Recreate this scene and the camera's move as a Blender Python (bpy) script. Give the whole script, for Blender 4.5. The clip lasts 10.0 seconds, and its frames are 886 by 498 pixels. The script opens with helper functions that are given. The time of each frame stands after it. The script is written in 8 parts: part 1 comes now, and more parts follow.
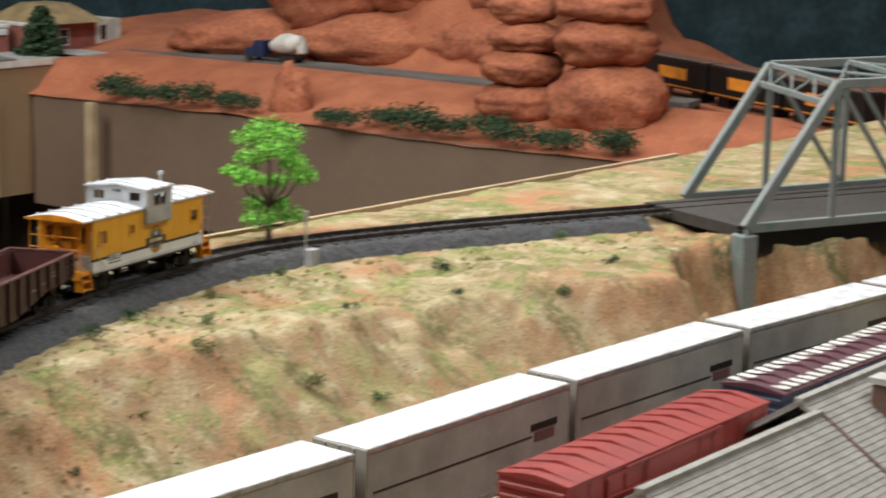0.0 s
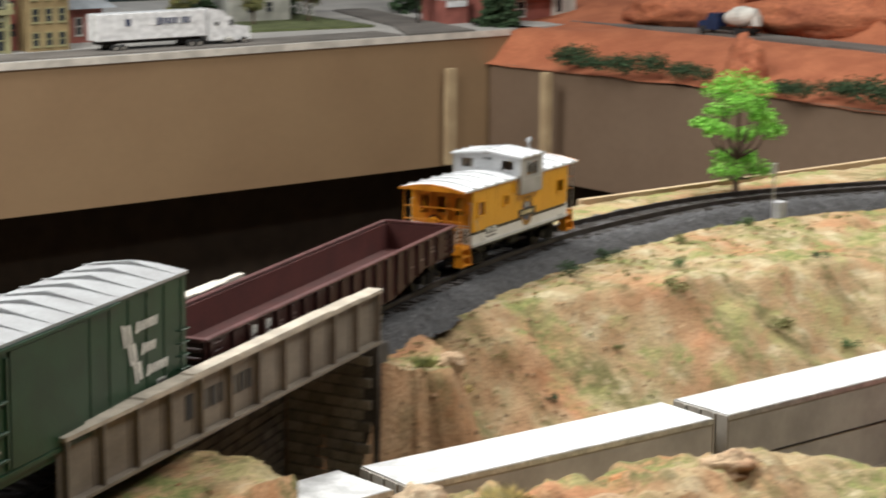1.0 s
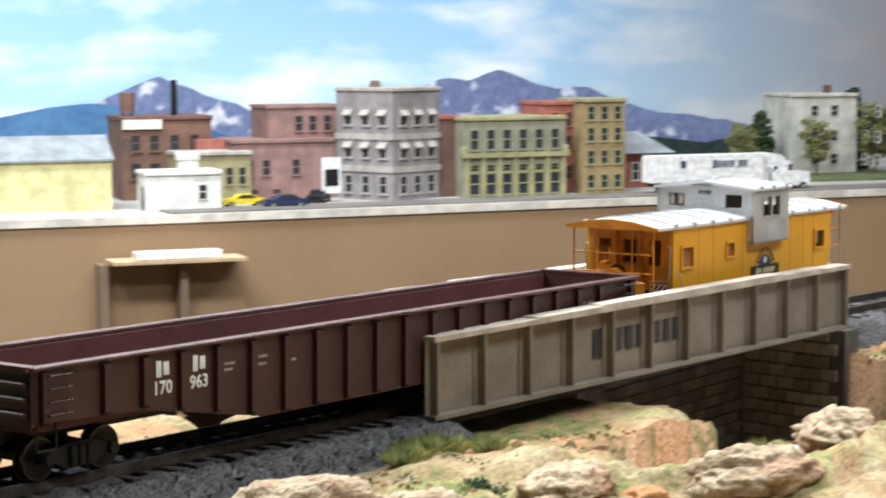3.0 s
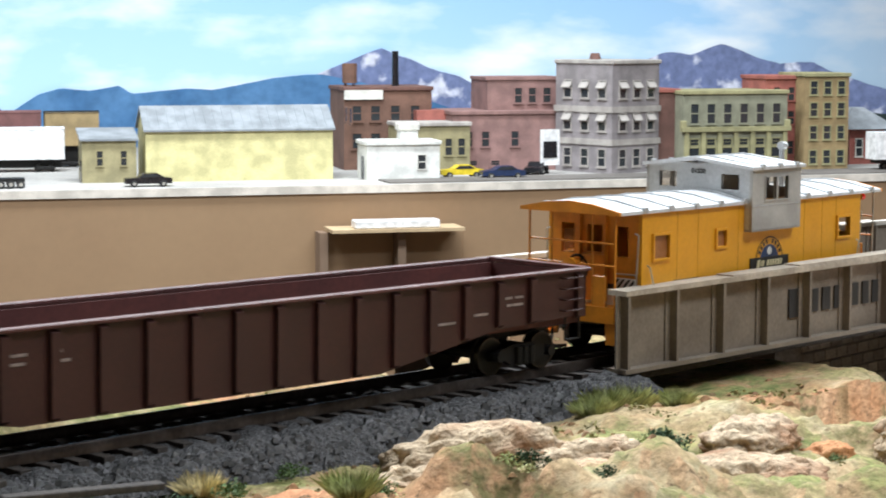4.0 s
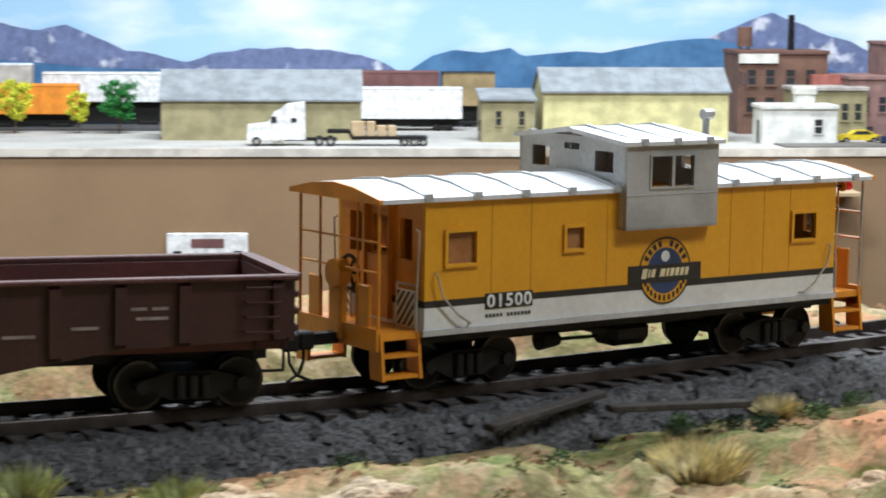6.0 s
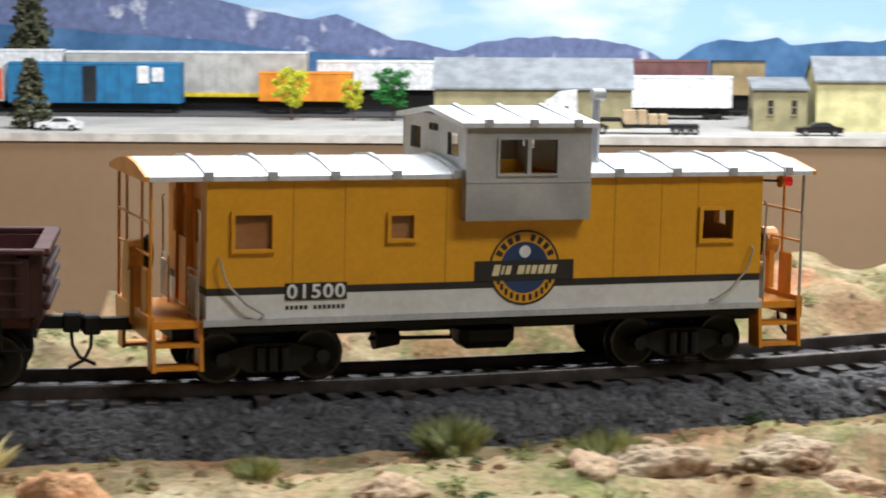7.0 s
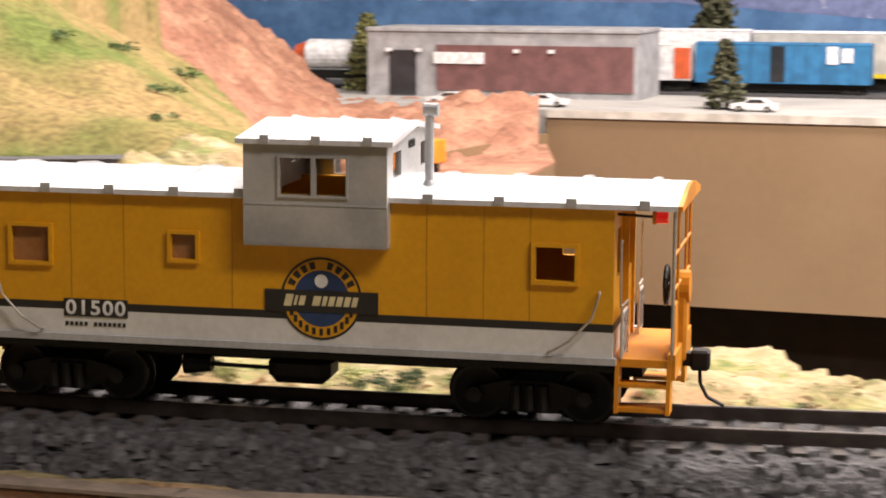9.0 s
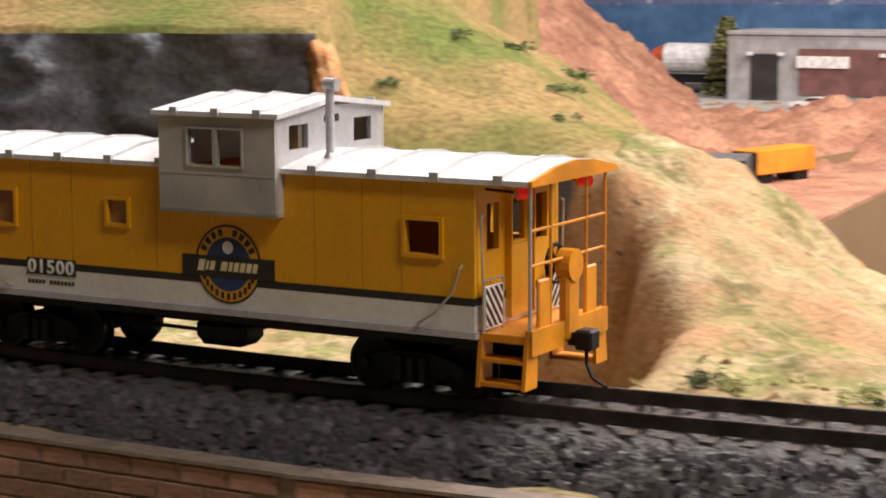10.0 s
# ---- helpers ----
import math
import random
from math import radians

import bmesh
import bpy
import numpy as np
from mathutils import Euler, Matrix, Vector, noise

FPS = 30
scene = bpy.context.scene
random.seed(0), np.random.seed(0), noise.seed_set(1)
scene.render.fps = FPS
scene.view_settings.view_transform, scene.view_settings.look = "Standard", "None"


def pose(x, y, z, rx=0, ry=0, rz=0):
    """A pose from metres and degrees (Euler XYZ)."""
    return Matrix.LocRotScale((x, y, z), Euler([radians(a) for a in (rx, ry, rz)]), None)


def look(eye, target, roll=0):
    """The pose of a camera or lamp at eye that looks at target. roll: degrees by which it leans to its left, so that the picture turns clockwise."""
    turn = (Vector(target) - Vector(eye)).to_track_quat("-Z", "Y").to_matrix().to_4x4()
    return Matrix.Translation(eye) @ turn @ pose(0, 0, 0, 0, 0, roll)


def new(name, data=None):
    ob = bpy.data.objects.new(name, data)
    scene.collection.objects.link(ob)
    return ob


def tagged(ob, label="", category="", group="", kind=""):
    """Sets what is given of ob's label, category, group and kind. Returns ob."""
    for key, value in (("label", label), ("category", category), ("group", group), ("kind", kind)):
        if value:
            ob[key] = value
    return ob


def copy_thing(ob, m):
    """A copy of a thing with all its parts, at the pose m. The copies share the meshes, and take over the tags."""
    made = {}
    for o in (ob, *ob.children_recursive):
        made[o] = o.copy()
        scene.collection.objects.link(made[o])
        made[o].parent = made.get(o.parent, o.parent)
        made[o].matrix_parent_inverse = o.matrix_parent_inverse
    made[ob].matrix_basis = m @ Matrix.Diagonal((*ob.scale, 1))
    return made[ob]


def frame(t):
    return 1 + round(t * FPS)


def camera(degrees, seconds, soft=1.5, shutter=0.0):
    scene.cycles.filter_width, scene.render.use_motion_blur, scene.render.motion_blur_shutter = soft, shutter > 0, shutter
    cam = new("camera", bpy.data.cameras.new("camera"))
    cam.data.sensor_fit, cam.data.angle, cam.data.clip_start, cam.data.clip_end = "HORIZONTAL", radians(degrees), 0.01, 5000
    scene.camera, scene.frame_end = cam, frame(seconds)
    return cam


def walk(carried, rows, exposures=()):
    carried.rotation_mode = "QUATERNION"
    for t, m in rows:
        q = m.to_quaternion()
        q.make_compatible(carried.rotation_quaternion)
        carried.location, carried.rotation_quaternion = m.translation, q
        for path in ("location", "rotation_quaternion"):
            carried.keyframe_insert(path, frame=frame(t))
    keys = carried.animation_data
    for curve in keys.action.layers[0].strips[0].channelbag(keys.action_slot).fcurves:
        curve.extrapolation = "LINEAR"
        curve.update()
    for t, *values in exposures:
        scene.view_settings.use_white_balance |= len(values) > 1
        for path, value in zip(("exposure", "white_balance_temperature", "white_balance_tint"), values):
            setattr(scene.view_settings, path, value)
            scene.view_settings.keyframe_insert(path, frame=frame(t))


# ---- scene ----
cam = camera(24.3, 10.0, soft=1.85, shutter=0.38)


def aim(x, y, z, yaw, tilt, lean):
    d = Vector((math.sin(radians(yaw)) * math.cos(radians(tilt)), math.cos(radians(yaw)) * math.cos(radians(tilt)), math.sin(radians(tilt))))
    return look((x, y, z), Vector((x, y, z)) + d, lean)


walk(cam, [(t, aim(*p)) for t, *p in (
    (0, -0.0114, -0.3848, 0.2033, 65.93, -10.65, 1.25),
    (0.5, -0.0319, -0.3866, 0.2019, 60.51, -11.07, 0.73),
    (1, -0.0412, -0.3814, 0.187, 53.61, -11.29, 0.56),
    (1.5, -0.0366, -0.3765, 0.1726, 49.69, -11.35, 0.76),
    (2, -0.0115, -0.3777, 0.1411, 47.14, -8.95, 0.38),
    (2.5, 0.0204, -0.3722, 0.1044, 42.12, -5.39, -0.19),
    (3, 0.0451, -0.3701, 0.086, 37.13, -5.5, -0.3),
    (3.2, 0.0501, -0.3684, 0.0839, 35.18, -5.73, -0.27),
    (4.3, 0.046, -0.3815, 0.0787, 29.86, -6.27, 0.15),
    (4.5, 0.0424, -0.3772, 0.0772, 28.98, -6.38, 0.17),
    (5, 0.0271, -0.3736, 0.0755, 25.85, -6.64, 0.21),
    (5.5, 0.0103, -0.3761, 0.0763, 23.75, -6.97, 0.46),
    (5.7, 0.0044, -0.3769, 0.0761, 22.76, -7.02, 0.45),
    (6.8, -0.0321, -0.3876, 0.0721, 15.42, -7.31, 0.05),
    (7, -0.0397, -0.3874, 0.0723, 14.08, -7.36, 0.17),
    (7.5, -0.0582, -0.3804, 0.0739, 10.12, -7.56, 0.27),
    (8, -0.0850, -0.3724, 0.0703, 5.58, -8.04, 0.16),
    (8.5, -0.1090, -0.3683, 0.0743, 1.47, -8.21, 0.12),
    (9, -0.1403, -0.356, 0.0816, -2.88, -8.11, -0.09),
    (9.5, -0.1589, -0.3446, 0.0774, -7.57, -8.08, -0.07),
    (10, -0.1798, -0.3315, 0.0772, -12.12, -7.91, -0.34))],
    exposures=((0, -0.24, 6100, 8), (1.5, 0.05, 6300, 8), (2.5, 0.5, 6000, 8), (3, 0.45, 5800, 6), (4.5, 0.27, 5650, 6), (5.5, 0.15, 5600, 5), (7, 0.20, 5850, 9), (7.5, 0.24, 6200, 11), (8, 0.46, 6450, 14), (8.5, 0.68, 6800, 17), (9, 0.68, 6850, 19), (10, 0.36, 6850, 19)))

# ---- light: a club room lit by rows of ceiling tubes, with a weak grey fill from the rest of the room ----
world = bpy.data.worlds.new("room_air")
scene.world = world
world.use_nodes = True
world.node_tree.nodes["Background"].inputs[0].default_value = (0.75, 0.8, 1.0, 1)
world.node_tree.nodes["Background"].inputs[1].default_value = 0.36


def tube_lamp(x, y, z, turn, power, length=1.2, width=0.25):
    data = bpy.data.lights.new("ceiling_tubes", "AREA")
    data.shape, data.size, data.size_y, data.energy, data.color = "RECTANGLE", length, width, power, (1.0, 0.965, 0.91)
    ob = new("ceiling_tubes", data)
    ob.matrix_world = pose(x, y, z, 0, 0, turn)
    return ob


tube_lamp(0.2, 0.75, 1.25, -8, 38)
tube_lamp(0.85, 1.65, 1.3, -15, 41)
tube_lamp(-1.2, 1.3, 1.3, 5, 12)
tube_lamp(1.5, 0.2, 1.3, -17, 21)
tube_lamp(2.5, 0.9, 1.5, 75, 13)
tube_lamp(0.98, -0.88, 1.45, -10, 24)


# ---- materials ----
def material(name, colour, rough=0.6, metal=0.0, vary=0.15, scale=120.0, fine=900.0, bump=0.0, other=None, amount=0.5, spread=0.12, spec=0.5, depth=0.001):
    """A painted or natural surface: colour broken at two scales, a second colour in patches, and fine relief."""
    m = bpy.data.materials.new(name)
    m.use_nodes = True
    nt = m.node_tree
    N, L = nt.nodes, nt.links
    b = N["Principled BSDF"]
    b.inputs["Roughness"].default_value, b.inputs["Metallic"].default_value = rough, metal
    b.inputs["Specular IOR Level"].default_value = spec
    tc = N.new("ShaderNodeTexCoord")
    n1, n2 = N.new("ShaderNodeTexNoise"), N.new("ShaderNodeTexNoise")
    for n, s in ((n1, scale), (n2, fine)):
        n.inputs["Scale"].default_value, n.inputs["Detail"].default_value = s, 4
        L.new(tc.outputs["Object"], n.inputs["Vector"])
    mix = N.new("ShaderNodeMix")
    mix.data_type = "RGBA"
    mix.inputs["A"].default_value = (*colour, 1)
    mix.inputs["B"].default_value = (*(other or [c * 0.7 for c in colour]), 1)
    ramp = N.new("ShaderNodeMapRange")
    ramp.inputs["From Min"].default_value, ramp.inputs["From Max"].default_value = 1 - amount - spread, 1 - amount + spread
    L.new(n1.outputs["Fac"], ramp.inputs["Value"])
    L.new(ramp.outputs["Result"], mix.inputs["Factor"])
    hsv = N.new("ShaderNodeHueSaturation")
    val = N.new("ShaderNodeMapRange")
    val.inputs["From Min"].default_value, val.inputs["From Max"].default_value = 0.3, 0.7
    val.inputs["To Min"].default_value, val.inputs["To Max"].default_value = 1 - vary, 1 + vary
    L.new(n2.outputs["Fac"], val.inputs["Value"])
    L.new(val.outputs["Result"], hsv.inputs["Value"])
    L.new(mix.outputs["Result"], hsv.inputs["Color"])
    L.new(hsv.outputs["Color"], b.inputs["Base Color"])
    if bump:
        bp = N.new("ShaderNodeBump")
        bp.inputs["Strength"].default_value, bp.inputs["Distance"].default_value = bump, depth
        L.new(n2.outputs["Fac"], bp.inputs["Height"])
        L.new(bp.outputs["Normal"], b.inputs["Normal"])
    return m


def glassy(name, colour, rough=0.08):
    return material(name, colour, rough, 0, 0.05, 40, 300)


M = {
    "white_band": material("band_white_silver", (0.66, 0.65, 0.62), 0.4, 0.1, 0.06, 80, other=(0.58, 0.565, 0.54), amount=0.4),
    "yellow": material("caboose_yellow", (0.65, 0.305, 0.008), 0.40, vary=0.05, scale=60, other=(0.60, 0.275, 0.008), amount=0.4),
    "orange": material("end_orange", (0.70, 0.26, 0.012), 0.4, vary=0.06, scale=90),
    "silver": material("aluminium_paint", (0.50, 0.51, 0.52), 0.38, 0.35, 0.10, 80, other=(0.40, 0.41, 0.42), amount=0.4),
    # same aluminium paint, lightened to carry the strong overhead light on the roofs
    "roof_silver_lit": material("roof_aluminium_toplit", (0.64, 0.65, 0.67), 0.42, 0.2, 0.08, 80, other=(0.56, 0.57, 0.59), amount=0.4),
    "greyside": material("cupola_grey", (0.44, 0.43, 0.41), 0.45, 0.1, 0.05, 70),
    "black": material("underframe_black", (0.0055, 0.005, 0.0048), 0.55, vary=0.3, scale=200, other=(0.008, 0.007, 0.006), spec=0.3),
    "seam": material("yellow_seam", (0.50, 0.24, 0.007), 0.5, vary=0.1),
    "stripe": material("stripe_black", (0.02, 0.018, 0.016), 0.5, vary=0.1),
    "white": material("lettering_white", (0.78, 0.78, 0.74), 0.5, vary=0.05),
    "blue": material("emblem_blue", (0.02, 0.045, 0.12), 0.4, vary=0.1),
    "steel": material("wheel_steel", (0.035, 0.032, 0.030), 0.3, 0.7, 0.2, 200),
    "wire": material("grab_wire", (0.55, 0.53, 0.48), 0.35, 0.6, 0.1, 200),
    "red_lens": material("marker_lens_red", (0.7, 0.012, 0.012), 0.2, vary=0.05),
    "pane": glassy("window_pane_dark", (0.05, 0.045, 0.045)),
    "gond": material("gondola_brown", (0.043, 0.0125, 0.0105), 0.5, vary=0.14, scale=70, other=(0.034, 0.010, 0.009)),
    "gond_in": material("gondola_inside", (0.088, 0.024, 0.020), 0.7, vary=0.16, scale=60, other=(0.066, 0.018, 0.016)),
    "green": material("boxcar_green", (0.012, 0.050, 0.022), 0.45, vary=0.08, scale=60),
    "galv": material("galvanised_roof", (0.42, 0.43, 0.44), 0.42, 0.3, 0.1, 80, other=(0.35, 0.35, 0.36)),
    "girder": material("girder_grey", (0.21, 0.175, 0.135), 0.7, vary=0.12, scale=70, other=(0.16, 0.13, 0.10), bump=0.15),
    "girder_top": material("girder_cap", (0.46, 0.40, 0.32), 0.6, vary=0.15, scale=100),
    "rail": material("rail_head", (0.09, 0.075, 0.068), 0.35, 0.7, 0.2, 150, other=(0.05, 0.04, 0.035)),
    "tie": material("tie_dark", (0.045, 0.036, 0.03), 0.8, vary=0.4, scale=150, bump=0.3),
    "ballast": material("ballast_slate", (0.062, 0.06, 0.062), 0.8, vary=0.7, scale=420, fine=1100, other=(0.16, 0.155, 0.155), amount=0.30, spread=0.08, bump=0.9, depth=0.002),
    "fascia": material("fascia_board", (0.255, 0.165, 0.088), 0.65, vary=0.03, scale=6, fine=90, other=(0.23, 0.145, 0.077)),
    "fascia_dark": material("fascia_umber", (0.18, 0.122, 0.08), 0.7, vary=0.04, scale=5, fine=90, other=(0.16, 0.105, 0.068)),
    "pale": material("fascia_edge_white", (0.62, 0.57, 0.50), 0.6, vary=0.08, scale=40),
    "curtain": material("skirt_brown", (0.042, 0.028, 0.017), 0.9, vary=0.2, scale=30),
    "lumber": material("pine_post", (0.45, 0.34, 0.2), 0.7, vary=0.12, scale=30, other=(0.36, 0.26, 0.15)),
    "street": material("street_concrete", (0.40, 0.385, 0.36), 0.85, vary=0.12, scale=12, fine=250, other=(0.31, 0.30, 0.285)),
    "asphalt": material("road_asphalt", (0.16, 0.145, 0.13), 0.85, vary=0.15, scale=15, fine=300),
    "red_earth": material("red_earth", (0.40, 0.135, 0.062), 0.9, vary=0.18, scale=18, fine=260, other=(0.32, 0.10, 0.045), bump=0.4),
    "red_rock": material("red_rock", (0.40, 0.135, 0.062), 0.85, vary=0.28, scale=14, fine=160, other=(0.28, 0.085, 0.04), bump=0.6, depth=0.004),
    "pink_rock": material("pink_rock", (0.42, 0.215, 0.135), 0.85, vary=0.28, scale=22, fine=130, other=(0.29, 0.13, 0.08), bump=0.6, depth=0.004),
    "ceiling": material("ceiling_paint", (0.5, 0.49, 0.47), 0.9, vary=0.05, scale=4, fine=40),
    "wall": material("room_wall", (0.32, 0.28, 0.23), 0.9, vary=0.05, scale=4, fine=40),
    "floor": material("room_floor", (0.05, 0.042, 0.036), 0.7, vary=0.1, scale=4, fine=60),
}


# ---- mesh helpers ----
def box(bm, x0, x1, y0, y1, z0, z1, bevel=0.0):
    v = [bm.verts.new((x, y, z)) for x in (x0, x1) for y in (y0, y1) for z in (z0, z1)]
    fs = [bm.faces.new([v[i] for i in q]) for q in ((0, 1, 3, 2), (4, 6, 7, 5), (0, 4, 5, 1), (2, 3, 7, 6), (0, 2, 6, 4), (1, 5, 7, 3))]
    if bevel:
        es = list({e for f in fs for e in f.edges})
        bmesh.ops.bevel(bm, geom=es, offset=bevel, segments=1, affect="EDGES")
    return bm


def bx(*a, **k):
    return box(bmesh.new(), *a, **k)


def cyl(bm, p, q, r, n=10, r2=None):
    p, q = Vector(p), Vector(q)
    turn = (q - p).to_track_quat("Z", "Y").to_matrix().to_4x4()
    bmesh.ops.create_cone(bm, cap_ends=True, segments=n, radius1=r, radius2=r if r2 is None else r2, depth=(q - p).length, matrix=Matrix.Translation((p + q) / 2) @ turn)
    return bm


def prism(bm, outline, y0, y1):
    """An outline of (x, z) pushed along y."""
    a = [bm.verts.new((x, y0, z)) for x, z in outline]
    b = [bm.verts.new((x, y1, z)) for x, z in outline]
    bm.faces.new(a)
    bm.faces.new(b[::-1])
    for i in range(len(a)):
        j = (i + 1) % len(a)
        bm.faces.new((a[j], a[i], b[i], b[j]))
    bmesh.ops.recalc_face_normals(bm, faces=bm.faces)
    return bm


def across(bm, outline, x0, x1):
    """An outline of (y, z) pushed along x."""
    a = [bm.verts.new((x0, y, z)) for y, z in outline]
    b = [bm.verts.new((x1, y, z)) for y, z in outline]
    bm.faces.new(a)
    bm.faces.new(b[::-1])
    for i in range(len(a)):
        j = (i + 1) % len(a)
        bm.faces.new((a[j], a[i], b[i], b[j]))
    bmesh.ops.recalc_face_normals(bm, faces=bm.faces)
    return bm


def mesh(name, bm, mat, smooth=False):
    me = bpy.data.meshes.new(name)
    bm.to_mesh(me)
    bm.free()
    if mat:
        me.materials.append(mat)
    if smooth:
        me.polygons.foreach_set("use_smooth", [True] * len(me.polygons))
    return me


def part(name, bm, mat, parent, label="", at=None, smooth=False):
    ob = new(name, bm if isinstance(bm, bpy.types.Mesh) else mesh(name, bm, mat, smooth))
    ob.parent = parent
    ob.visible_shadow = name != "pane"
    if at is not None:
        ob.matrix_basis = at
    return tagged(ob, label=label)


def thing(name, label, category, at=None, group="", kind=""):
    ob = new(name)
    ob.empty_display_size = 0.02
    if at is not None:
        ob.matrix_basis = at
    return tagged(ob, label, category, group, kind)


def solo(name, bm, mat, label, category, at=None, group="", kind="", smooth=False):
    ob = new(name, bm if isinstance(bm, bpy.types.Mesh) else mesh(name, bm, mat, smooth))
    if at is not None:
        ob.matrix_basis = at
    return tagged(ob, label, category, group, kind)


def grid_mesh(name, P, mat, smooth=True):
    """A sheet from an array of rows x columns x 3."""
    r, c = P.shape[:2]
    i = np.arange(r * c).reshape(r, c)
    q = np.stack([i[:-1, :-1], i[:-1, 1:], i[1:, 1:], i[1:, :-1]], -1).reshape(-1, 4)
    me = bpy.data.meshes.new(name)
    me.vertices.add(r * c)
    me.vertices.foreach_set("co", P.reshape(-1).astype(np.float32))
    me.loops.add(q.size)
    me.loops.foreach_set("vertex_index", q.reshape(-1).astype(np.int32))
    me.polygons.add(len(q))
    me.polygons.foreach_set("loop_start", np.arange(0, q.size, 4, dtype=np.int32))
    if smooth:
        me.polygons.foreach_set("use_smooth", np.ones(len(q), dtype=bool))
    me.update()
    me.validate()
    if mat:
        me.materials.append(mat)
    return me


def wobble(x, y, s, seed=0.0, octaves=4):
    """Smooth value noise for arrays, about -1 to 1."""
    out, amp, tot = np.zeros(np.shape(x)), 1.0, 0.0
    for o in range(octaves):
        u, v = x / s + seed * 7.13 + o * 3.7, y / s - seed * 3.31 + o * 5.1
        iu, iv = np.floor(u), np.floor(v)
        fu, fv = u - iu, v - iv
        fu, fv = fu * fu * (3 - 2 * fu), fv * fv * (3 - 2 * fv)

        def h(a, b):
            q = np.sin(a * 127.1 + b * 311.7 + seed * 17.0) * 43758.5453
            return q - np.floor(q)

        n = h(iu, iv) * (1 - fu) * (1 - fv) + h(iu + 1, iv) * fu * (1 - fv) + h(iu, iv + 1) * (1 - fu) * fv + h(iu + 1, iv + 1) * fu * fv
        out += amp * (2 * n - 1)
        tot += amp
        amp *= 0.5
        s = s / 2.03
    return out / tot


def step(a, b, v):
    t = np.clip((v - a) / (b - a), 0, 1)
    return t * t * (3 - 2 * t)


# ---- the main line: centre line of the curved track (x, y, rail top) ----
LINE = ((-1.1, 0.56, -0.0017), (-0.9, 0.42, -0.0007), (-0.7, 0.27, 0.0003), (-0.5, 0.131, 0.0013), (-0.38, 0.072, 0.0018), (-0.298, 0.0395, 0.0017), (-0.1817, 0.0115, 0.0013),
        (-0.0616, 0.0012, -0.0003), (0, -0.0005, -0.0017), (0.0626, 0.0035, -0.0032), (0.15, 0.0165, -0.0045), (0.2478, 0.042, -0.0057), (0.3666, 0.0785, -0.0077), (0.5421, 0.133, -0.0096),
        (0.6593, 0.166, -0.011), (0.7769, 0.1925, -0.0134), (0.896, 0.207, -0.0169), (1.03, 0.198, -0.0197), (1.154, 0.139, -0.0207), (1.307, 0.031, -0.0207), (1.5, -0.11, -0.0207), (1.75, -0.3, -0.0207))


def spline(points, n=24):
    P = [Vector(p) for p in points]
    P = [2 * P[0] - P[1]] + P + [2 * P[-1] - P[-2]]
    out = []
    for a, b, c, d in zip(P, P[1:], P[2:], P[3:]):
        for k in range(n):
            t = k / n
            out.append(0.5 * (2 * b + (c - a) * t + (2 * a - 5 * b + 4 * c - d) * t * t + (3 * b - a - 3 * c + d) * t ** 3))
    out.append(P[-2])
    return np.array(out)


class Way:
    def __init__(self, points):
        self.p = spline(points)
        self.s = np.concatenate([[0], np.cumsum(np.linalg.norm(np.diff(self.p, axis=0), axis=1))])

    def at(self, s):
        return np.array([np.interp(s, self.s, self.p[:, k]) for k in range(3)])

    def s_of_x(self, x):
        return float(np.interp(x, self.p[:, 0], self.s))

    def side(self, X, Y):
        """Signed distance (positive beyond the track), nearest rail height and nearest s, for arrays."""
        f, g = X.ravel(), Y.ravel()
        D, Z, S = np.empty(f.size), np.empty(f.size), np.empty(f.size)
        p = self.p[::2]
        s = self.s[::2]
        tan = np.gradient(p[:, :2], axis=0)
        tan /= np.linalg.norm(tan, axis=1)[:, None]
        for a in range(0, f.size, 20000):
            e = slice(a, a + 20000)
            dx, dy = f[e, None] - p[None, :, 0], g[e, None] - p[None, :, 1]
            k = np.argmin(dx * dx + dy * dy, axis=1)
            r = np.arange(k.size)
            D[e] = tan[k, 0] * dy[r, k] - tan[k, 1] * dx[r, k]
            Z[e], S[e] = p[k, 2], s[k]
        return D.reshape(X.shape), Z.reshape(X.shape), S.reshape(X.shape)

    def frame_at(self, s, base=0.09):
        """The pose of a vehicle on the track: centre, along +s."""
        a, b = self.at(s - base / 2), self.at(s + base / 2)
        d = Vector(b - a)
        m = d.to_track_quat("X", "Z").to_matrix().to_4x4()
        return Matrix.Translation(Vector((a + b) / 2)) @ m


MAIN = Way(LINE)
LOWER = Way(((-1.3, 0.62, -0.095), (-0.8, 0.34, -0.095), (-0.4, 0.12, -0.095), (-0.1, 0.055, -0.095), (0.1, 0.065, -0.095), (0.3, 0.085, -0.095), (0.45, 0.068, -0.095), (0.61, 0.024, -0.095), (0.73, -0.008, -0.095), (0.81, -0.027, -0.095), (0.96, -0.064, -0.095), (1.1, -0.108, -0.095), (1.4, -0.215, -0.095), (1.8, -0.38, -0.095)))
SIDING = Way(((0.62, -0.035, -0.095), (0.75, -0.085, -0.095), (0.93, -0.124, -0.095), (1.1, -0.165, -0.095), (1.5, -0.28, -0.095)))


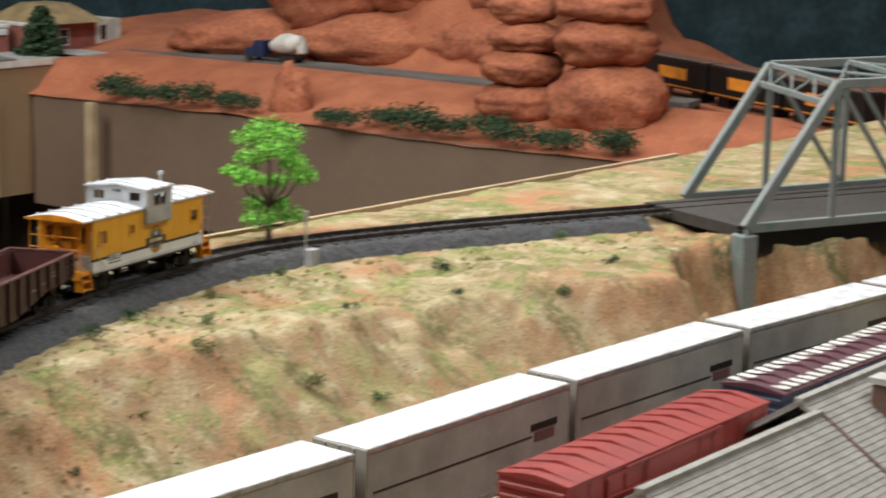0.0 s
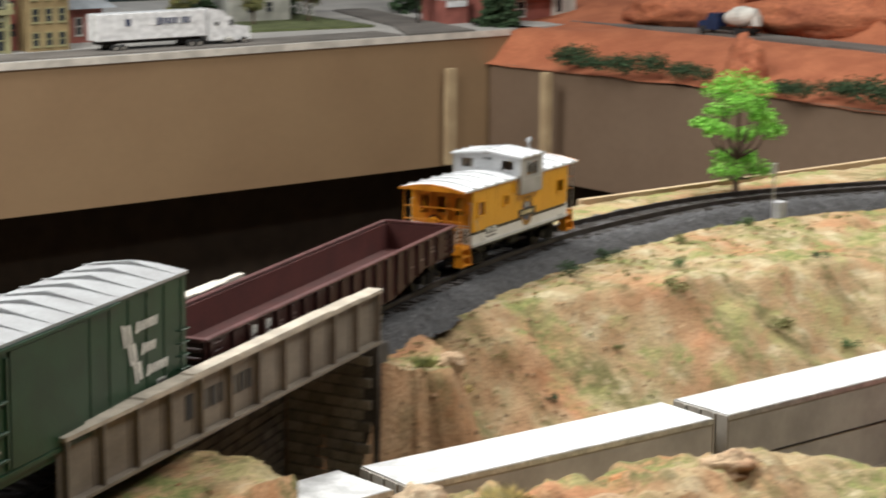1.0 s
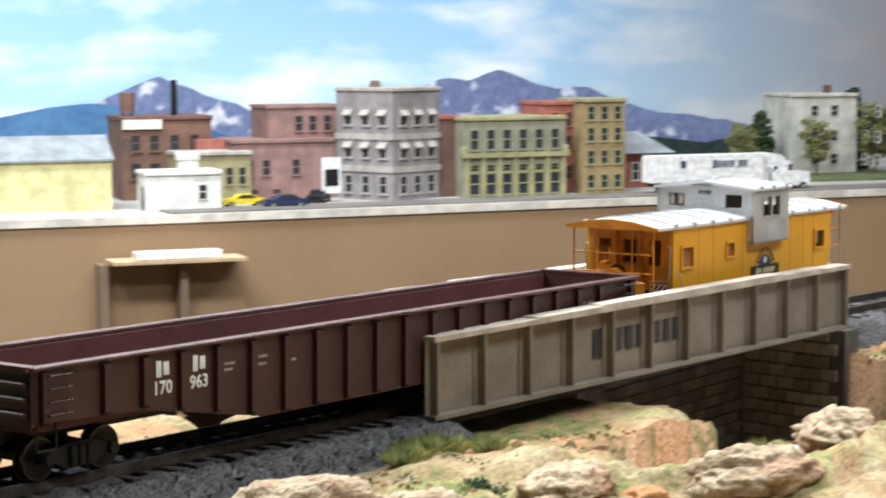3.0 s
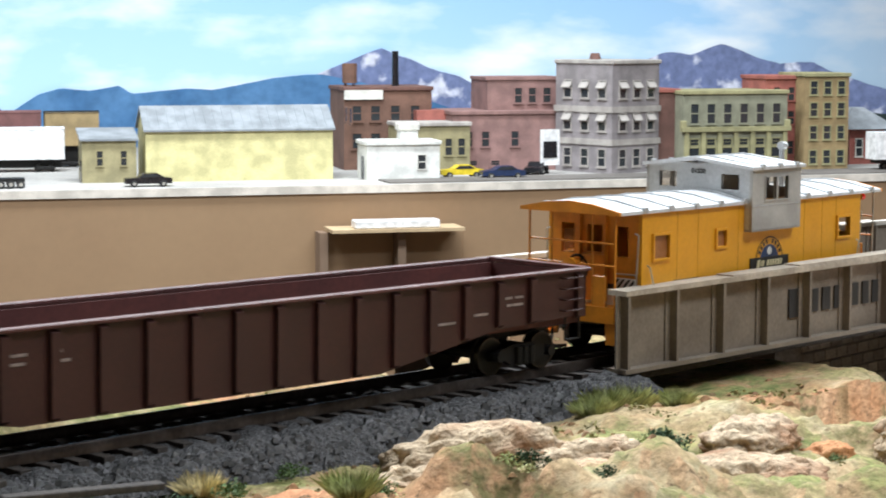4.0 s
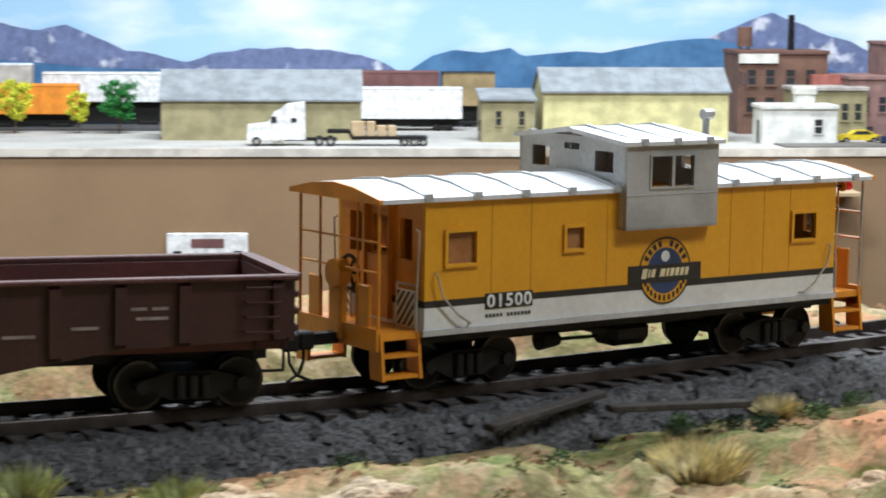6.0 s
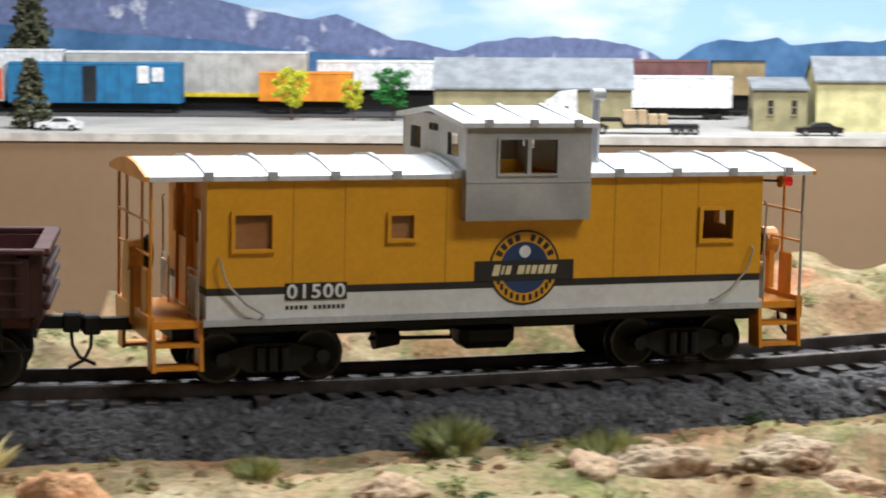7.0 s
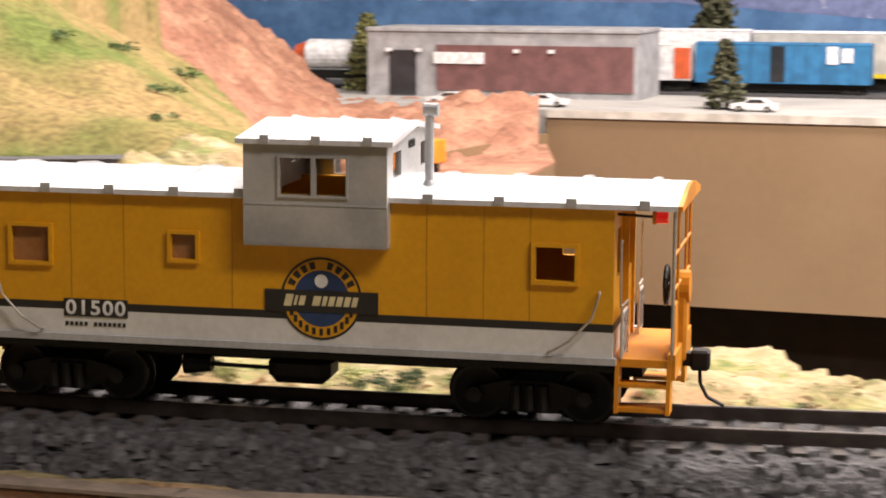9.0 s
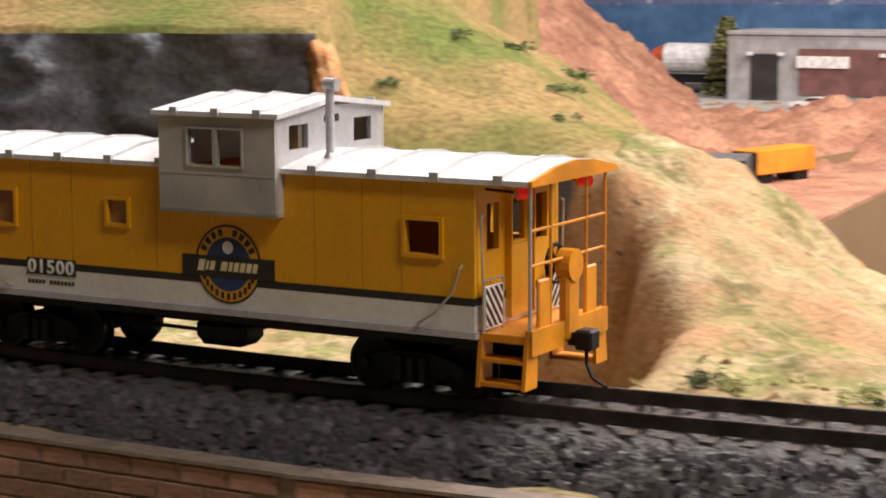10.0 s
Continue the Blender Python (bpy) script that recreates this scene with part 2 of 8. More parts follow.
# ---- ground of the near module ----
def ground_material():
    m = bpy.data.materials.new("desert_scenery")
    m.use_nodes = True
    nt = m.node_tree
    N, L = nt.nodes, nt.links
    b = N["Principled BSDF"]
    b.inputs["Roughness"].default_value, b.inputs["Specular IOR Level"].default_value = 0.95, 0.1
    tc = N.new("ShaderNodeTexCoord")

    def tex(scale, detail=5, rough=0.6):
        n = N.new("ShaderNodeTexNoise")
        n.inputs["Scale"].default_value, n.inputs["Detail"].default_value, n.inputs["Roughness"].default_value = scale, detail, rough
        L.new(tc.outputs["Object"], n.inputs["Vector"])
        return n.outputs["Fac"]

    def band(v, lo, hi):
        r = N.new("ShaderNodeMapRange")
        r.inputs["From Min"].default_value, r.inputs["From Max"].default_value = lo, hi
        L.new(v, r.inputs["Value"])
        return r.outputs["Result"]

    def mixed(fac, a, c):
        x = N.new("ShaderNodeMix")
        x.data_type = "RGBA"
        L.new(fac, x.inputs["Factor"])
        for v, k in ((a, "A"), (c, "B")):
            if isinstance(v, tuple):
                x.inputs[k].default_value = (*v, 1)
            else:
                L.new(v, x.inputs[k])
        return x.outputs["Result"]

    def times(a, c):
        x = N.new("ShaderNodeMath")
        x.operation = "MULTIPLY"
        L.new(a, x.inputs[0])
        L.new(c, x.inputs[1])
        return x.outputs[0]

    geo = N.new("ShaderNodeNewGeometry")
    sep = N.new("ShaderNodeSeparateXYZ")
    L.new(geo.outputs["True Normal"], sep.inputs[0])
    steep = band(sep.outputs["Z"], 0.80, 0.45)
    flat = band(sep.outputs["Z"], 0.70, 0.92)
    sand = mixed(band(tex(22), 0.40, 0.62), (0.36, 0.285, 0.165), (0.30, 0.205, 0.112))
    sand = mixed(band(tex(70), 0.50, 0.68), sand, (0.43, 0.37, 0.24))
    sand = mixed(band(tex(13, 3), 0.52, 0.66), sand, (0.38, 0.19, 0.10))
    sand = mixed(band(tex(31, 4), 0.55, 0.66), sand, (0.30, 0.265, 0.12))
    rock = mixed(band(tex(60), 0.35, 0.65), (0.42, 0.27, 0.155), (0.30, 0.155, 0.075))
    base = mixed(steep, sand, rock)
    scrub = N.new("ShaderNodeMapping")
    scrub.inputs["Scale"].default_value = (1.0, 0.35, 0.35)
    L.new(tc.outputs["Object"], scrub.inputs["Vector"])
    sn = N.new("ShaderNodeTexNoise")
    sn.inputs["Scale"].default_value, sn.inputs["Detail"].default_value = 42, 6
    L.new(scrub.outputs["Vector"], sn.inputs["Vector"])
    base = mixed(times(band(sn.outputs["Fac"], 0.48, 0.62), band(tex(190, 5), 0.38, 0.55)), base, (0.155, 0.135, 0.06))
    base = mixed(band(tex(330, 3), 0.64, 0.70), base, (0.13, 0.085, 0.05))
    turf = times(band(tex(34, 6, 0.7), 0.50, 0.60), flat)
    base = mixed(turf, base, mixed(band(tex(260), 0.35, 0.65), (0.12, 0.15, 0.05), (0.27, 0.25, 0.10)))
    grit = N.new("ShaderNodeHueSaturation")
    v = N.new("ShaderNodeMapRange")
    v.inputs["From Min"].default_value, v.inputs["From Max"].default_value = 0.3, 0.7
    v.inputs["To Min"].default_value, v.inputs["To Max"].default_value = 0.68, 1.3
    L.new(tex(700, 4), v.inputs["Value"])
    L.new(v.outputs["Result"], grit.inputs["Value"])
    L.new(base, grit.inputs["Color"])
    L.new(grit.outputs["Color"], b.inputs["Base Color"])
    bp = N.new("ShaderNodeBump")
    bp.inputs["Strength"].default_value, bp.inputs["Distance"].default_value = 0.6, 0.0012
    L.new(tex(520, 6), bp.inputs["Height"])
    L.new(bp.outputs["Normal"], b.inputs["Normal"])
    return m


M["ground"] = ground_material()
BRIDGE = (MAIN.s_of_x(0.362), MAIN.s_of_x(0.588))


def ground_height(X, Y):
    D, Z, S = MAIN.side(X, Y)
    DL, ZL, SL = LOWER.side(X, Y)
    n1, n2, n3 = wobble(X, Y, 0.09, 1), wobble(X, Y, 0.028, 2), wobble(X, Y, 0.008, 3, 3)
    top = Z - 0.0105
    shoulder = step(0.02, 0.05, np.abs(D))
    H = top + shoulder * (0.006 * n1 + 0.004 * n2) + 0.0010 * n3
    # the low rocky rise between the track and the aisle
    rise = np.exp(-((X - 0.25) / 0.10) ** 2 - ((Y + 0.055 + 0.1 * (X - 0.25)) / 0.03) ** 2) + 0.9 * np.exp(-((X - 0.47) / 0.11) ** 2 - ((Y + 0.065 + 0.4 * (X - 0.47)) / 0.035) ** 2)
    rise += 0.35 * np.exp(-((X - 0.12) / 0.07) ** 2 - ((Y + 0.062) / 0.02) ** 2)
    q = (n1 * 0.7 + n2 * 1.1) * 3
    ledge = (np.floor(q) + step(0.55, 0.95, q - np.floor(q))) / 3
    crag = np.maximum(0, 0.35 - np.abs(wobble(X, Y, 0.03, 8))) / 0.35
    crag2 = np.maximum(0, 0.30 - np.abs(wobble(X, Y, 0.012, 9))) / 0.30
    H += rise * (0.012 + 0.009 * ledge - 0.006 * crag - 0.0025 * crag2) + 0.0016 * n3 * step(0.03, 0.05, np.abs(D))
    # the low berm behind the track
    berm = step(0.034, 0.062, D + 0.006 * n2) * step(-0.07, 0.01, X) * step(0.34, 0.24, X)
    H = H + berm * (0.010 + 0.004 * n2)
    # the mound behind the track, ending in a cliff
    prof = np.interp(X, (-0.262, -0.255, -0.221, -0.18, -0.14, -0.09, -0.05), (0.0, 0.034, 0.022, -0.002, -0.020, -0.022, -0.024))
    open_side = step(-0.247, -0.222, X + 0.006 * n2)
    mound = step(0.138 - 0.088 * open_side, 0.150 + 0.05 * open_side, D + 0.006 * n2) * step(0.34, 0.25, D)
    H = np.where((D > 0.05) & (X < -0.15), H - (1 - open_side) * step(0.05, 0.10, D) * 0.045, H)
    on = step(-0.275 - 0.012 * n2, -0.258 - 0.012 * n2, X) * (X < 0.0)
    H = np.where(D > 0.03, H + mound * on * (prof + 0.045 * (1 - open_side) + 0.004 * n1 + 0.004 * n2), H)
    H = np.where((X < 0.0) & (D > 0.2), H - np.interp(X, (-0.24, -0.18, -0.08, 0.0), (0.0, 0.013, 0.045, 0.06)) * step(0.20, 0.32, D), H)
    # the cut of the lower line
    k_near = 1.4
    gorge = X < 0.5845 + (0.158 - Y) * 0.11 + 0.002 * n3
    left = 2.2 * np.maximum(0, 0.490 - X + 0.008 * n2)
    wall = np.where(DL > 0, np.where(gorge, left, (0.75 + 2.2 * step(0.65, 0.59, X)) * (DL - 0.030 + 0.014 * n2 * step(0.70, 0.60, X) + 0.006 * n1)), np.where(X < 0.588, np.maximum(left * (D > -0.06), k_near * (-DL - 0.034)), 0.0))
    cut = -0.102 + np.maximum(0, wall) * (1 + 0.18 * n2 + 0.10 * n1) + 0.0012 * n3
    crags = -0.102 + (0.75 + 2.2 * step(1.05, 1.19, X)) * np.maximum(0, DL - 0.030 - 0.078 * step(1.08, 1.21, X) + 0.040 * step(1.262, 1.280, X) + 0.014 * n2 * step(1.05, 1.15, X) + 0.006 * n1 + 0.004 * crag)
    cut = np.where((X > 1.05) & (DL > 0), crags, cut)
    H = np.where((X > 1.262) & (D < -0.02), np.minimum(H, -0.036 + 0.006 * n2), H)
    yard = np.where(DL < 0, step(0.57, 0.66, X), 0.0)
    near_yard = (DL < -0.03) * (X > 0.5)
    cut = np.where(near_yard, cut * (1 - yard) + (-0.102 + 0.0012 * n3) * yard, cut)
    H = np.where(X > 0.375, np.minimum(H, cut), H)
    # the retaining wall towards the aisle
    drop = step(-0.0338, -0.0352, D) * step(-0.050, -0.062, X + 0.006 * n2)
    H = H * (1 - drop) + (-0.12) * drop
    edge = step(-0.105, -0.15, Y + 0.02 * n2) * step(0.5, 0.42, X)
    H = H * (1 - edge) + (-0.16 + 0.01 * n2) * edge
    return H


def near_ground():
    xs = np.concatenate([np.arange(-0.62, 0.72, 0.0026), np.arange(0.72, 1.9, 0.005)])
    vs = np.concatenate([np.arange(-0.40, -0.13, 0.008), np.arange(-0.13, 0.26, 0.0026), np.arange(0.26, 0.5, 0.005)])
    X, Y = np.meshgrid(xs, vs)
    H = ground_height(X, Y)
    D, Z, S = MAIN.side(X, Y)
    # the far edge of the module: a board behind the track, wider on the left
    reach = np.where(X > 0.60, 0.052, np.where(X > 0.34, 0.06, 0.105 + 0.22 * step(-0.03, -0.12, X)))
    over = D - reach
    strip = Y - (0.2655 - (X - 0.975) * 0.2624)
    over = np.where(X > 0.93, strip, over)
    skirt = over > 0
    H = np.where((X > 0.93) & (D > 0.03) & ~skirt, np.maximum(H, -0.0245 + 0.0025 * wobble(X, Y, 0.03, 7)), H)
    H = np.where(skirt, np.maximum(-1.0, H - 40 * over), H)
    ob = new("ground", grid_mesh("ground", np.stack([X, Y, H], -1), M["ground"]))
    tagged(ob, "sandy desert scenery with rocks, turf and steep banks", "ground", kind="structure")


near_ground()


# ---- tracks ----
def sweep(way, s0, s1, profile, gap=0.004):
    s = np.arange(s0, s1 + gap / 2, gap)
    p = np.stack([way.at(v) for v in s])
    t = np.gradient(p[:, :2], axis=0)
    t /= np.linalg.norm(t, axis=1)[:, None]
    nrm = np.stack([-t[:, 1], t[:, 0]], 1)
    rows = [np.concatenate([p[:, :2] + nrm * o, p[:, 2:] + h], 1) for o, h in profile]
    return np.stack(rows)


def ballast_row(way, s0, s1, label):
    prof = [(o, h) for o, h in ((-0.030, -0.0125), (-0.0265, -0.0085), (-0.023, -0.0052), (-0.0205, -0.0038), (-0.017, -0.0034), (-0.008, -0.0034), (0, -0.0034), (0.008, -0.0034), (0.017, -0.0034), (0.0205, -0.0038), (0.023, -0.0052), (0.0265, -0.0085), (0.030, -0.0125))]
    fine = []
    for (a, b), (c, d) in zip(prof, prof[1:]):
        for k in range(3):
            fine.append((a + (c - a) * k / 3, b + (d - b) * k / 3))
    fine.append(prof[-1])
    P = sweep(way, s0, s1, fine, 0.0016)
    n = wobble(P[..., 0], P[..., 1], 0.0028, 5, 2)
    P[..., 2] += 0.0019 * n
    P[..., 0] += 0.0006 * wobble(P[..., 0], P[..., 1], 0.003, 6, 1)
    tagged(new("ballast", grid_mesh("ballast", P[::-1], M["ballast"], False)), label, "ballast", kind="stuff")


def track(way, s0, s1, name, label):
    t = thing(name, label, "railway track", kind="structure")
    for side in (-1, 1):
        o = side * 0.0088
        prof = [(o - 0.0006, -0.0026), (o - 0.0005, -0.0003), (o - 0.0003, 0), (o + 0.0003, 0), (o + 0.0005, -0.0003), (o + 0.0006, -0.0026)]
        me = grid_mesh("rail", sweep(way, s0, s1, prof, 0.005)[::-1], M["rail"])
        part("rail", me, None, t)
    tie = mesh("tie", bx(-0.0013, 0.0013, -0.0148, 0.0148, -0.0042, -0.0026), M["tie"])
    gap = 0.0068
    n = int((s1 - s0) / gap)
    mid = way.s_of_x(0.25)
    many = [s0 + k * gap for k in range(n)]
    many.sort(key=lambda s: abs(s - mid))
    rest = bmesh.new()
    for k, s in enumerate(many):
        m = way.frame_at(s, 0.01) @ pose(0, 0, 0, 0, 0, random.uniform(-1.2, 1.2))
        if k < 200:
            part("tie", tie, None, t, at=m)
        else:
            vs = [m @ Vector((x, y, z)) for x in (-0.0013, 0.0013) for y in (-0.0148, 0.0148) for z in (-0.0042, -0.0026)]
            v = [rest.verts.new(c) for c in vs]
            for q in ((0, 1, 3, 2), (4, 6, 7, 5), (0, 4, 5, 1), (2, 3, 7, 6), (0, 2, 6, 4), (1, 5, 7, 3)):
                rest.faces.new([v[i] for i in q])
    ob = part("far_ties", rest, M["tie"], t)
    tagged(ob, kind="stuff")
    return t


def ballast_stones(count):
    """Loose crushed stones on the near shoulder of the main track."""
    rs = np.random.RandomState(3)
    rng = random.Random(3)
    bm = bmesh.new()
    for k in range(count):
        s = rs.uniform(MAIN.s_of_x(-0.42), MAIN.s_of_x(0.36))
        o = rs.uniform(-0.0325, -0.0165) if k % 6 else rs.uniform(0.0165, 0.030)
        p, q = MAIN.at(s), MAIN.at(s + 0.003)
        t = (q - p)[:2] / np.linalg.norm((q - p)[:2])
        x, y = p[0] - t[1] * o, p[1] + t[0] * o
        z = p[2] + float(np.interp(abs(o), (0.0, 0.0205, 0.023, 0.0265, 0.03, 0.034), (-0.0034, -0.0038, -0.0052, -0.0085, -0.0120, -0.0125)))
        r = rng.uniform(0.0005, 0.0013)
        v = [bm.verts.new((x + r * a * rng.uniform(0.6, 1.3), y + r * b * rng.uniform(0.6, 1.3), z + r * c * rng.uniform(0.5, 1.3))) for a, b, c in ((-1, -0.7, -0.5), (1, -0.8, -0.5), (0.9, 0.9, -0.5), (-0.8, 0.8, -0.5), (-0.4, -0.3, 0.8), (0.5, -0.35, 0.7), (0.3, 0.5, 0.8))]
        for f in ((0, 1, 5, 4), (1, 2, 6, 5), (2, 3, 6), (3, 0, 4), (3, 4, 6), (4, 5, 6)):
            bm.faces.new([v[i] for i in f])
    m = material("loose_ballast", (0.062, 0.06, 0.064), 0.7, vary=0.3, scale=500, other=(0.05, 0.05, 0.05))
    N, L = m.node_tree.nodes, m.node_tree.links
    g, h, w = N.new("ShaderNodeNewGeometry"), N.new("ShaderNodeHueSaturation"), N.new("ShaderNodeMapRange")
    w.inputs["To Min"].default_value, w.inputs["To Max"].default_value = 0.35, 2.2
    b = N["Principled BSDF"]
    L.new(g.outputs["Random Per Island"], w.inputs["Value"])
    L.new(w.outputs["Result"], h.inputs["Value"])
    L.new(b.inputs["Base Color"].links[0].from_socket, h.inputs["Color"])
    L.new(h.outputs["Color"], b.inputs["Base Color"])
    tagged(new("ballast_stones", mesh("ballast_stones", bm, m)), "loose grey crushed stones on the ballast shoulder", "ballast", kind="stuff")


ballast_stones(6500)
S_END = MAIN.s_of_x(1.7)
ballast_row(MAIN, 0.25, BRIDGE[0] + 0.006, "dark grey crushed slate ballast under the main track")
ballast_row(MAIN, BRIDGE[1] - 0.006, MAIN.s_of_x(1.275), "dark grey crushed slate ballast along the embankment")
track(MAIN, 0.2, S_END, "main_track", "weathered model railway track on dark ties")
track(LOWER, 0.05, LOWER.s[-1], "lower_track", "model railway track in the cutting below the embankment")
track(SIDING, 0.0, SIDING.s[-1], "siding_track", "model railway siding beside the lower track")


# ---- rolling stock ----
def wheelset(parent, x, r=0.0048):
    bm = bmesh.new()
    for y in (-0.0078, 0.0078):
        s = 1 if y > 0 else -1
        cyl(bm, (0, y, 0), (0, y + s * 0.0015, 0), r - 0.0005, 20)
        cyl(bm, (0, y - s * 0.0006, 0), (0, y - s * 0.0001, 0), r + 0.0007, 20)
        cyl(bm, (0, y + s * 0.0015, 0), (0, y + s * 0.0022, 0), 0.0014, 10)
    cyl(bm, (0, -0.0078, 0), (0, 0.0078, 0), 0.0012, 8)
    w = part("wheelset", bm, M["black"], parent, "black wheelset with worn bright treads", pose(x, 0, r))
    for y in (-0.0078, 0.0078):
        s = 1 if y > 0 else -1
        bm = bmesh.new()
        a = [bm.verts.new((r * math.cos(k * 0.2618), y, r * math.sin(k * 0.2618))) for k in range(24)]
        b = [bm.verts.new((r * math.cos(k * 0.2618), y + s * 0.0017, r * math.sin(k * 0.2618))) for k in range(24)]
        c = [bm.verts.new(((r - 0.0006) * math.cos(k * 0.2618), y + s * 0.0017, (r - 0.0006) * math.sin(k * 0.2618))) for k in range(24)]
        for k in range(24):
            j = (k + 1) % 24
            bm.faces.new((a[k], a[j], b[j], b[k]))
            bm.faces.new((b[k], b[j], c[j], c[k]))
        part("tread", bm, M["steel"], w)


def truck(parent, x, base=0.0193):
    t = part("truck", bx(-0.004, 0.004, -0.010, 0.010, 0.0035, 0.0072, bevel=0.0004), M["black"], parent, "black two-axle truck", pose(x, 0, 0))
    for s in (-1, 1):
        bm = bmesh.new()
        h = base / 2
        prism(bm, ((-h - 0.0015, 0.0044), (-h + 0.002, 0.0040), (-0.0042, 0.0022), (0.0042, 0.0022), (h - 0.002, 0.0042), (h + 0.0015, 0.0046), (h + 0.0015, 0.0058), (0.0040, 0.0076), (-0.0040, 0.0076), (-h - 0.0015, 0.0058)), s * 0.0102, s * 0.0120)
        for u in (-h, h):
            cyl(bm, (u, s * 0.0102, 0.0050), (u, s * 0.0132, 0.0050), 0.0014, 8)
        for u in (-0.0024, 0, 0.0024):
            cyl(bm, (u, s * 0.0124, 0.0026), (u, s * 0.0124, 0.0070), 0.0010, 8)
        part("side_frame", bm, M["black"], t)
    for u in (-base / 2, base / 2):
        wheelset(t, u)
    return t


def coupler(parent, x, d):
    bm = bx(min(0, d * 0.008), max(0, d * 0.008), -0.0013, 0.0013, 0.0077, 0.0100)
    box(bm, *sorted((d * 0.0065, d * 0.0098)), -0.0019, 0.0019, 0.0070, 0.0106, bevel=0.0004)
    c = part("coupler", bm, M["black"], parent, "black knuckle coupler", pose(x, 0, 0))
    bm = bmesh.new()
    pts = [Vector((d * 0.0080, 0, 0.0072)), Vector((d * 0.0082, -0.0002, 0.0045)), Vector((d * 0.0095, -0.0006, 0.0022)), Vector((d * 0.0125, -0.0012, 0.0009))]
    for a, b in zip(pts, pts[1:]):
        cyl(bm, a, b, 0.00035, 6)
    part("trip_pin", bm, M["black"], c)


def rod(parent, name, points, r, mat, label=""):
    bm = bmesh.new()
    P = [Vector(p) for p in points]
    for a, b in zip(P, P[1:]):
        cyl(bm, a, b, r, 6)
    for p in P[1:-1]:
        bmesh.ops.create_icosphere(bm, subdivisions=1, radius=r, matrix=Matrix.Translation(p))
    return part(name, bm, mat, parent, label)


def words(parent, name, text, size, x, y, z, mat, face=-1, label="", depth=0.00008, turn=0.0, wide=1.0, along="CENTER"):
    """Raised lettering on a side of a vehicle: face -1 looks to -y."""
    cu = bpy.data.curves.new(name, "FONT")
    cu.body, cu.size, cu.extrude, cu.align_x, cu.align_y = text, size, depth, along, "CENTER"
    cu.offset, cu.resolution_u = size * 0.018, 3
    tmp = bpy.data.objects.new(name, cu)
    me = bpy.data.meshes.new_from_object(tmp)
    bpy.data.objects.remove(tmp)
    me.materials.clear()
    me.materials.append(mat)
    me.transform(Matrix.Diagonal((wide, 1, 1, 1)))
    m = pose(x, y, z, 90, 0, 0 if face < 0 else 180) @ pose(0, 0, 0, 0, 0, turn)
    return part(name, me, None, parent, label, m)


def bars(parent, name, widths, height, x, y, z, mat, face=-1, depth=0.00008, gap=0.22, slant=0.0, label=""):
    """A row of plain bars that stands for a name: one bar for each width, in units of the height; 0 leaves a space."""
    bm = bmesh.new()
    u = -(sum(w or 0.4 for w in widths) + gap * (len(widths) - 1)) * height / 2
    for i, w in enumerate(widths):
        if w:
            h = height * (0.5 if i else 0.62)
            v = [bm.verts.new((u + a * w * height + slant * b * h, b * h, c)) for c in (0, depth) for a, b in ((0, -1), (1, -1), (1, 1), (0, 1))]
            for q in ((3, 2, 1, 0), (4, 5, 6, 7), (0, 1, 5, 4), (1, 2, 6, 5), (2, 3, 7, 6), (3, 0, 4, 7)):
                bm.faces.new([v[k] for k in q])
        u += ((w or 0.4) + gap) * height
    return tagged(part(name, bm, mat, parent, label, pose(x, y, z, 90, 0, 0 if face < 0 else 180)), label, kind="stuff")


def ring(bm, r0, r1, y, z0=0.0, a0=0.0, a1=360.0, n=40, thick=0.00012):
    vs = []
    for k in range(n + 1):
        a = radians(a0 + (a1 - a0) * k / n)
        vs.append((bm.verts.new((r0 * math.cos(a), y, z0 + r0 * math.sin(a))), bm.verts.new((r1 * math.cos(a), y, z0 + r1 * math.sin(a)))))
    for (a, b), (c, d) in zip(vs, vs[1:]):
        bm.faces.new((a, b, d, c))
    return bm


def lift(ob, h=0.0017):
    """Set a body and its couplers at their height over the trucks that follow."""
    for p in ob.children:
        p.matrix_basis = Matrix.Translation((0, 0, h)) @ p.matrix_basis
    part("bolster", bx(-0.0030, 0.0030, -0.0090, 0.0090, 0.0066, 0.0098), M["black"], ob)


# caboose: x runs to its rear, near side -y
WB, YB = 0.0568, 0.0160        # half body length and half width
ZS, ZE = 0.0114, 0.0378        # sill and eave
RIDGE = 0.0402


def holed_wall(bm, x0, x1, z0, z1, y0, y1, holes):
    """A wall with real rectangular openings (x0, x1, z0, z1)."""
    xs = sorted({x0, x1, *[h[0] for h in holes], *[h[1] for h in holes]})
    zs = sorted({z0, z1, *[h[2] for h in holes], *[h[3] for h in holes]})
    for a, b in zip(xs, xs[1:]):
        for c, d in zip(zs, zs[1:]):
            mx, mz = (a + b) / 2, (c + d) / 2
            if not any(h[0] < mx < h[1] and h[2] < mz < h[3] for h in holes):
                box(bm, a, b, y0, y1, c, d)
    bmesh.ops.remove_doubles(bm, verts=bm.verts, dist=1e-6)
    return bm


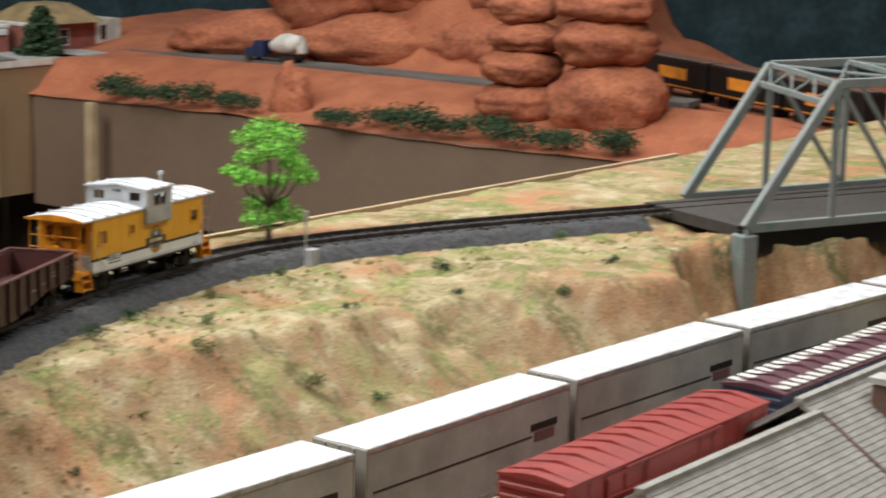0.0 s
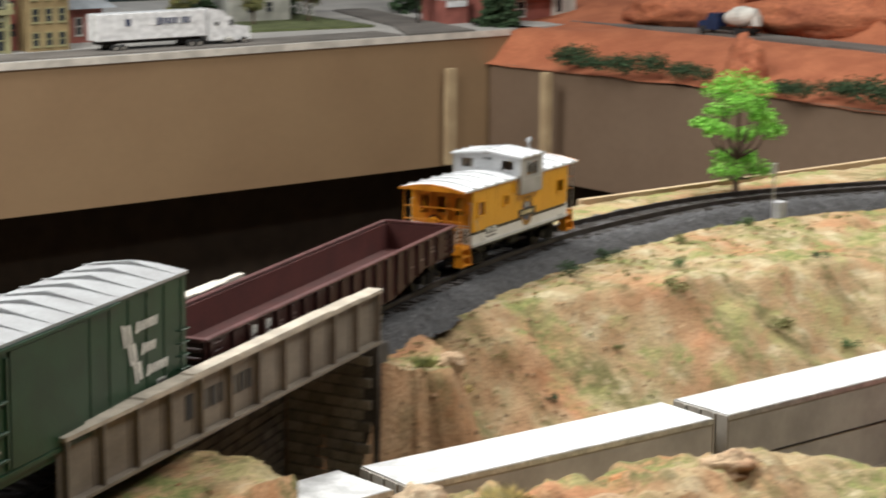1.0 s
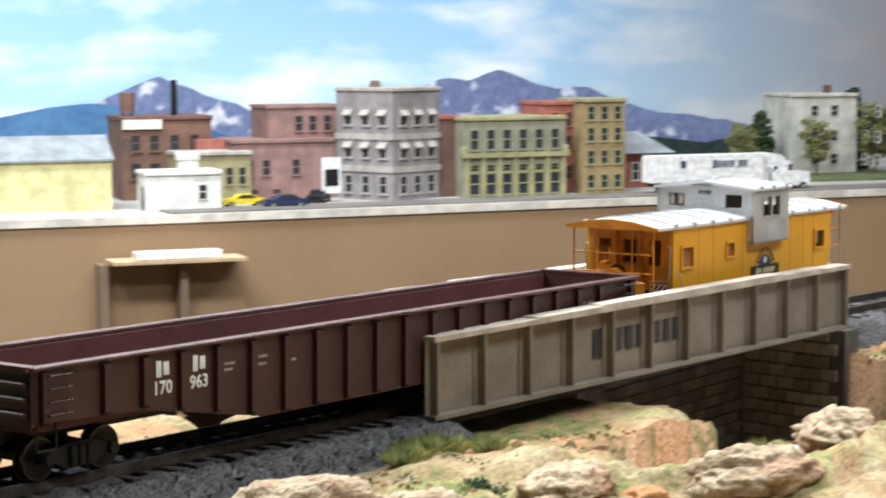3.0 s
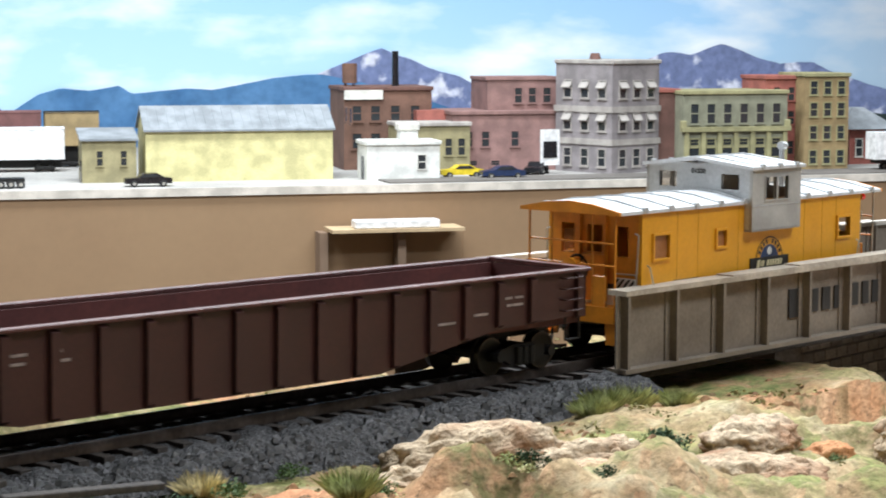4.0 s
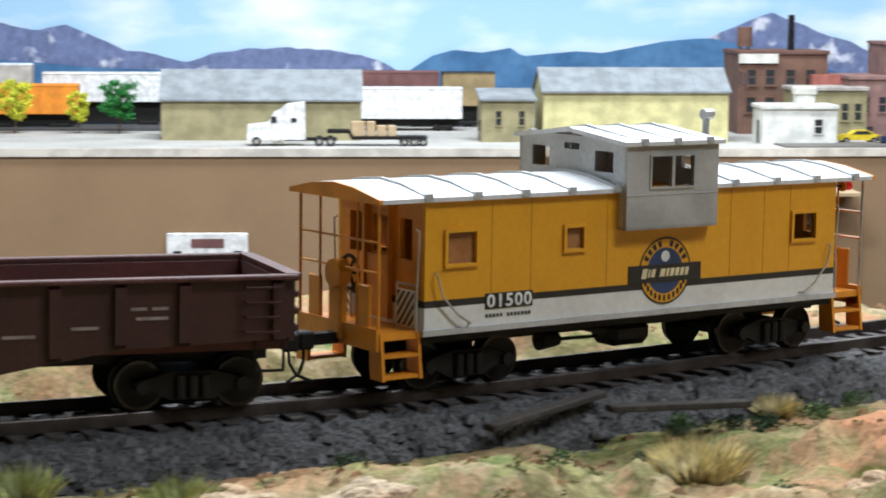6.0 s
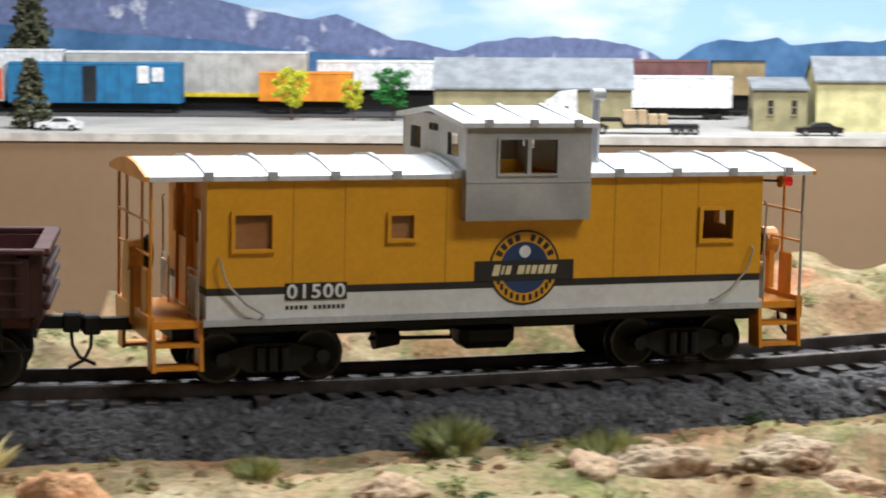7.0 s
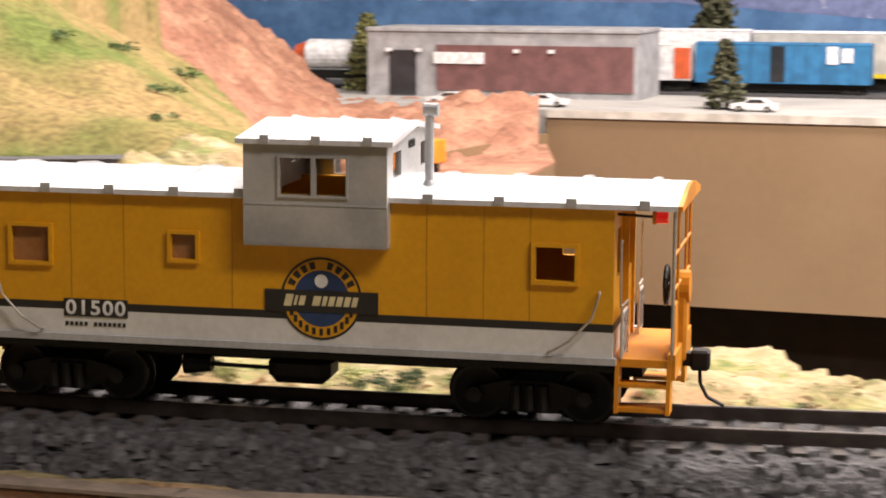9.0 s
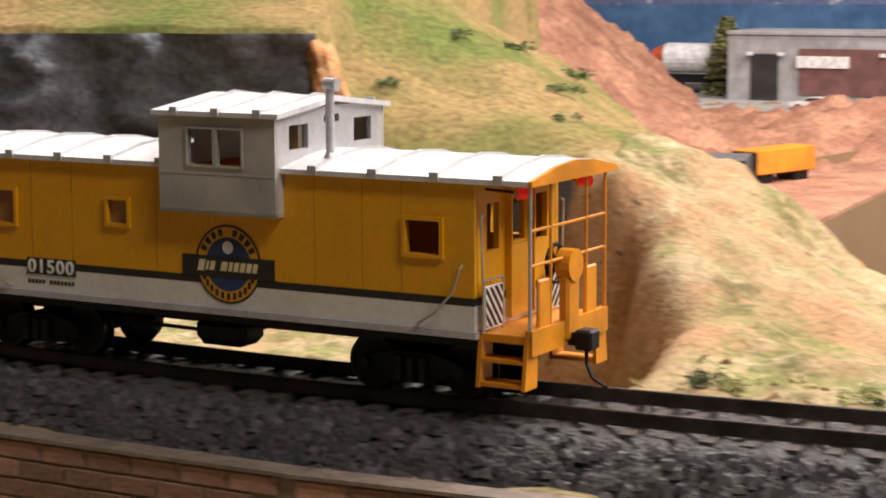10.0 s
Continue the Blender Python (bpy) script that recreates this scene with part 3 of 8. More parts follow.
def window_parts(parent, name, x0, x1, z0, z1, y, side, mat, pane=True):
    w = 0.0007
    bm = bmesh.new()
    o, i = y + side * 0.0006, y - side * 0.0003
    for a in ((x0 - w, x1 + w, z0 - w, z0), (x0 - w, x1 + w, z1, z1 + w), (x0 - w, x0, z0, z1), (x1, x1 + w, z0, z1)):
        box(bm, a[0], a[1], *sorted((o, i)), a[2], a[3])
    f = part(name, bm, mat, parent)
    part("pane", bx(x0, x1, *sorted((y - side * 0.0004, y - side * 0.0007)), z0, z1), M["glass" if x0 > 0 else "tinted"], f, "thin clear plastic pane" if x0 > 0 else "plastic pane coloured amber for the lit orange interior")
    return f


def clear_glass():
    m = bpy.data.materials.new("clear_plastic")
    m.use_nodes = True
    b = m.node_tree.nodes["Principled BSDF"]
    b.inputs["Base Color"].default_value = (0.75, 0.72, 0.68, 1)
    b.inputs["Transmission Weight"].default_value, b.inputs["Roughness"].default_value, b.inputs["IOR"].default_value = 1.0, 0.04, 1.05
    return m


M["glass"] = clear_glass()
# amber pane colour stands in for the lit orange interior behind it
M["tinted"] = material("amber_interior_pane", (0.46, 0.23, 0.09), 0.25, vary=0.1, scale=150, other=(0.40, 0.17, 0.05))
M["tinted"].node_tree.nodes["Principled BSDF"].inputs["Transmission Weight"].default_value = 0.45
lens = M["red_lens"].node_tree.nodes["Principled BSDF"]
lens.inputs["Emission Color"].default_value, lens.inputs["Emission Strength"].default_value = (1.0, 0.02, 0.015, 1), 0.18


def caboose():
    c = thing("caboose", "yellow, silver and black wide-vision model caboose with orange end platforms", "caboose")
    wins = [(-0.0516, -0.0446, 0.0243, 0.0306), (-0.0216, -0.0171, 0.0257, 0.0301), (0.0434, 0.0502, 0.0243, 0.0301)]
    zb, zs = 0.0158, 0.0172      # black stripe
    for side in (-1, 1):
        y = side * YB
        yi = y - side * 0.0011
        bm = bmesh.new()
        holed_wall(bm, -WB, WB, zs, ZE, *sorted((y, yi)), wins)
        part("body_side", bm, M["yellow"], c, "deep yellow body side")
        part("stripe", bx(-WB, WB, *sorted((y + side * 0.00005, yi)), zb, zs), M["stripe"], c, "black belt stripe")
        part("sill_band", bx(-WB, WB, *sorted((y + side * 0.00002, yi)), ZS, zb), M["white_band"], c, "silver-white lower band")
        part("sill_angle", bx(-WB - 0.0006, WB + 0.0006, *sorted((y + side * 0.0006, yi)), ZS - 0.0012, ZS), M["silver"], c)
        for i, w in enumerate(wins):
            window_parts(c, "window_frame", *w, y, side, M["yellow"])
        for x in (-0.0405, -0.0305, -0.0105, 0.0245, 0.0345, 0.0425):
            part("panel_seam", bx(x - 0.00008, x + 0.00008, *sorted((y, y + side * 0.00006)), zs, ZE), M["seam"], c)
        # emblem
        e = part("emblem", ring(bmesh.new(), 0.0, 0.0050, y + side * 0.00012), M["blue"], c, "round blue emblem with a black name bar", pose(0.0057, 0, 0.0196))
        part("emblem_ring", ring(bmesh.new(), 0.0050, 0.0069, y + side * 0.00010), M["yellow"], e)
        part("emblem_rim", ring(bmesh.new(), 0.0069, 0.0073, y + side * 0.00014), M["stripe"], e)
        part("name_bar", bx(-0.0102, 0.0102, *sorted((y, y + side * 0.00025)), -0.0024, 0.0014), M["stripe"], e)
        part("emblem_crest", ring(bmesh.new(), 0.0, 0.0012, y + side * 0.0002, 0.0031, n=14), M["white"], e)
        bars(e, "emblem_name", (0.8, 0.3, 0.6, 0, 0.8, 0.45, 0.6, 0.6, 0.6, 0.55), 0.0017, 0, y + side * 0.00026, -0.0004, M["lemon"], side, slant=0.25)
        bm = bmesh.new()
        for k in range(9):
            if k != 4:
                m = pose(0, 0, 0, 0, -(152 - k * 15.5) + 90, 0)
                v = [bm.verts.new(m @ Vector((u, y + side * 0.0002, w))) for u, w in ((-0.00042, 0.0053), (0.00042, 0.0053), (0.00055, 0.0066), (-0.00055, 0.0066))]
                bm.faces.new(v)
        tagged(part("ring_bars", bm, M["stripe"], e), kind="stuff")
        bm = bmesh.new()
        for k in range(11):
            a = radians(205 + k * 13)
            box(bm, math.cos(a) * 0.0059 - 0.0003, math.cos(a) * 0.0059 + 0.0003, *sorted((y + side * 0.0001, y + side * 0.0002)), math.sin(a) * 0.0059 - 0.0006, math.sin(a) * 0.0059 + 0.0006)
        part("ring_text", bm, M["stripe"], e)
        nb = part("number_board", bx(-0.0420, -0.0300, *sorted((y, y + side * 0.0002)), 0.0146, 0.0178), M["stripe"], c, "black number board with white digits")
        for k, ch in enumerate("01500"):
            words(nb, "digit", ch, 0.0037, -0.0360 - side * (k - 2) * 0.00232, y + side * 0.00028, 0.0161, M["white"], side, wide=1.12)
        bm = bmesh.new()
        for k in range(13):
            if k != 5:
                box(bm, -0.0418 + k * 0.0009, -0.0418 + k * 0.0009 + 0.00055, *sorted((y, y + side * 0.00015)), 0.0129, 0.0136)
        part("small_print", bm, M["stripe"], c)
        for xs, d in ((-0.0545, 1), (0.0545, -1)):
            rod(c, "handrail", [(xs, y + side * 0.0002, 0.0228), (xs, y + side * 0.0012, 0.0222), (xs + d * 0.0012, y + side * 0.0013, 0.0182), (xs + d * 0.0050, y + side * 0.0013, 0.0142), (xs + d * 0.0082, y + side * 0.0012, 0.0123), (xs + d * 0.0086, y, 0.0121)], 0.00022, M["wire"], "curved wire handrail")
    # ends with doors
    for d in (-1, 1):
        x = d * WB
        xi = x - d * 0.0011
        for part_z, nm, mt in (((zs, ZE - 0.0008), "end_wall", M["yellow" if d > 0 else "orange"]), ((zb, zs), "end_stripe", M["stripe"]), ((ZS, zb), "end_band", M["white_band"])):
            bm = bmesh.new()
            if nm == "end_wall":
                for hol in (((-0.0115, -0.0070, 0.0248, 0.0330), (-0.0026, 0.0026, 0.0255, 0.0330), (0.0070, 0.0115, 0.0248, 0.0330)),):
                    tmp = bmesh.new()
                    holed_wall(tmp, -YB + 0.0012, YB - 0.0012, *part_z, 0, 0.0011, hol)
                    tmp.transform(pose(0, 0, 0, 0, 0, 90 if d > 0 else -90))
                    me = bpy.data.meshes.new("end_wall")
                    tmp.to_mesh(me)
                    tmp.free()
                    me.materials.append(mt)
                    part(nm, me, None, c, at=pose(x, 0, 0))
                part("end_gable", across(bmesh.new(), ((-YB + 0.0012, ZE - 0.0008), (YB - 0.0012, ZE - 0.0008), (0, RIDGE - 0.0014)), *sorted((x, xi))), mt, c)
                part("door", bx(*sorted((x, x + d * 0.0007)), -0.0042, 0.0042, 0.0123, 0.0250), mt, c, "end door with a window above")
                for sy in (-0.0046, 0.0042):
                    part("door_post", bx(*sorted((x, x + d * 0.0012)), sy, sy + 0.0004, 0.0123, 0.0362), mt, c)
                bm.free()
            else:
                box(bm, *sorted((x + d * 0.00003, xi)), -YB, YB, *part_z)
                part(nm, bm, mt, c)
        # platform, steps, railing
        p = part("platform", bx(*sorted((x, x + d * 0.0105)), -0.0150, 0.0150, 0.0098, 0.0112), M["orange"], c, "orange end platform")
        part("end_sill", bx(*sorted((x + d * 0.0092, x + d * 0.0106)), -0.0150, 0.0150, 0.0078, 0.0122), M["orange"], p)
        for sy in (-1, 1):
            st = part("steps", bx(*sorted((x + d * 0.0010, x + d * 0.0092)), *sorted((sy * 0.0118, sy * 0.0160)), 0.0022, 0.0029), M["orange"], c, "orange boarding steps")
            part("tread", bx(*sorted((x + d * 0.0010, x + d * 0.0092)), *sorted((sy * 0.0118, sy * 0.0158)), 0.0064, 0.0070), M["orange"], st)
            for xx in (0.0004, 0.0092):
                bm = bmesh.new()
                across(bm, ((sy * 0.0112, 0.0112), (sy * 0.0152, 0.0112), (sy * 0.0164, 0.0020), (sy * 0.0118, 0.0020)), x + d * xx, x + d * (xx + 0.0007))
                part("stringer", bm, M["orange"], st)
            rod(c, "corner_post", [(x + d * 0.0100, sy * 0.0147, 0.0112), (x + d * 0.0100, sy * 0.0147, 0.0372)], 0.00033, M["orange" if sy > 0 or d < 0 else "wire"])
            rod(c, "rail_post", [(x + d * 0.0100, sy * 0.0070, 0.0112), (x + d * 0.0100, sy * 0.0070, 0.0372)], 0.00028, M["orange"])
            part("guard_plate", bx(*sorted((x + d * 0.0094, x + d * 0.0101)), *sorted((sy * 0.0066, sy * 0.0115)), 0.0112, 0.0205, bevel=0.0003), M["orange"], c)
            rod(c, "side_grab", [(x + d * 0.0012, sy * 0.0152, 0.0200), (x + d * 0.0012, sy * 0.0158, 0.0310), (x + d * 0.0012, sy * 0.0146, 0.0315)], 0.00022, M["wire"])
            # striped safety plate on the end wall
            g = part("safety_plate", bx(*sorted((x + d * 0.0013, x + d * 0.0017)), *sorted((sy * 0.0086, sy * 0.0150)), 0.0118, 0.0192), M["white"], c, "white plate with black slanting stripes")
            bm = bmesh.new()
            for k in range(8):
                z_mid = 0.0074 - k * 0.0022
                for u0, u1 in [(j * 0.0004, (j + 1) * 0.0004) for j in range(15)]:
                    z00, z01 = z_mid + (0.0062 - u0) * 1.2 - 0.0020, z_mid + (0.0062 - u1) * 1.2 - 0.0020
                    q = [(u, min(0.0071, max(0.0002, z))) for u, z in ((u0, z00), (u1, z01), (u1, z01 + 0.0012), (u0, z00 + 0.0012))]
                    if q[2][1] - q[1][1] > 1e-5 or q[3][1] - q[0][1] > 1e-5:
                        bm.faces.new([bm.verts.new((x + d * 0.00175, sy * (0.0149 - u), 0.0119 + z)) for u, z in q])
            part("stripes", bm, M["stripe"], g)
            rod(c, "plate_rail", [(x + d * 0.0014, sy * 0.0153, 0.0112), (x + d * 0.0014, sy * 0.0153, 0.0203), (x + d * 0.0016, sy * 0.0086, 0.0203), (x + d * 0.0016, sy * 0.0086, 0.0112)], 0.00022, M["wire"], "bent wire rail")
            # marker lamp, at the rear alone
            if d > 0:
                lamp = part("marker_lamp", cyl(bmesh.new(), (x + d * 0.0066, sy * 0.0118, 0.0352), (x + d * 0.0086, sy * 0.0118, 0.0352), 0.0010, 12), M["red_lens"], c, "red marker lamp under the roof")
                part("lamp_hood", cyl(bmesh.new(), (x + d * 0.0060, sy * 0.0118, 0.0352), (x + d * 0.0066, sy * 0.0118, 0.0352), 0.0012, 12), M["orange"], lamp)
                rod(c, "lamp_wire", [(x, sy * 0.0118, 0.0356), (x + d * 0.0062, sy * 0.0118, 0.0353)], 0.00025, M["black"])
        for z in (0.0232, 0.0292):
            rod(c, "end_rail", [(x + d * 0.0100, -0.0147, z), (x + d * 0.0100, 0.0147, z)], 0.00028, M["orange"])
        b = part("brake_stand", bx(*sorted((x + d * 0.0092, x + d * 0.0112)), -0.0025, 0.0022, 0.0085, 0.0225, bevel=0.0005), M["orange"], c, "orange hand-brake housing")
        part("brake_head", cyl(bmesh.new(), (x + d * 0.0088, -0.0002, 0.0218), (x + d * 0.0116, -0.0002, 0.0218), 0.0029, 14), M["orange"], b)
        w = bmesh.new()
        ringpts = [(x + d * 0.0074, 0.0034 * math.cos(a), 0.0218 + 0.0034 * math.sin(a)) for a in np.linspace(0, 2 * math.pi, 15)]
        for q, r in zip(ringpts, ringpts[1:]):
            cyl(w, q, r, 0.0004, 5)
        for a in (0, 60, 120):
            cs, sn = 0.0034 * math.cos(radians(a)), 0.0034 * math.sin(radians(a))
            cyl(w, (x + d * 0.0074, -cs, 0.0218 - sn), (x + d * 0.0074, cs, 0.0218 + sn), 0.0003, 5)
        part("brake_wheel", w, M["black"], b, "black brake wheel")
        coupler(c, x + (0.0055 if d > 0 else -0.0100), d)
    # roof with ribs
    def roof_outline(h=0.0):
        return ((-YB - 0.0010, ZE + h), (-0.0075, RIDGE - 0.0006 + h), (0, RIDGE + h), (0.0075, RIDGE - 0.0006 + h), (YB + 0.0010, ZE + h), (YB + 0.0010, ZE - 0.0009 + h), (0, RIDGE - 0.0011 + h), (-YB - 0.0010, ZE - 0.0009 + h))

    for a, b in ((-0.0675, -0.0076), (0.0180, 0.0675)):
        r = part("roof", across(bmesh.new(), roof_outline(), a, b), M["roof_silver_lit"], c, "silver ribbed arched roof")
        n = 5 if a < 0 else 4
        for k in range(n):
            x = a + (b - a) * (k + 0.9) / n if a < 0 else a + (b - a) * (k + 0.55) / n
            bm = across(bmesh.new(), ((-YB - 0.0011, ZE + 0.0003), (-0.0075, RIDGE - 0.0001), (0, RIDGE + 0.0005), (0.0075, RIDGE - 0.0001), (YB + 0.0011, ZE + 0.0003), (YB + 0.0009, ZE - 0.0003), (0, RIDGE - 0.0002), (-YB - 0.0009, ZE - 0.0003)), x - 0.0004, x + 0.0004)
            for s in (-1, 1):
                box(bm, x - 0.0009, x + 0.0009, *sorted((s * (YB + 0.0004), s * (YB + 0.0013))), ZE - 0.0006, ZE + 0.0008)
            part("rib", bm, M["silver"], r)
    for d in (-1, 1):
        bm = across(bmesh.new(), ((-YB - 0.0010, ZE - 0.0009), (YB + 0.0010, ZE - 0.0009), (YB + 0.0010, ZE), (0.0075, RIDGE - 0.0006), (0, RIDGE), (-0.0075, RIDGE - 0.0006), (-YB - 0.0010, ZE)), *sorted((d * 0.0675, d * 0.0683)))
        part("roof_end", bm, M["orange"], c, "orange roof end panel")
    # wide cupola
    x0, x1, yc = -0.0076, 0.0180, 0.0186
    zc0, zc1 = 0.0290, 0.0476
    holes = [(-0.0010, 0.0046, 0.0379, 0.0444), (0.0054, 0.0108, 0.0379, 0.0444)]
    for s in (-1, 1):
        bm = bmesh.new()
        holed_wall(bm, x0, x1, zc0, zc1, *sorted((s * yc, s * (yc - 0.001))), holes)
        k = part("cupola_side", bm, M["greyside"], c, "projecting grey cupola bay with sliding windows")
        bm = bmesh.new()
        for h in holes:
            for a in ((h[0] - 0.0004, h[1] + 0.0004, h[2] - 0.0004, h[2]), (h[0] - 0.0004, h[1] + 0.0004, h[3], h[3] + 0.0004), (h[0] - 0.0004, h[0], h[2], h[3]), (h[1], h[1] + 0.0004, h[2], h[3])):
                box(bm, a[0], a[1], *sorted((s * (yc + 0.0003), s * (yc - 0.0004))), a[2], a[3])
        part("window_frame", bm, M["greyside"], k)
        for h in holes:
            part("pane", bx(h[0], h[1], *sorted((s * (yc - 0.0005), s * (yc - 0.0008))), h[2], h[3]), M["glass"], k)
        part("bay_seam", bx(x0, x1, *sorted((s * yc, s * (yc + 0.00012))), 0.0362, 0.0364), M["silver"], k)
        part("bay_floor", bx(x0, x1, *sorted((s * YB, s * yc)), zc0, zc0 + 0.0006), M["greyside"], k)
        for xx in (x0, x1 - 0.001):
            part("bay_cheek", bx(xx, xx + 0.001, *sorted((s * YB, s * (yc - 0.001))), zc0 + 0.0006, zc1), M["silver"], k)
    for xx, d in ((x0, -1), (x1 - 0.001, 1)):
        tmp = bmesh.new()
        holed_wall(tmp, -YB, YB, 0.0370, zc1 + 0.0004, 0, 0.001, [(-0.0140, -0.0078, 0.0408, 0.0452), (0.0078, 0.0140, 0.0408, 0.0452)])
        across_m = pose(xx + 0.001, 0, 0, 0, 0, 90)
        k = part("cupola_end", tmp, M["silver"], c, at=across_m)
        for a in (-0.0140, 0.0078):
            part("pane", bx(a, a + 0.0062, 0.0004, 0.0007, 0.0408, 0.0452), M["glass"], k)
        words(k, "cupola_digits", "01500", 0.0020, 0, -0.0001 if d > 0 else 0.0011, 0.0456, M["stripe"], -1 if d > 0 else 1)
    r = part("cupola_roof", across(bmesh.new(), ((-yc - 0.0008, zc1), (0, zc1 + 0.0022), (yc + 0.0008, zc1), (yc + 0.0008, zc1 - 0.0009), (0, zc1 + 0.0012), (-yc - 0.0008, zc1 - 0.0009)), x0 - 0.0012, x1 + 0.0012), M["roof_silver_lit"], c, "silver cupola roof")
    for k in range(3):
        x = x0 + (k + 0.45) * (x1 - x0) / 2.8
        bm = across(bmesh.new(), ((-yc - 0.0009, zc1 + 0.0001), (0, zc1 + 0.0027), (yc + 0.0009, zc1 + 0.0001), (yc + 0.0008, zc1 - 0.0003), (0, zc1 + 0.0020), (-yc - 0.0008, zc1 - 0.0003)), x - 0.0004, x + 0.0004)
        for s in (-1, 1):
            box(bm, x - 0.0008, x + 0.0008, *sorted((s * (yc + 0.0002), s * (yc + 0.0011))), zc1 - 0.0006, zc1 + 0.0007)
        part("rib", bm, M["silver"], r)
    # smoke jack
    bm = cyl(bmesh.new(), (0.0232, -0.0085, 0.038), (0.0232, -0.0085, 0.0518), 0.0008, 12)
    cyl(bm, (0.0232, -0.0085, 0.0385), (0.0232, -0.0085, 0.0402), 0.0016, 12, 0.0008)
    j = part("smoke_jack", bm, M["silver"], c, "silver stove pipe with a capped top")
    part("jack_cap", cyl(bmesh.new(), (0.0222, -0.0085, 0.0524), (0.0248, -0.0085, 0.0524), 0.0012, 12), M["silver"], j)
    # inside floor
    part("floor_plate", bx(-WB, WB, -YB + 0.0012, YB - 0.0012, ZS - 0.0006, ZS + 0.0008), M["orange"], c)
    # underframe
    part("underframe", bx(-WB - 0.004, WB + 0.004, -0.0055, 0.0055, 0.0062, 0.0102), M["black"], c, "black steel underframe")
    part("cross_bearer", bx(-WB, WB, -0.0150, 0.0150, 0.0086, 0.0096), M["black"], c)
    part("battery_box", bx(-0.0055, 0.0060, -0.0125, -0.0040, 0.0032, 0.0086, bevel=0.0016), M["black"], c, "black underslung air reservoir")
    part("brake_cylinder", cyl(bmesh.new(), (-0.0220, -0.008, 0.0055), (-0.0170, -0.008, 0.0055), 0.0022, 12, 0.0015), M["black"], c)
    rod(c, "brake_rod", [(-0.0230, -0.008, 0.0055), (-0.0060, -0.008, 0.0052)], 0.0004, M["black"])
    lift(c)
    truck(c, -0.0432)
    truck(c, 0.0420)
    return c


M["lemon"] = material("lettering_cream", (0.72, 0.62, 0.36), 0.5, vary=0.05)


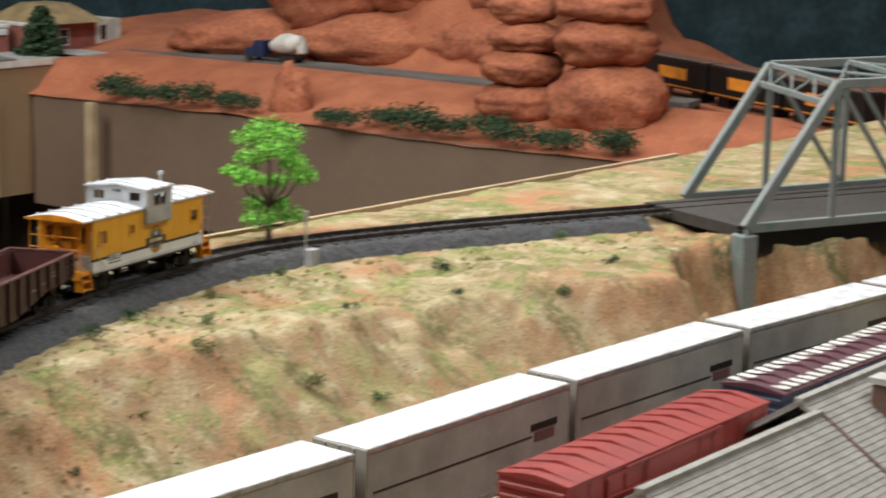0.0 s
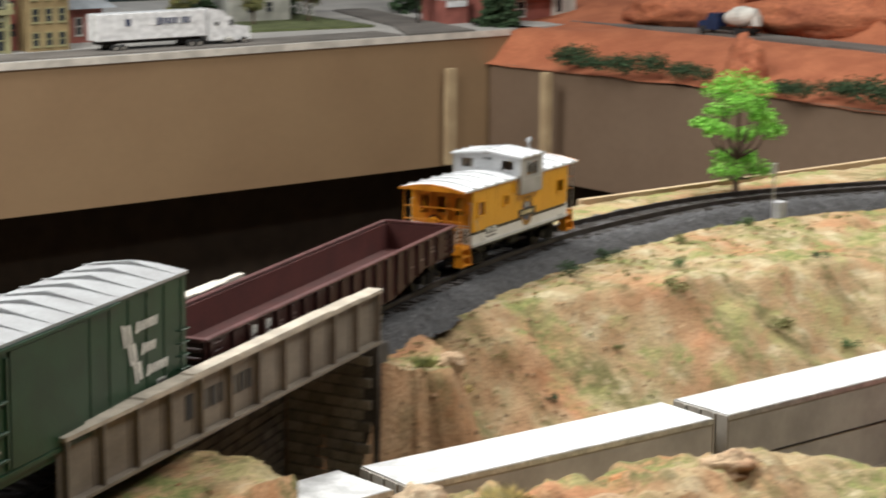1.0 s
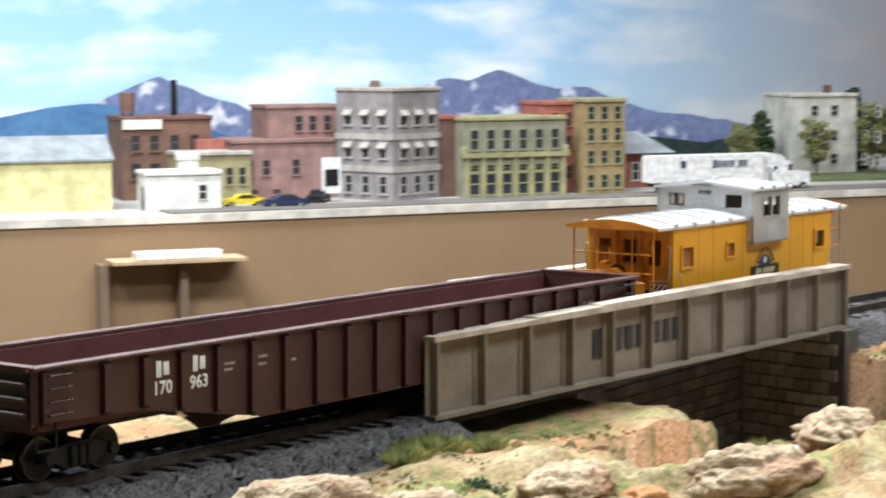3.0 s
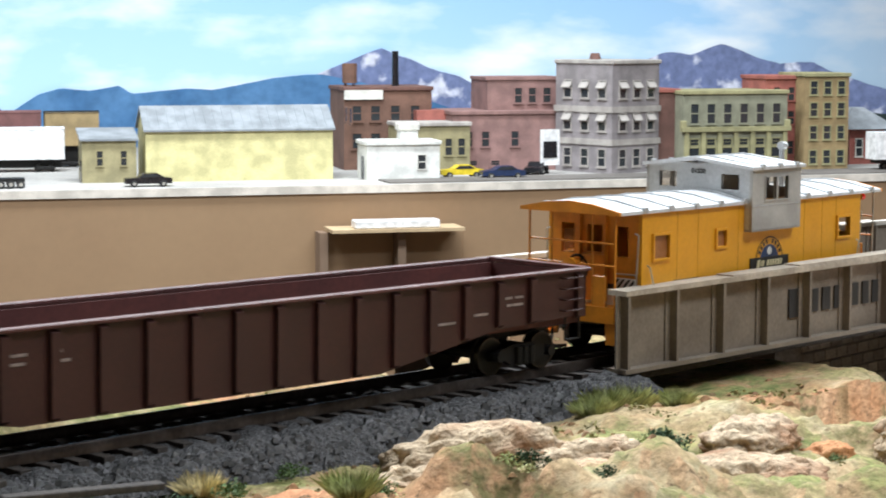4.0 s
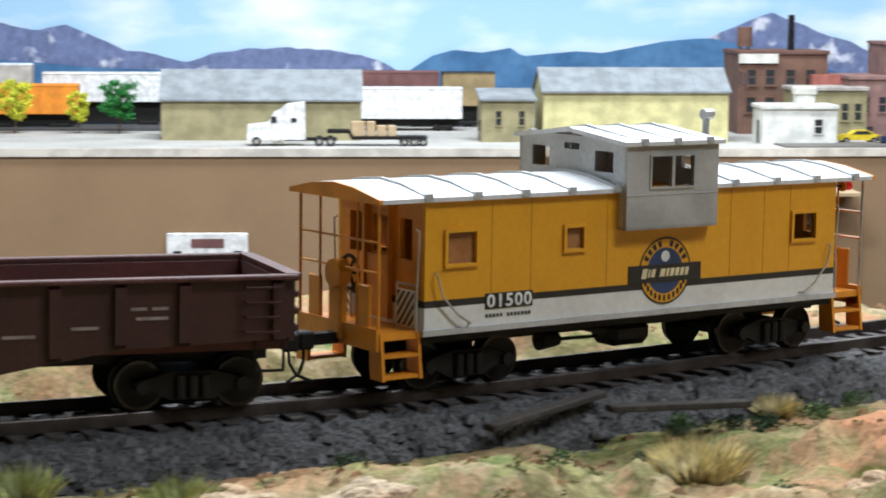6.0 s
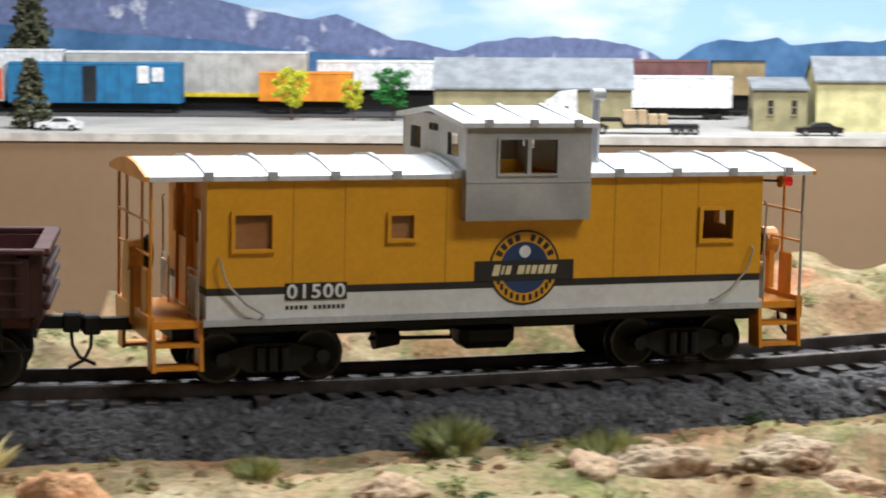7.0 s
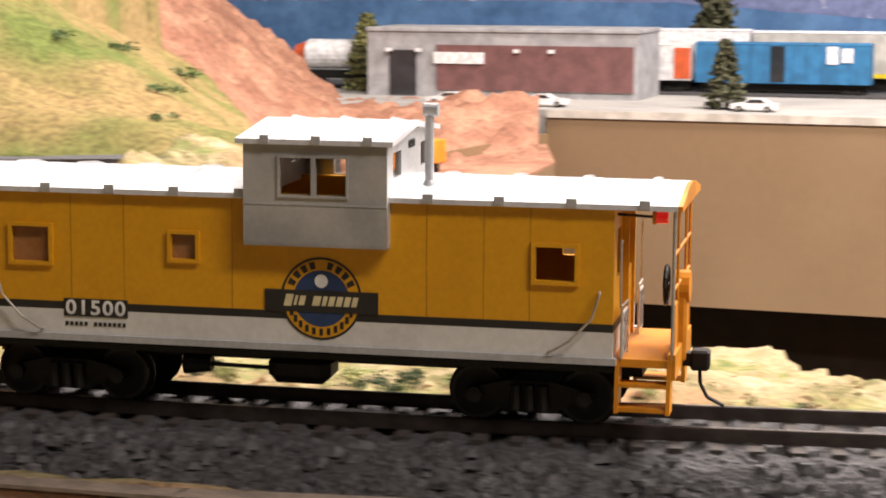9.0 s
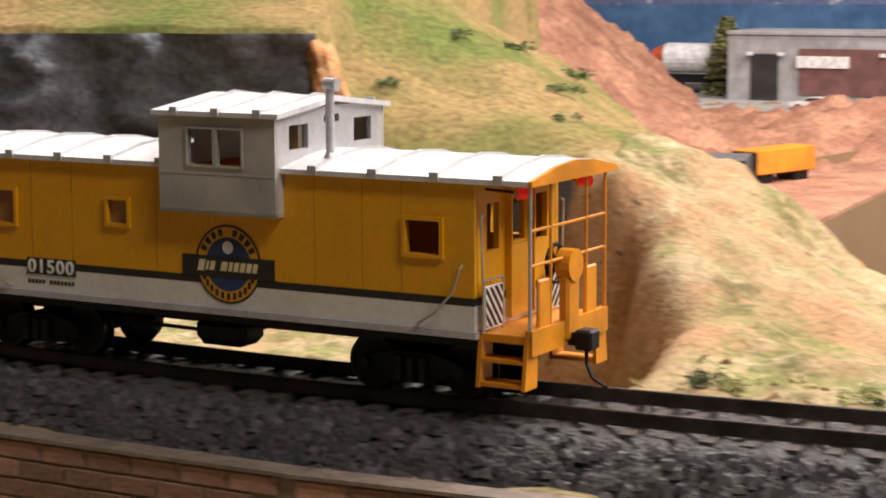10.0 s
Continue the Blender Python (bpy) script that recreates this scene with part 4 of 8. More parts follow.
def gondola(length=0.248):
    g = thing("gondola", "empty maroon mill gondola wagon with ribbed sides", "gondola wagon")
    h, w, zt, zf = length / 2, 0.0168, 0.0240, 0.0118
    for s in (-1, 1):
        prof = ((-h, zt), (-h, 0.0124), (-h + 0.034, 0.0112), (-h + 0.074, 0.0044), (h - 0.074, 0.0044), (h - 0.034, 0.0112), (h, 0.0124), (h, zt))
        a = part("side", prism(bmesh.new(), prof, *sorted((s * (w - 0.0012), s * w))), M["gond"], g, "ribbed maroon side")
        n = 19
        for k in range(n + 1):
            x = -h + 0.0035 if k == 0 else h - 0.0035 if k == n else -h + 0.0215 + (k - 1) * (length - 0.043) / (n - 2)
            d = abs(x) - (h - 0.074)
            zl = 0.0046 if d < 0 else 0.0046 + 0.0070 * min(1, d / 0.040)
            bm = across(bmesh.new(), ((s * w, zl), (s * (w + 0.0013), zl + 0.0008), (s * (w + 0.0013), zt - 0.0012), (s * w, zt - 0.0006)), x - 0.0011, x + 0.0011)
            part("rib", bm, M["gond"], a)
        part("top_rail", bx(-h - 0.0004, h + 0.0004, *sorted((s * (w - 0.0010), s * (w + 0.0014))), zt - 0.0003, zt + 0.0006, bevel=0.0002), M["gond_rim_lit"], a, "top rail coloured paler for its highlight")
        part("inner_face", bx(-h + 0.001, h - 0.001, *sorted((s * (w - 0.0018), s * (w - 0.0013))), zf, zt - 0.0006), M["gond_in"], g)
        ym = s * (w + 0.0001)
        for x in (0.0845, 0.0725):
            bars(a, "road_mark", (0.55, 0.6), 0.0030, s * x, ym, 0.0198, M["white"], s)
        words(a, "road_number", "170", 0.0042, s * 0.0845, ym, 0.0154, M["white"], s)
        words(a, "road_number", "963", 0.0042, s * 0.0725, ym, 0.0154, M["white"], s)
        bm = bmesh.new()
        for bx0, z, ln in ((-0.066, 0.0182, 0.006), (-0.066, 0.0168, 0.005), (-0.055, 0.0186, 0.0065), (-0.055, 0.0168, 0.006), (-0.043, 0.0186, 0.003), (-0.043, 0.0166, 0.005), (0.0925, 0.0185, 0.003), (0.0965, 0.0185, 0.003), (0.0935, 0.0167, 0.006), (0.0815, 0.0152, 0.005), (0.069, 0.0140, 0.006)):
            box(bm, bx0, bx0 + ln, *sorted((ym, ym + s * 0.0001)), z, z + 0.0006)
        part("small_print", bm, M["dim"], a)
        for u in (-1, 1):
            for k in range(4):
                z = 0.0140 + k * 0.0028
                xx = u * (h - 0.0068)
                rod(a, "ladder_rung", [(xx - 0.0032, s * w, z), (xx - 0.0032, s * (w + 0.0020), z), (xx + 0.0032, s * (w + 0.0020), z), (xx + 0.0032, s * w, z)], 0.00022, M["gond"])
    for d in (-1, 1):
        e = part("end", bx(*sorted((d * (h - 0.0012), d * h)), -w, w, 0.0118, zt - 0.0008), M["gond"], g)
        for k in range(4):
            z = 0.0135 + k * 0.0032
            part("end_rib", bx(*sorted((d * h, d * (h + 0.0012))), -w + 0.001, w - 0.001, z, z + 0.0014, bevel=0.0003), M["gond"], e)
        part("end_rail", bx(*sorted((d * (h - 0.0016), d * (h + 0.0012))), -w, w, zt - 0.0004, zt + 0.0007), M["gond_rim_lit"], e)
        part("inner_end", bx(*sorted((d * (h - 0.0018), d * (h - 0.0013))), -w + 0.0018, w - 0.0018, zf, zt - 0.0006), M["gond_in"], e)
        coupler(g, d * (h - 0.004), d)
        for s in (-1, 1):
            rod(g, "step_iron", [(d * (h - 0.002), s * (w - 0.0005), 0.0125), (d * (h - 0.002), s * (w - 0.0005), 0.0062), (d * (h - 0.0075), s * (w - 0.0005), 0.0062), (d * (h - 0.0075), s * (w - 0.0005), 0.0125)], 0.00030, M["black"])
    part("floor", bx(-h + 0.001, h - 0.001, -w + 0.0012, w - 0.0012, zf - 0.0016, zf), M["gond_in"], g)
    part("centre_sill", bx(-h + 0.002, h - 0.002, -0.0050, 0.0050, 0.0066, zf - 0.0016), M["black"], g)
    lift(g)
    for d in (-1, 1):
        truck(g, d * (h - 0.0185))
    return g


# rim paler than the sides: the highlight along the top edge, put into colour
M["gond_rim_lit"] = material("gondola_rim_highlight", (0.105, 0.040, 0.038), 0.4, vary=0.3, scale=150, other=(0.062, 0.021, 0.019))
M["dim"] = material("faded_print", (0.30, 0.24, 0.22), 0.6, vary=0.2, scale=400)


def boxcar(name, label, mat, length=0.176, roof="galv", text=True, at=None, group=""):
    b = thing(name, label, "boxcar", at, group)
    h, w, ze, zr = length / 2, 0.0172, 0.0518 if text else 0.0470, 0.0538 if text else 0.0492
    part("body", bx(-h, h, -w, w, 0.0125, ze), mat, b, "painted steel body")
    r = part("roof", across(bmesh.new(), ((-w - 0.0006, ze), (-0.006, zr - 0.0004), (0, zr), (0.006, zr - 0.0004), (w + 0.0006, ze), (w + 0.0006, ze - 0.0010), (-w - 0.0006, ze - 0.0010)), -h - 0.0006, h + 0.0006), M[roof], b, "ribbed metal roof")
    for k in range(13):
        x = -h + (k + 0.5) * length / 13
        part("roof_rib", across(bmesh.new(), ((-w - 0.0006, ze + 0.0001), (0, zr + 0.0014), (w + 0.0006, ze + 0.0006), (0, zr - 0.0004)), x - 0.0006, x + 0.0006), M[roof], r)
    for s in (-1, 1):
        d = part("door", bx(-0.026, 0.016, *sorted((s * w, s * (w + 0.0012))), 0.0145, ze - 0.0025), mat, b, "sliding doors with pressed panels")
        part("plug_door", bx(-0.060, -0.027, *sorted((s * w, s * (w + 0.0008))), 0.0145, ze - 0.0025), mat, b, "plug door with pressed bars")
        for z in (0.0175, 0.0255, 0.0345):
            part("door_bar", bx(-0.0595, -0.0275, *sorted((s * (w + 0.0008), s * (w + 0.0018))), z, z + 0.0012, bevel=0.0003), mat, b)
        for x0 in (-0.0595, -0.045, -0.029):
            part("door_post", bx(x0, x0 + 0.0014, *sorted((s * (w + 0.0008), s * (w + 0.0016))), 0.0150, ze - 0.004), mat, b)
        part("crank", bx(-0.041, -0.034, *sorted((s * (w + 0.0018), s * (w + 0.0023))), 0.0215, 0.0222), M["wire"], b)
        if text:
            part("door_sign", bx(-0.053, -0.037, *sorted((s * (w + 0.0008), s * (w + 0.0010))), 0.0395, 0.0425), M["lemon"], b, "faded yellow painted bar")
        part("door_track", bx(-0.045, 0.040, *sorted((s * w, s * (w + 0.0016))), 0.0128, 0.0142), mat, b)
        part("door_track", bx(-0.045, 0.040, *sorted((s * w, s * (w + 0.0016))), ze - 0.0022, ze - 0.0012), mat, b)
        part("side_sill", prism(bmesh.new(), ((-h, 0.0126), (h, 0.0126), (h - 0.03, 0.0100), (-h + 0.03, 0.0100)), *sorted((s * (w - 0.0006), s * w))), mat, b)
        for x in np.linspace(0.022, h - 0.004, 6):
            for q in (-1, 1):
                part("panel_seam", bx(q * x - 0.0002, q * x + 0.0002, *sorted((s * w, s * (w + 0.0003))), 0.0145, ze - 0.002), mat, b)
        for q in (-1, 1):
            for k in range(5 if q > 0 else 7):
                z = 0.0150 + k * 0.0044
                rod(b, "ladder_rung", [(q * (h - 0.007), s * w, z), (q * (h - 0.007), s * (w + 0.0016), z), (q * (h - 0.001), s * (w + 0.0016), z), (q * (h - 0.001), s * w, z)], 0.0003, mat)
        if text:
            y = s * (w + 0.0003)
            for k, (big, small) in enumerate(((1.5, 6), (0.85, 4), (0.85, 6))):
                x, z = 0.0455 + k * 0.0036, 0.0385 - k * 0.0066
                bars(b, "big_mark", (0.24, 0.24, 0.24) if k == 0 else (0.28, 0.42), 0.0062, x, y, z, M["white"], s, gap=0.12, slant=-0.25, label="white painted mark")
                bars(b, "small_mark", (0.6,) * small, 0.0030, x + 0.0062 + small * 0.0012, y, z + 0.0012 - 0.0012 * k, M["white"], s, gap=0.25, slant=0.2)
            f = bx(0.0665, 0.0725, *sorted((s * w, s * (w + 0.0002))), 0.0155, 0.0195)
            pl = part("consolidated_plate", f, M["white"], b)
            for i in range(2):
                part("plate_field", bx(0.0670 + i * 0.0027, 0.0692 + i * 0.0027, *sorted((s * w, s * (w + 0.0003))), 0.0160, 0.0190), M["stripe"], pl)
    for d in (-1, 1):
        for k in range(6):
            z = 0.0150 + k * 0.0052
            part("end_rib", bx(*sorted((d * h, d * (h + 0.0010))), -w + 0.001, w - 0.001, z, z + 0.0026, bevel=0.0004), mat, b)
        coupler(b, d * (h - 0.004), d)
    part("centre_sill", bx(-h + 0.002, h - 0.002, -0.0050, 0.0050, 0.0066, 0.0125), M["black"], b)
    lift(b)
    for d in (-1, 1):
        truck(b, d * (h - 0.024))
    return b


CABOOSE = caboose()
GONDOLA = gondola()
BOXCAR = boxcar("boxcar", "dark green boxcar with white painted marks and a galvanised roof", M["green"])


# ---- far side: fascia, town level, backdrop, room ----
FA = ((-0.14, 2.29), (1.312, 1.85), (2.70, 1.51))
ZT = -0.115
BEND = Vector((1.312, 1.85, 0))
DIRS = {"A": Vector((1.452, -0.44, 0)).normalized(), "B": Vector((1.308, -0.33, 0)).normalized()}


def spot(seg, u, o, z=ZT, turn=0.0):
    """A pose at u metres along the fascia from its bend, o behind it; x runs along the fascia, y to the back."""
    d = DIRS[seg]
    n = Vector((-d.y, d.x, 0))
    p = BEND + d * u + n * o
    return Matrix.Translation((p.x, p.y, z)) @ pose(0, 0, 0, 0, 0, math.degrees(math.atan2(d.y, d.x)) + turn)


def slab(name, pts, z0, z1, mat, label, kind="structure", category=""):
    bm = bmesh.new()
    a = [bm.verts.new((x, y, z0)) for x, y in pts]
    b = [bm.verts.new((x, y, z1)) for x, y in pts]
    bm.faces.new(a[::-1])
    bm.faces.new(b)
    for i in range(len(a)):
        j = (i + 1) % len(a)
        bm.faces.new((a[i], a[j], b[j], b[i]))
    bmesh.ops.recalc_face_normals(bm, faces=bm.faces)
    return solo(name, bm, mat, label, category or name.replace("_", " "), kind=kind)


def upright(name, p, q, z0, z1, thick, mat, label, category="", kind="structure"):
    p, q = Vector((*p, 0)), Vector((*q, 0))
    n = Vector((-(q - p).y, (q - p).x, 0)).normalized() * thick
    return slab(name, [(v.x, v.y) for v in (p, q, q + n, p + n)], z0, z1, mat, label, kind, category)


slab("street", [(FA[0][0], FA[0][1] + 0.007), (FA[1][0], FA[1][1] + 0.007), (FA[2][0], FA[2][1] + 0.007), (2.87, 1.49), (3.5, 1.9), (3.3, 2.3), (-1.2, 3.5), (-2.1, 3.6), (-2.1, 2.9)], -0.150, ZT, M["street"], "pale concrete town street along the fascia edge")
upright("fascia", FA[0], FA[1], -0.36, ZT - 0.004, 0.006, M["fascia"], "tan painted hardboard fascia below the town")
upright("fascia", FA[1], FA[2], -0.325, ZT - 0.004, 0.006, M["fascia"], "brown painted hardboard fascia below the town")
upright("fascia_return", (-0.14, 2.30), (-0.30, 1.95), -0.45, ZT - 0.03, 0.006, M["fascia"], "tan fascia returning towards the hills")
upright("fascia_end", (2.655, 1.515), (2.40, 0.30), -0.34, -0.165, 0.006, M["fascia_dark"], "dark brown fascia below the red desert")
for p, q in ((FA[0], FA[1]), (FA[1], FA[2])):
    upright("edge_trim", (p[0], p[1] - 0.003), (q[0], q[1] - 0.003), ZT - 0.009, ZT + 0.001, 0.003, M["pale"], "pale worn edge strip on top of the fascia", "trim")
upright("skirt", (-0.4, 2.46), (2.74, 1.64), -1.1, -0.30, 0.004, M["curtain"], "black cloth skirt under the layout", "curtain")
upright("skirt", (2.73, 1.62), (2.48, 0.30), -1.1, -0.33, 0.004, M["curtain"], "black cloth skirt under the desert", "curtain")
solo("floor", bx(-3, 4.2, -3, 4, -1.12, -1.1), M["floor"], "dark floor of the club room", "floor", kind="structure")
solo("ceiling", bx(-3, 4.2, -3, 4, 1.6, 1.62), M["ceiling"], "plain ceiling of the club room", "ceiling", kind="structure")
for nm, b in (("wall_south", (-3, 4.2, -3.02, -3)), ("wall_north", (-3, 4.2, 4, 4.02)), ("wall_west", (-3.02, -3, -3, 4)), ("wall_east", (4.2, 4.22, -3, 4))):
    solo(nm, bx(*b, -1.1, 1.6), M["wall"], "plain painted wall of the club room", "wall", kind="structure")
slab("module_frame", [(-0.6, -0.36), (1.85, -0.36), (1.85, -0.34), (-0.6, -0.34)], -0.3, -0.165, M["fascia"], "tan fascia board on the aisle side of the near module", category="fascia")
bm = bx(-0.008, 0.008, -0.012, 0, -0.32, -0.168)
solo("post", bm, M["lumber"], "pale pine post fixed to the brown fascia", "post", spot("B", 1.292, -0.002, 0), "fascia posts")
solo("post", bx(-0.008, 0.008, -0.012, 0, -0.32, -0.164), M["lumber"], "pale pine post fixed to the dark fascia", "post", Matrix.Translation((2.592, 1.36, 0)) @ pose(0, 0, 0, 0, 0, -100), "fascia posts")


# ---- backdrop mural ----
def sky_paint(name, low, high, cloud, dim_end):
    m = bpy.data.materials.new(name)
    m.use_nodes = True
    N, L = m.node_tree.nodes, m.node_tree.links
    b = N["Principled BSDF"]
    b.inputs["Roughness"].default_value, b.inputs["Specular IOR Level"].default_value = 0.9, 0.1
    tc = N.new("ShaderNodeTexCoord")
    sep = N.new("ShaderNodeSeparateXYZ")
    L.new(tc.outputs["Object"], sep.inputs[0])
    r = N.new("ShaderNodeMapRange")
    r.inputs["From Min"].default_value, r.inputs["From Max"].default_value = -0.05, 0.32
    L.new(sep.outputs["Z"], r.inputs["Value"])
    mix = N.new("ShaderNodeMix")
    mix.data_type = "RGBA"
    mix.inputs["A"].default_value, mix.inputs["B"].default_value = (*low, 1), (*high, 1)
    L.new(r.outputs["Result"], mix.inputs["Factor"])
    mp = N.new("ShaderNodeMapping")
    mp.inputs["Scale"].default_value = (1.6, 1.6, 4.5)
    L.new(tc.outputs["Object"], mp.inputs["Vector"])
    n = N.new("ShaderNodeTexNoise")
    n.inputs["Scale"].default_value, n.inputs["Detail"].default_value = 2.6, 5
    L.new(mp.outputs["Vector"], n.inputs["Vector"])
    c = N.new("ShaderNodeMapRange")
    c.inputs["From Min"].default_value, c.inputs["From Max"].default_value = 0.46, 0.68
    c.inputs["To Max"].default_value = 0.85
    L.new(n.outputs["Fac"], c.inputs["Value"])
    m2 = N.new("ShaderNodeMix")
    m2.data_type = "RGBA"
    m2.inputs["B"].default_value = (*cloud, 1)
    L.new(c.outputs["Result"], m2.inputs["Factor"])
    L.new(mix.outputs["Result"], m2.inputs["A"])
    # painted shade: sky greyed towards the right end, where the lamps don't reach
    s = N.new("ShaderNodeMapRange")
    s.inputs["From Min"].default_value, s.inputs["From Max"].default_value = 0.75, 1.6
    L.new(sep.outputs["X"], s.inputs["Value"])
    m3 = N.new("ShaderNodeMix")
    m3.data_type = "RGBA"
    m3.inputs["B"].default_value = (*dim_end, 1)
    L.new(s.outputs["Result"], m3.inputs["Factor"])
    L.new(m2.outputs["Result"], m3.inputs["A"])
    L.new(m3.outputs["Result"], b.inputs["Base Color"])
    return m


M["sky"] = sky_paint("mural_sky", (0.46, 0.65, 0.82), (0.23, 0.43, 0.72), (0.84, 0.86, 0.87), (0.30, 0.29, 0.31))
M["sky_dark"] = sky_paint("mural_sky_dusk", (0.13, 0.18, 0.23), (0.11, 0.16, 0.24), (0.2, 0.22, 0.25), (0.12, 0.14, 0.17))
M["far_mount"] = material("mural_peaks", (0.155, 0.185, 0.325), 0.9, vary=0.20, scale=20, fine=80, other=(0.56, 0.57, 0.66), amount=0.37, spread=0.05, spec=0.1)
M["blue_mount"] = material("mural_blue_hills", (0.060, 0.135, 0.27), 0.9, vary=0.15, scale=10, fine=60, other=(0.095, 0.195, 0.36), spec=0.1)
M["forest_mount"] = material("mural_forest", (0.022, 0.034, 0.036), 0.9, vary=0.3, scale=20, fine=120, other=(0.035, 0.045, 0.042), spec=0.1)

BACK = spot("A", 0, 0.9, 0)
part_sky = solo("backdrop", bx(-2.75, 1.95, 0, 0.01, -0.3, 0.225), M["sky"], "painted sky and cloud backdrop behind the town", "backdrop", BACK, kind="structure")
solo("valance", bx(-2.75, 1.95, -0.03, 0.01, 0.225, 0.30), material("valance_wood", (0.12, 0.06, 0.035), 0.6, vary=0.1, scale=30), "brown wooden valance above the backdrop", "valance", BACK, kind="structure")


def ridge(name, u0, u1, peaks, o, mat, label, rough, seed, at=BACK):
    """A painted range on the mural: crest from a few summits, broken up by noise."""
    us = np.arange(u0, u1, 0.008)
    z = np.interp(us, [p[0] for p in peaks], [p[1] for p in peaks]) + rough * wobble(us, us * 0 + 3, 0.06, seed, 4)
    bm = bmesh.new()
    lo = [bm.verts.new((u, o, -0.22)) for u in us]
    hi = [bm.verts.new((u, o, v)) for u, v in zip(us, z)]
    for i in range(len(us) - 1):
        bm.faces.new((lo[i], lo[i + 1], hi[i + 1], hi[i]))
    solo(name, bm, mat, label, "backdrop", at, kind="structure")


ridge("backdrop_peaks", -2.7, 1.6, ((-2.7, 0.02), (-2.0, 0.03), (-1.70, 0.075), (-1.55, 0.09), (-1.35, 0.068), (-1.203, 0.044), (-1.10, 0.025), (-1.03, 0.012), (-0.986, 0.020), (-0.948, 0.004), (-0.89, -0.021), (-0.79, -0.037), (-0.72, -0.024), (-0.69, -0.012), (-0.61, -0.020), (-0.51, -0.022), (-0.47, -0.036), (-0.43, -0.058), (0.0, -0.03), (0.07, 0.004), (0.12, 0.025), (0.18, 0.048), (0.237, 0.024), (0.315, 0.0), (0.375, -0.035), (0.46, -0.055), (0.60, 0.010), (0.68, 0.034), (0.73, 0.032), (0.79, 0.056), (0.85, 0.034), (0.90, 0.018), (0.96, 0.022), (1.10, -0.03), (1.3, -0.05), (1.6, -0.03)), -0.004, M["far_mount"], "painted snowy mountain peaks on the backdrop", 0.008, 3)
ridge("backdrop_hills", -2.7, 0.40, ((-2.7, 0.0), (-1.95, 0.004), (-1.56, 0.002), (-1.37, -0.012), (-1.22, -0.022), (-1.08, -0.038), (-0.94, -0.049), (-0.70, -0.056), (-0.50, -0.066), (-0.43, -0.056), (-0.39, -0.029), (-0.353, -0.018), (-0.306, -0.022), (-0.259, -0.015), (-0.24, -0.028), (-0.146, -0.020), (-0.108, -0.023), (-0.003, -0.002), (0.073, 0.003), (0.14, -0.010), (0.25, -0.04), (0.40, -0.085)), -0.008, M["blue_mount"], "painted blue hills on the backdrop", 0.0025, 8)
ridge("backdrop_forest", 0.3, 1.95, ((0.3, -0.09), (0.6, -0.07), (0.95, -0.052), (1.2, -0.085), (1.45, -0.045), (1.6, -0.03), (1.75, -0.05), (1.95, -0.02)), -0.012, M["forest_mount"], "painted dark forest ridge on the backdrop", 0.006, 5)
SIDE = Matrix.Translation((3.30, 2.34, 0)) @ pose(0, 0, 0, 0, 0, -82)
solo("backdrop_side", bx(0, 4.2, 0, 0.01, -0.4, 0.5), M["sky_dark"], "dusky painted backdrop behind the red desert", "backdrop", SIDE, kind="structure")
M["dusk_mount"] = material("mural_dusk_forest", (0.03, 0.052, 0.062), 0.9, vary=0.2, scale=12, fine=90, other=(0.018, 0.032, 0.036), spec=0.1)
ridge("backdrop_dusk", 0, 4.2, ((0, 0.02), (0.6, 0.05), (1.5, 0.14), (2.0, 0.12), (2.35, 0.04), (2.6, 0.03), (3.2, 0.08), (4.2, 0.05)), -0.006, M["dusk_mount"], "painted dark blue forest mountains on the side backdrop", 0.008, 9, SIDE)


# ---- buildings of the town ----
def paint(name, c, **k):
    k.setdefault("vary", 0.1)
    return material(name, c, 0.8, scale=45, fine=500, **k)


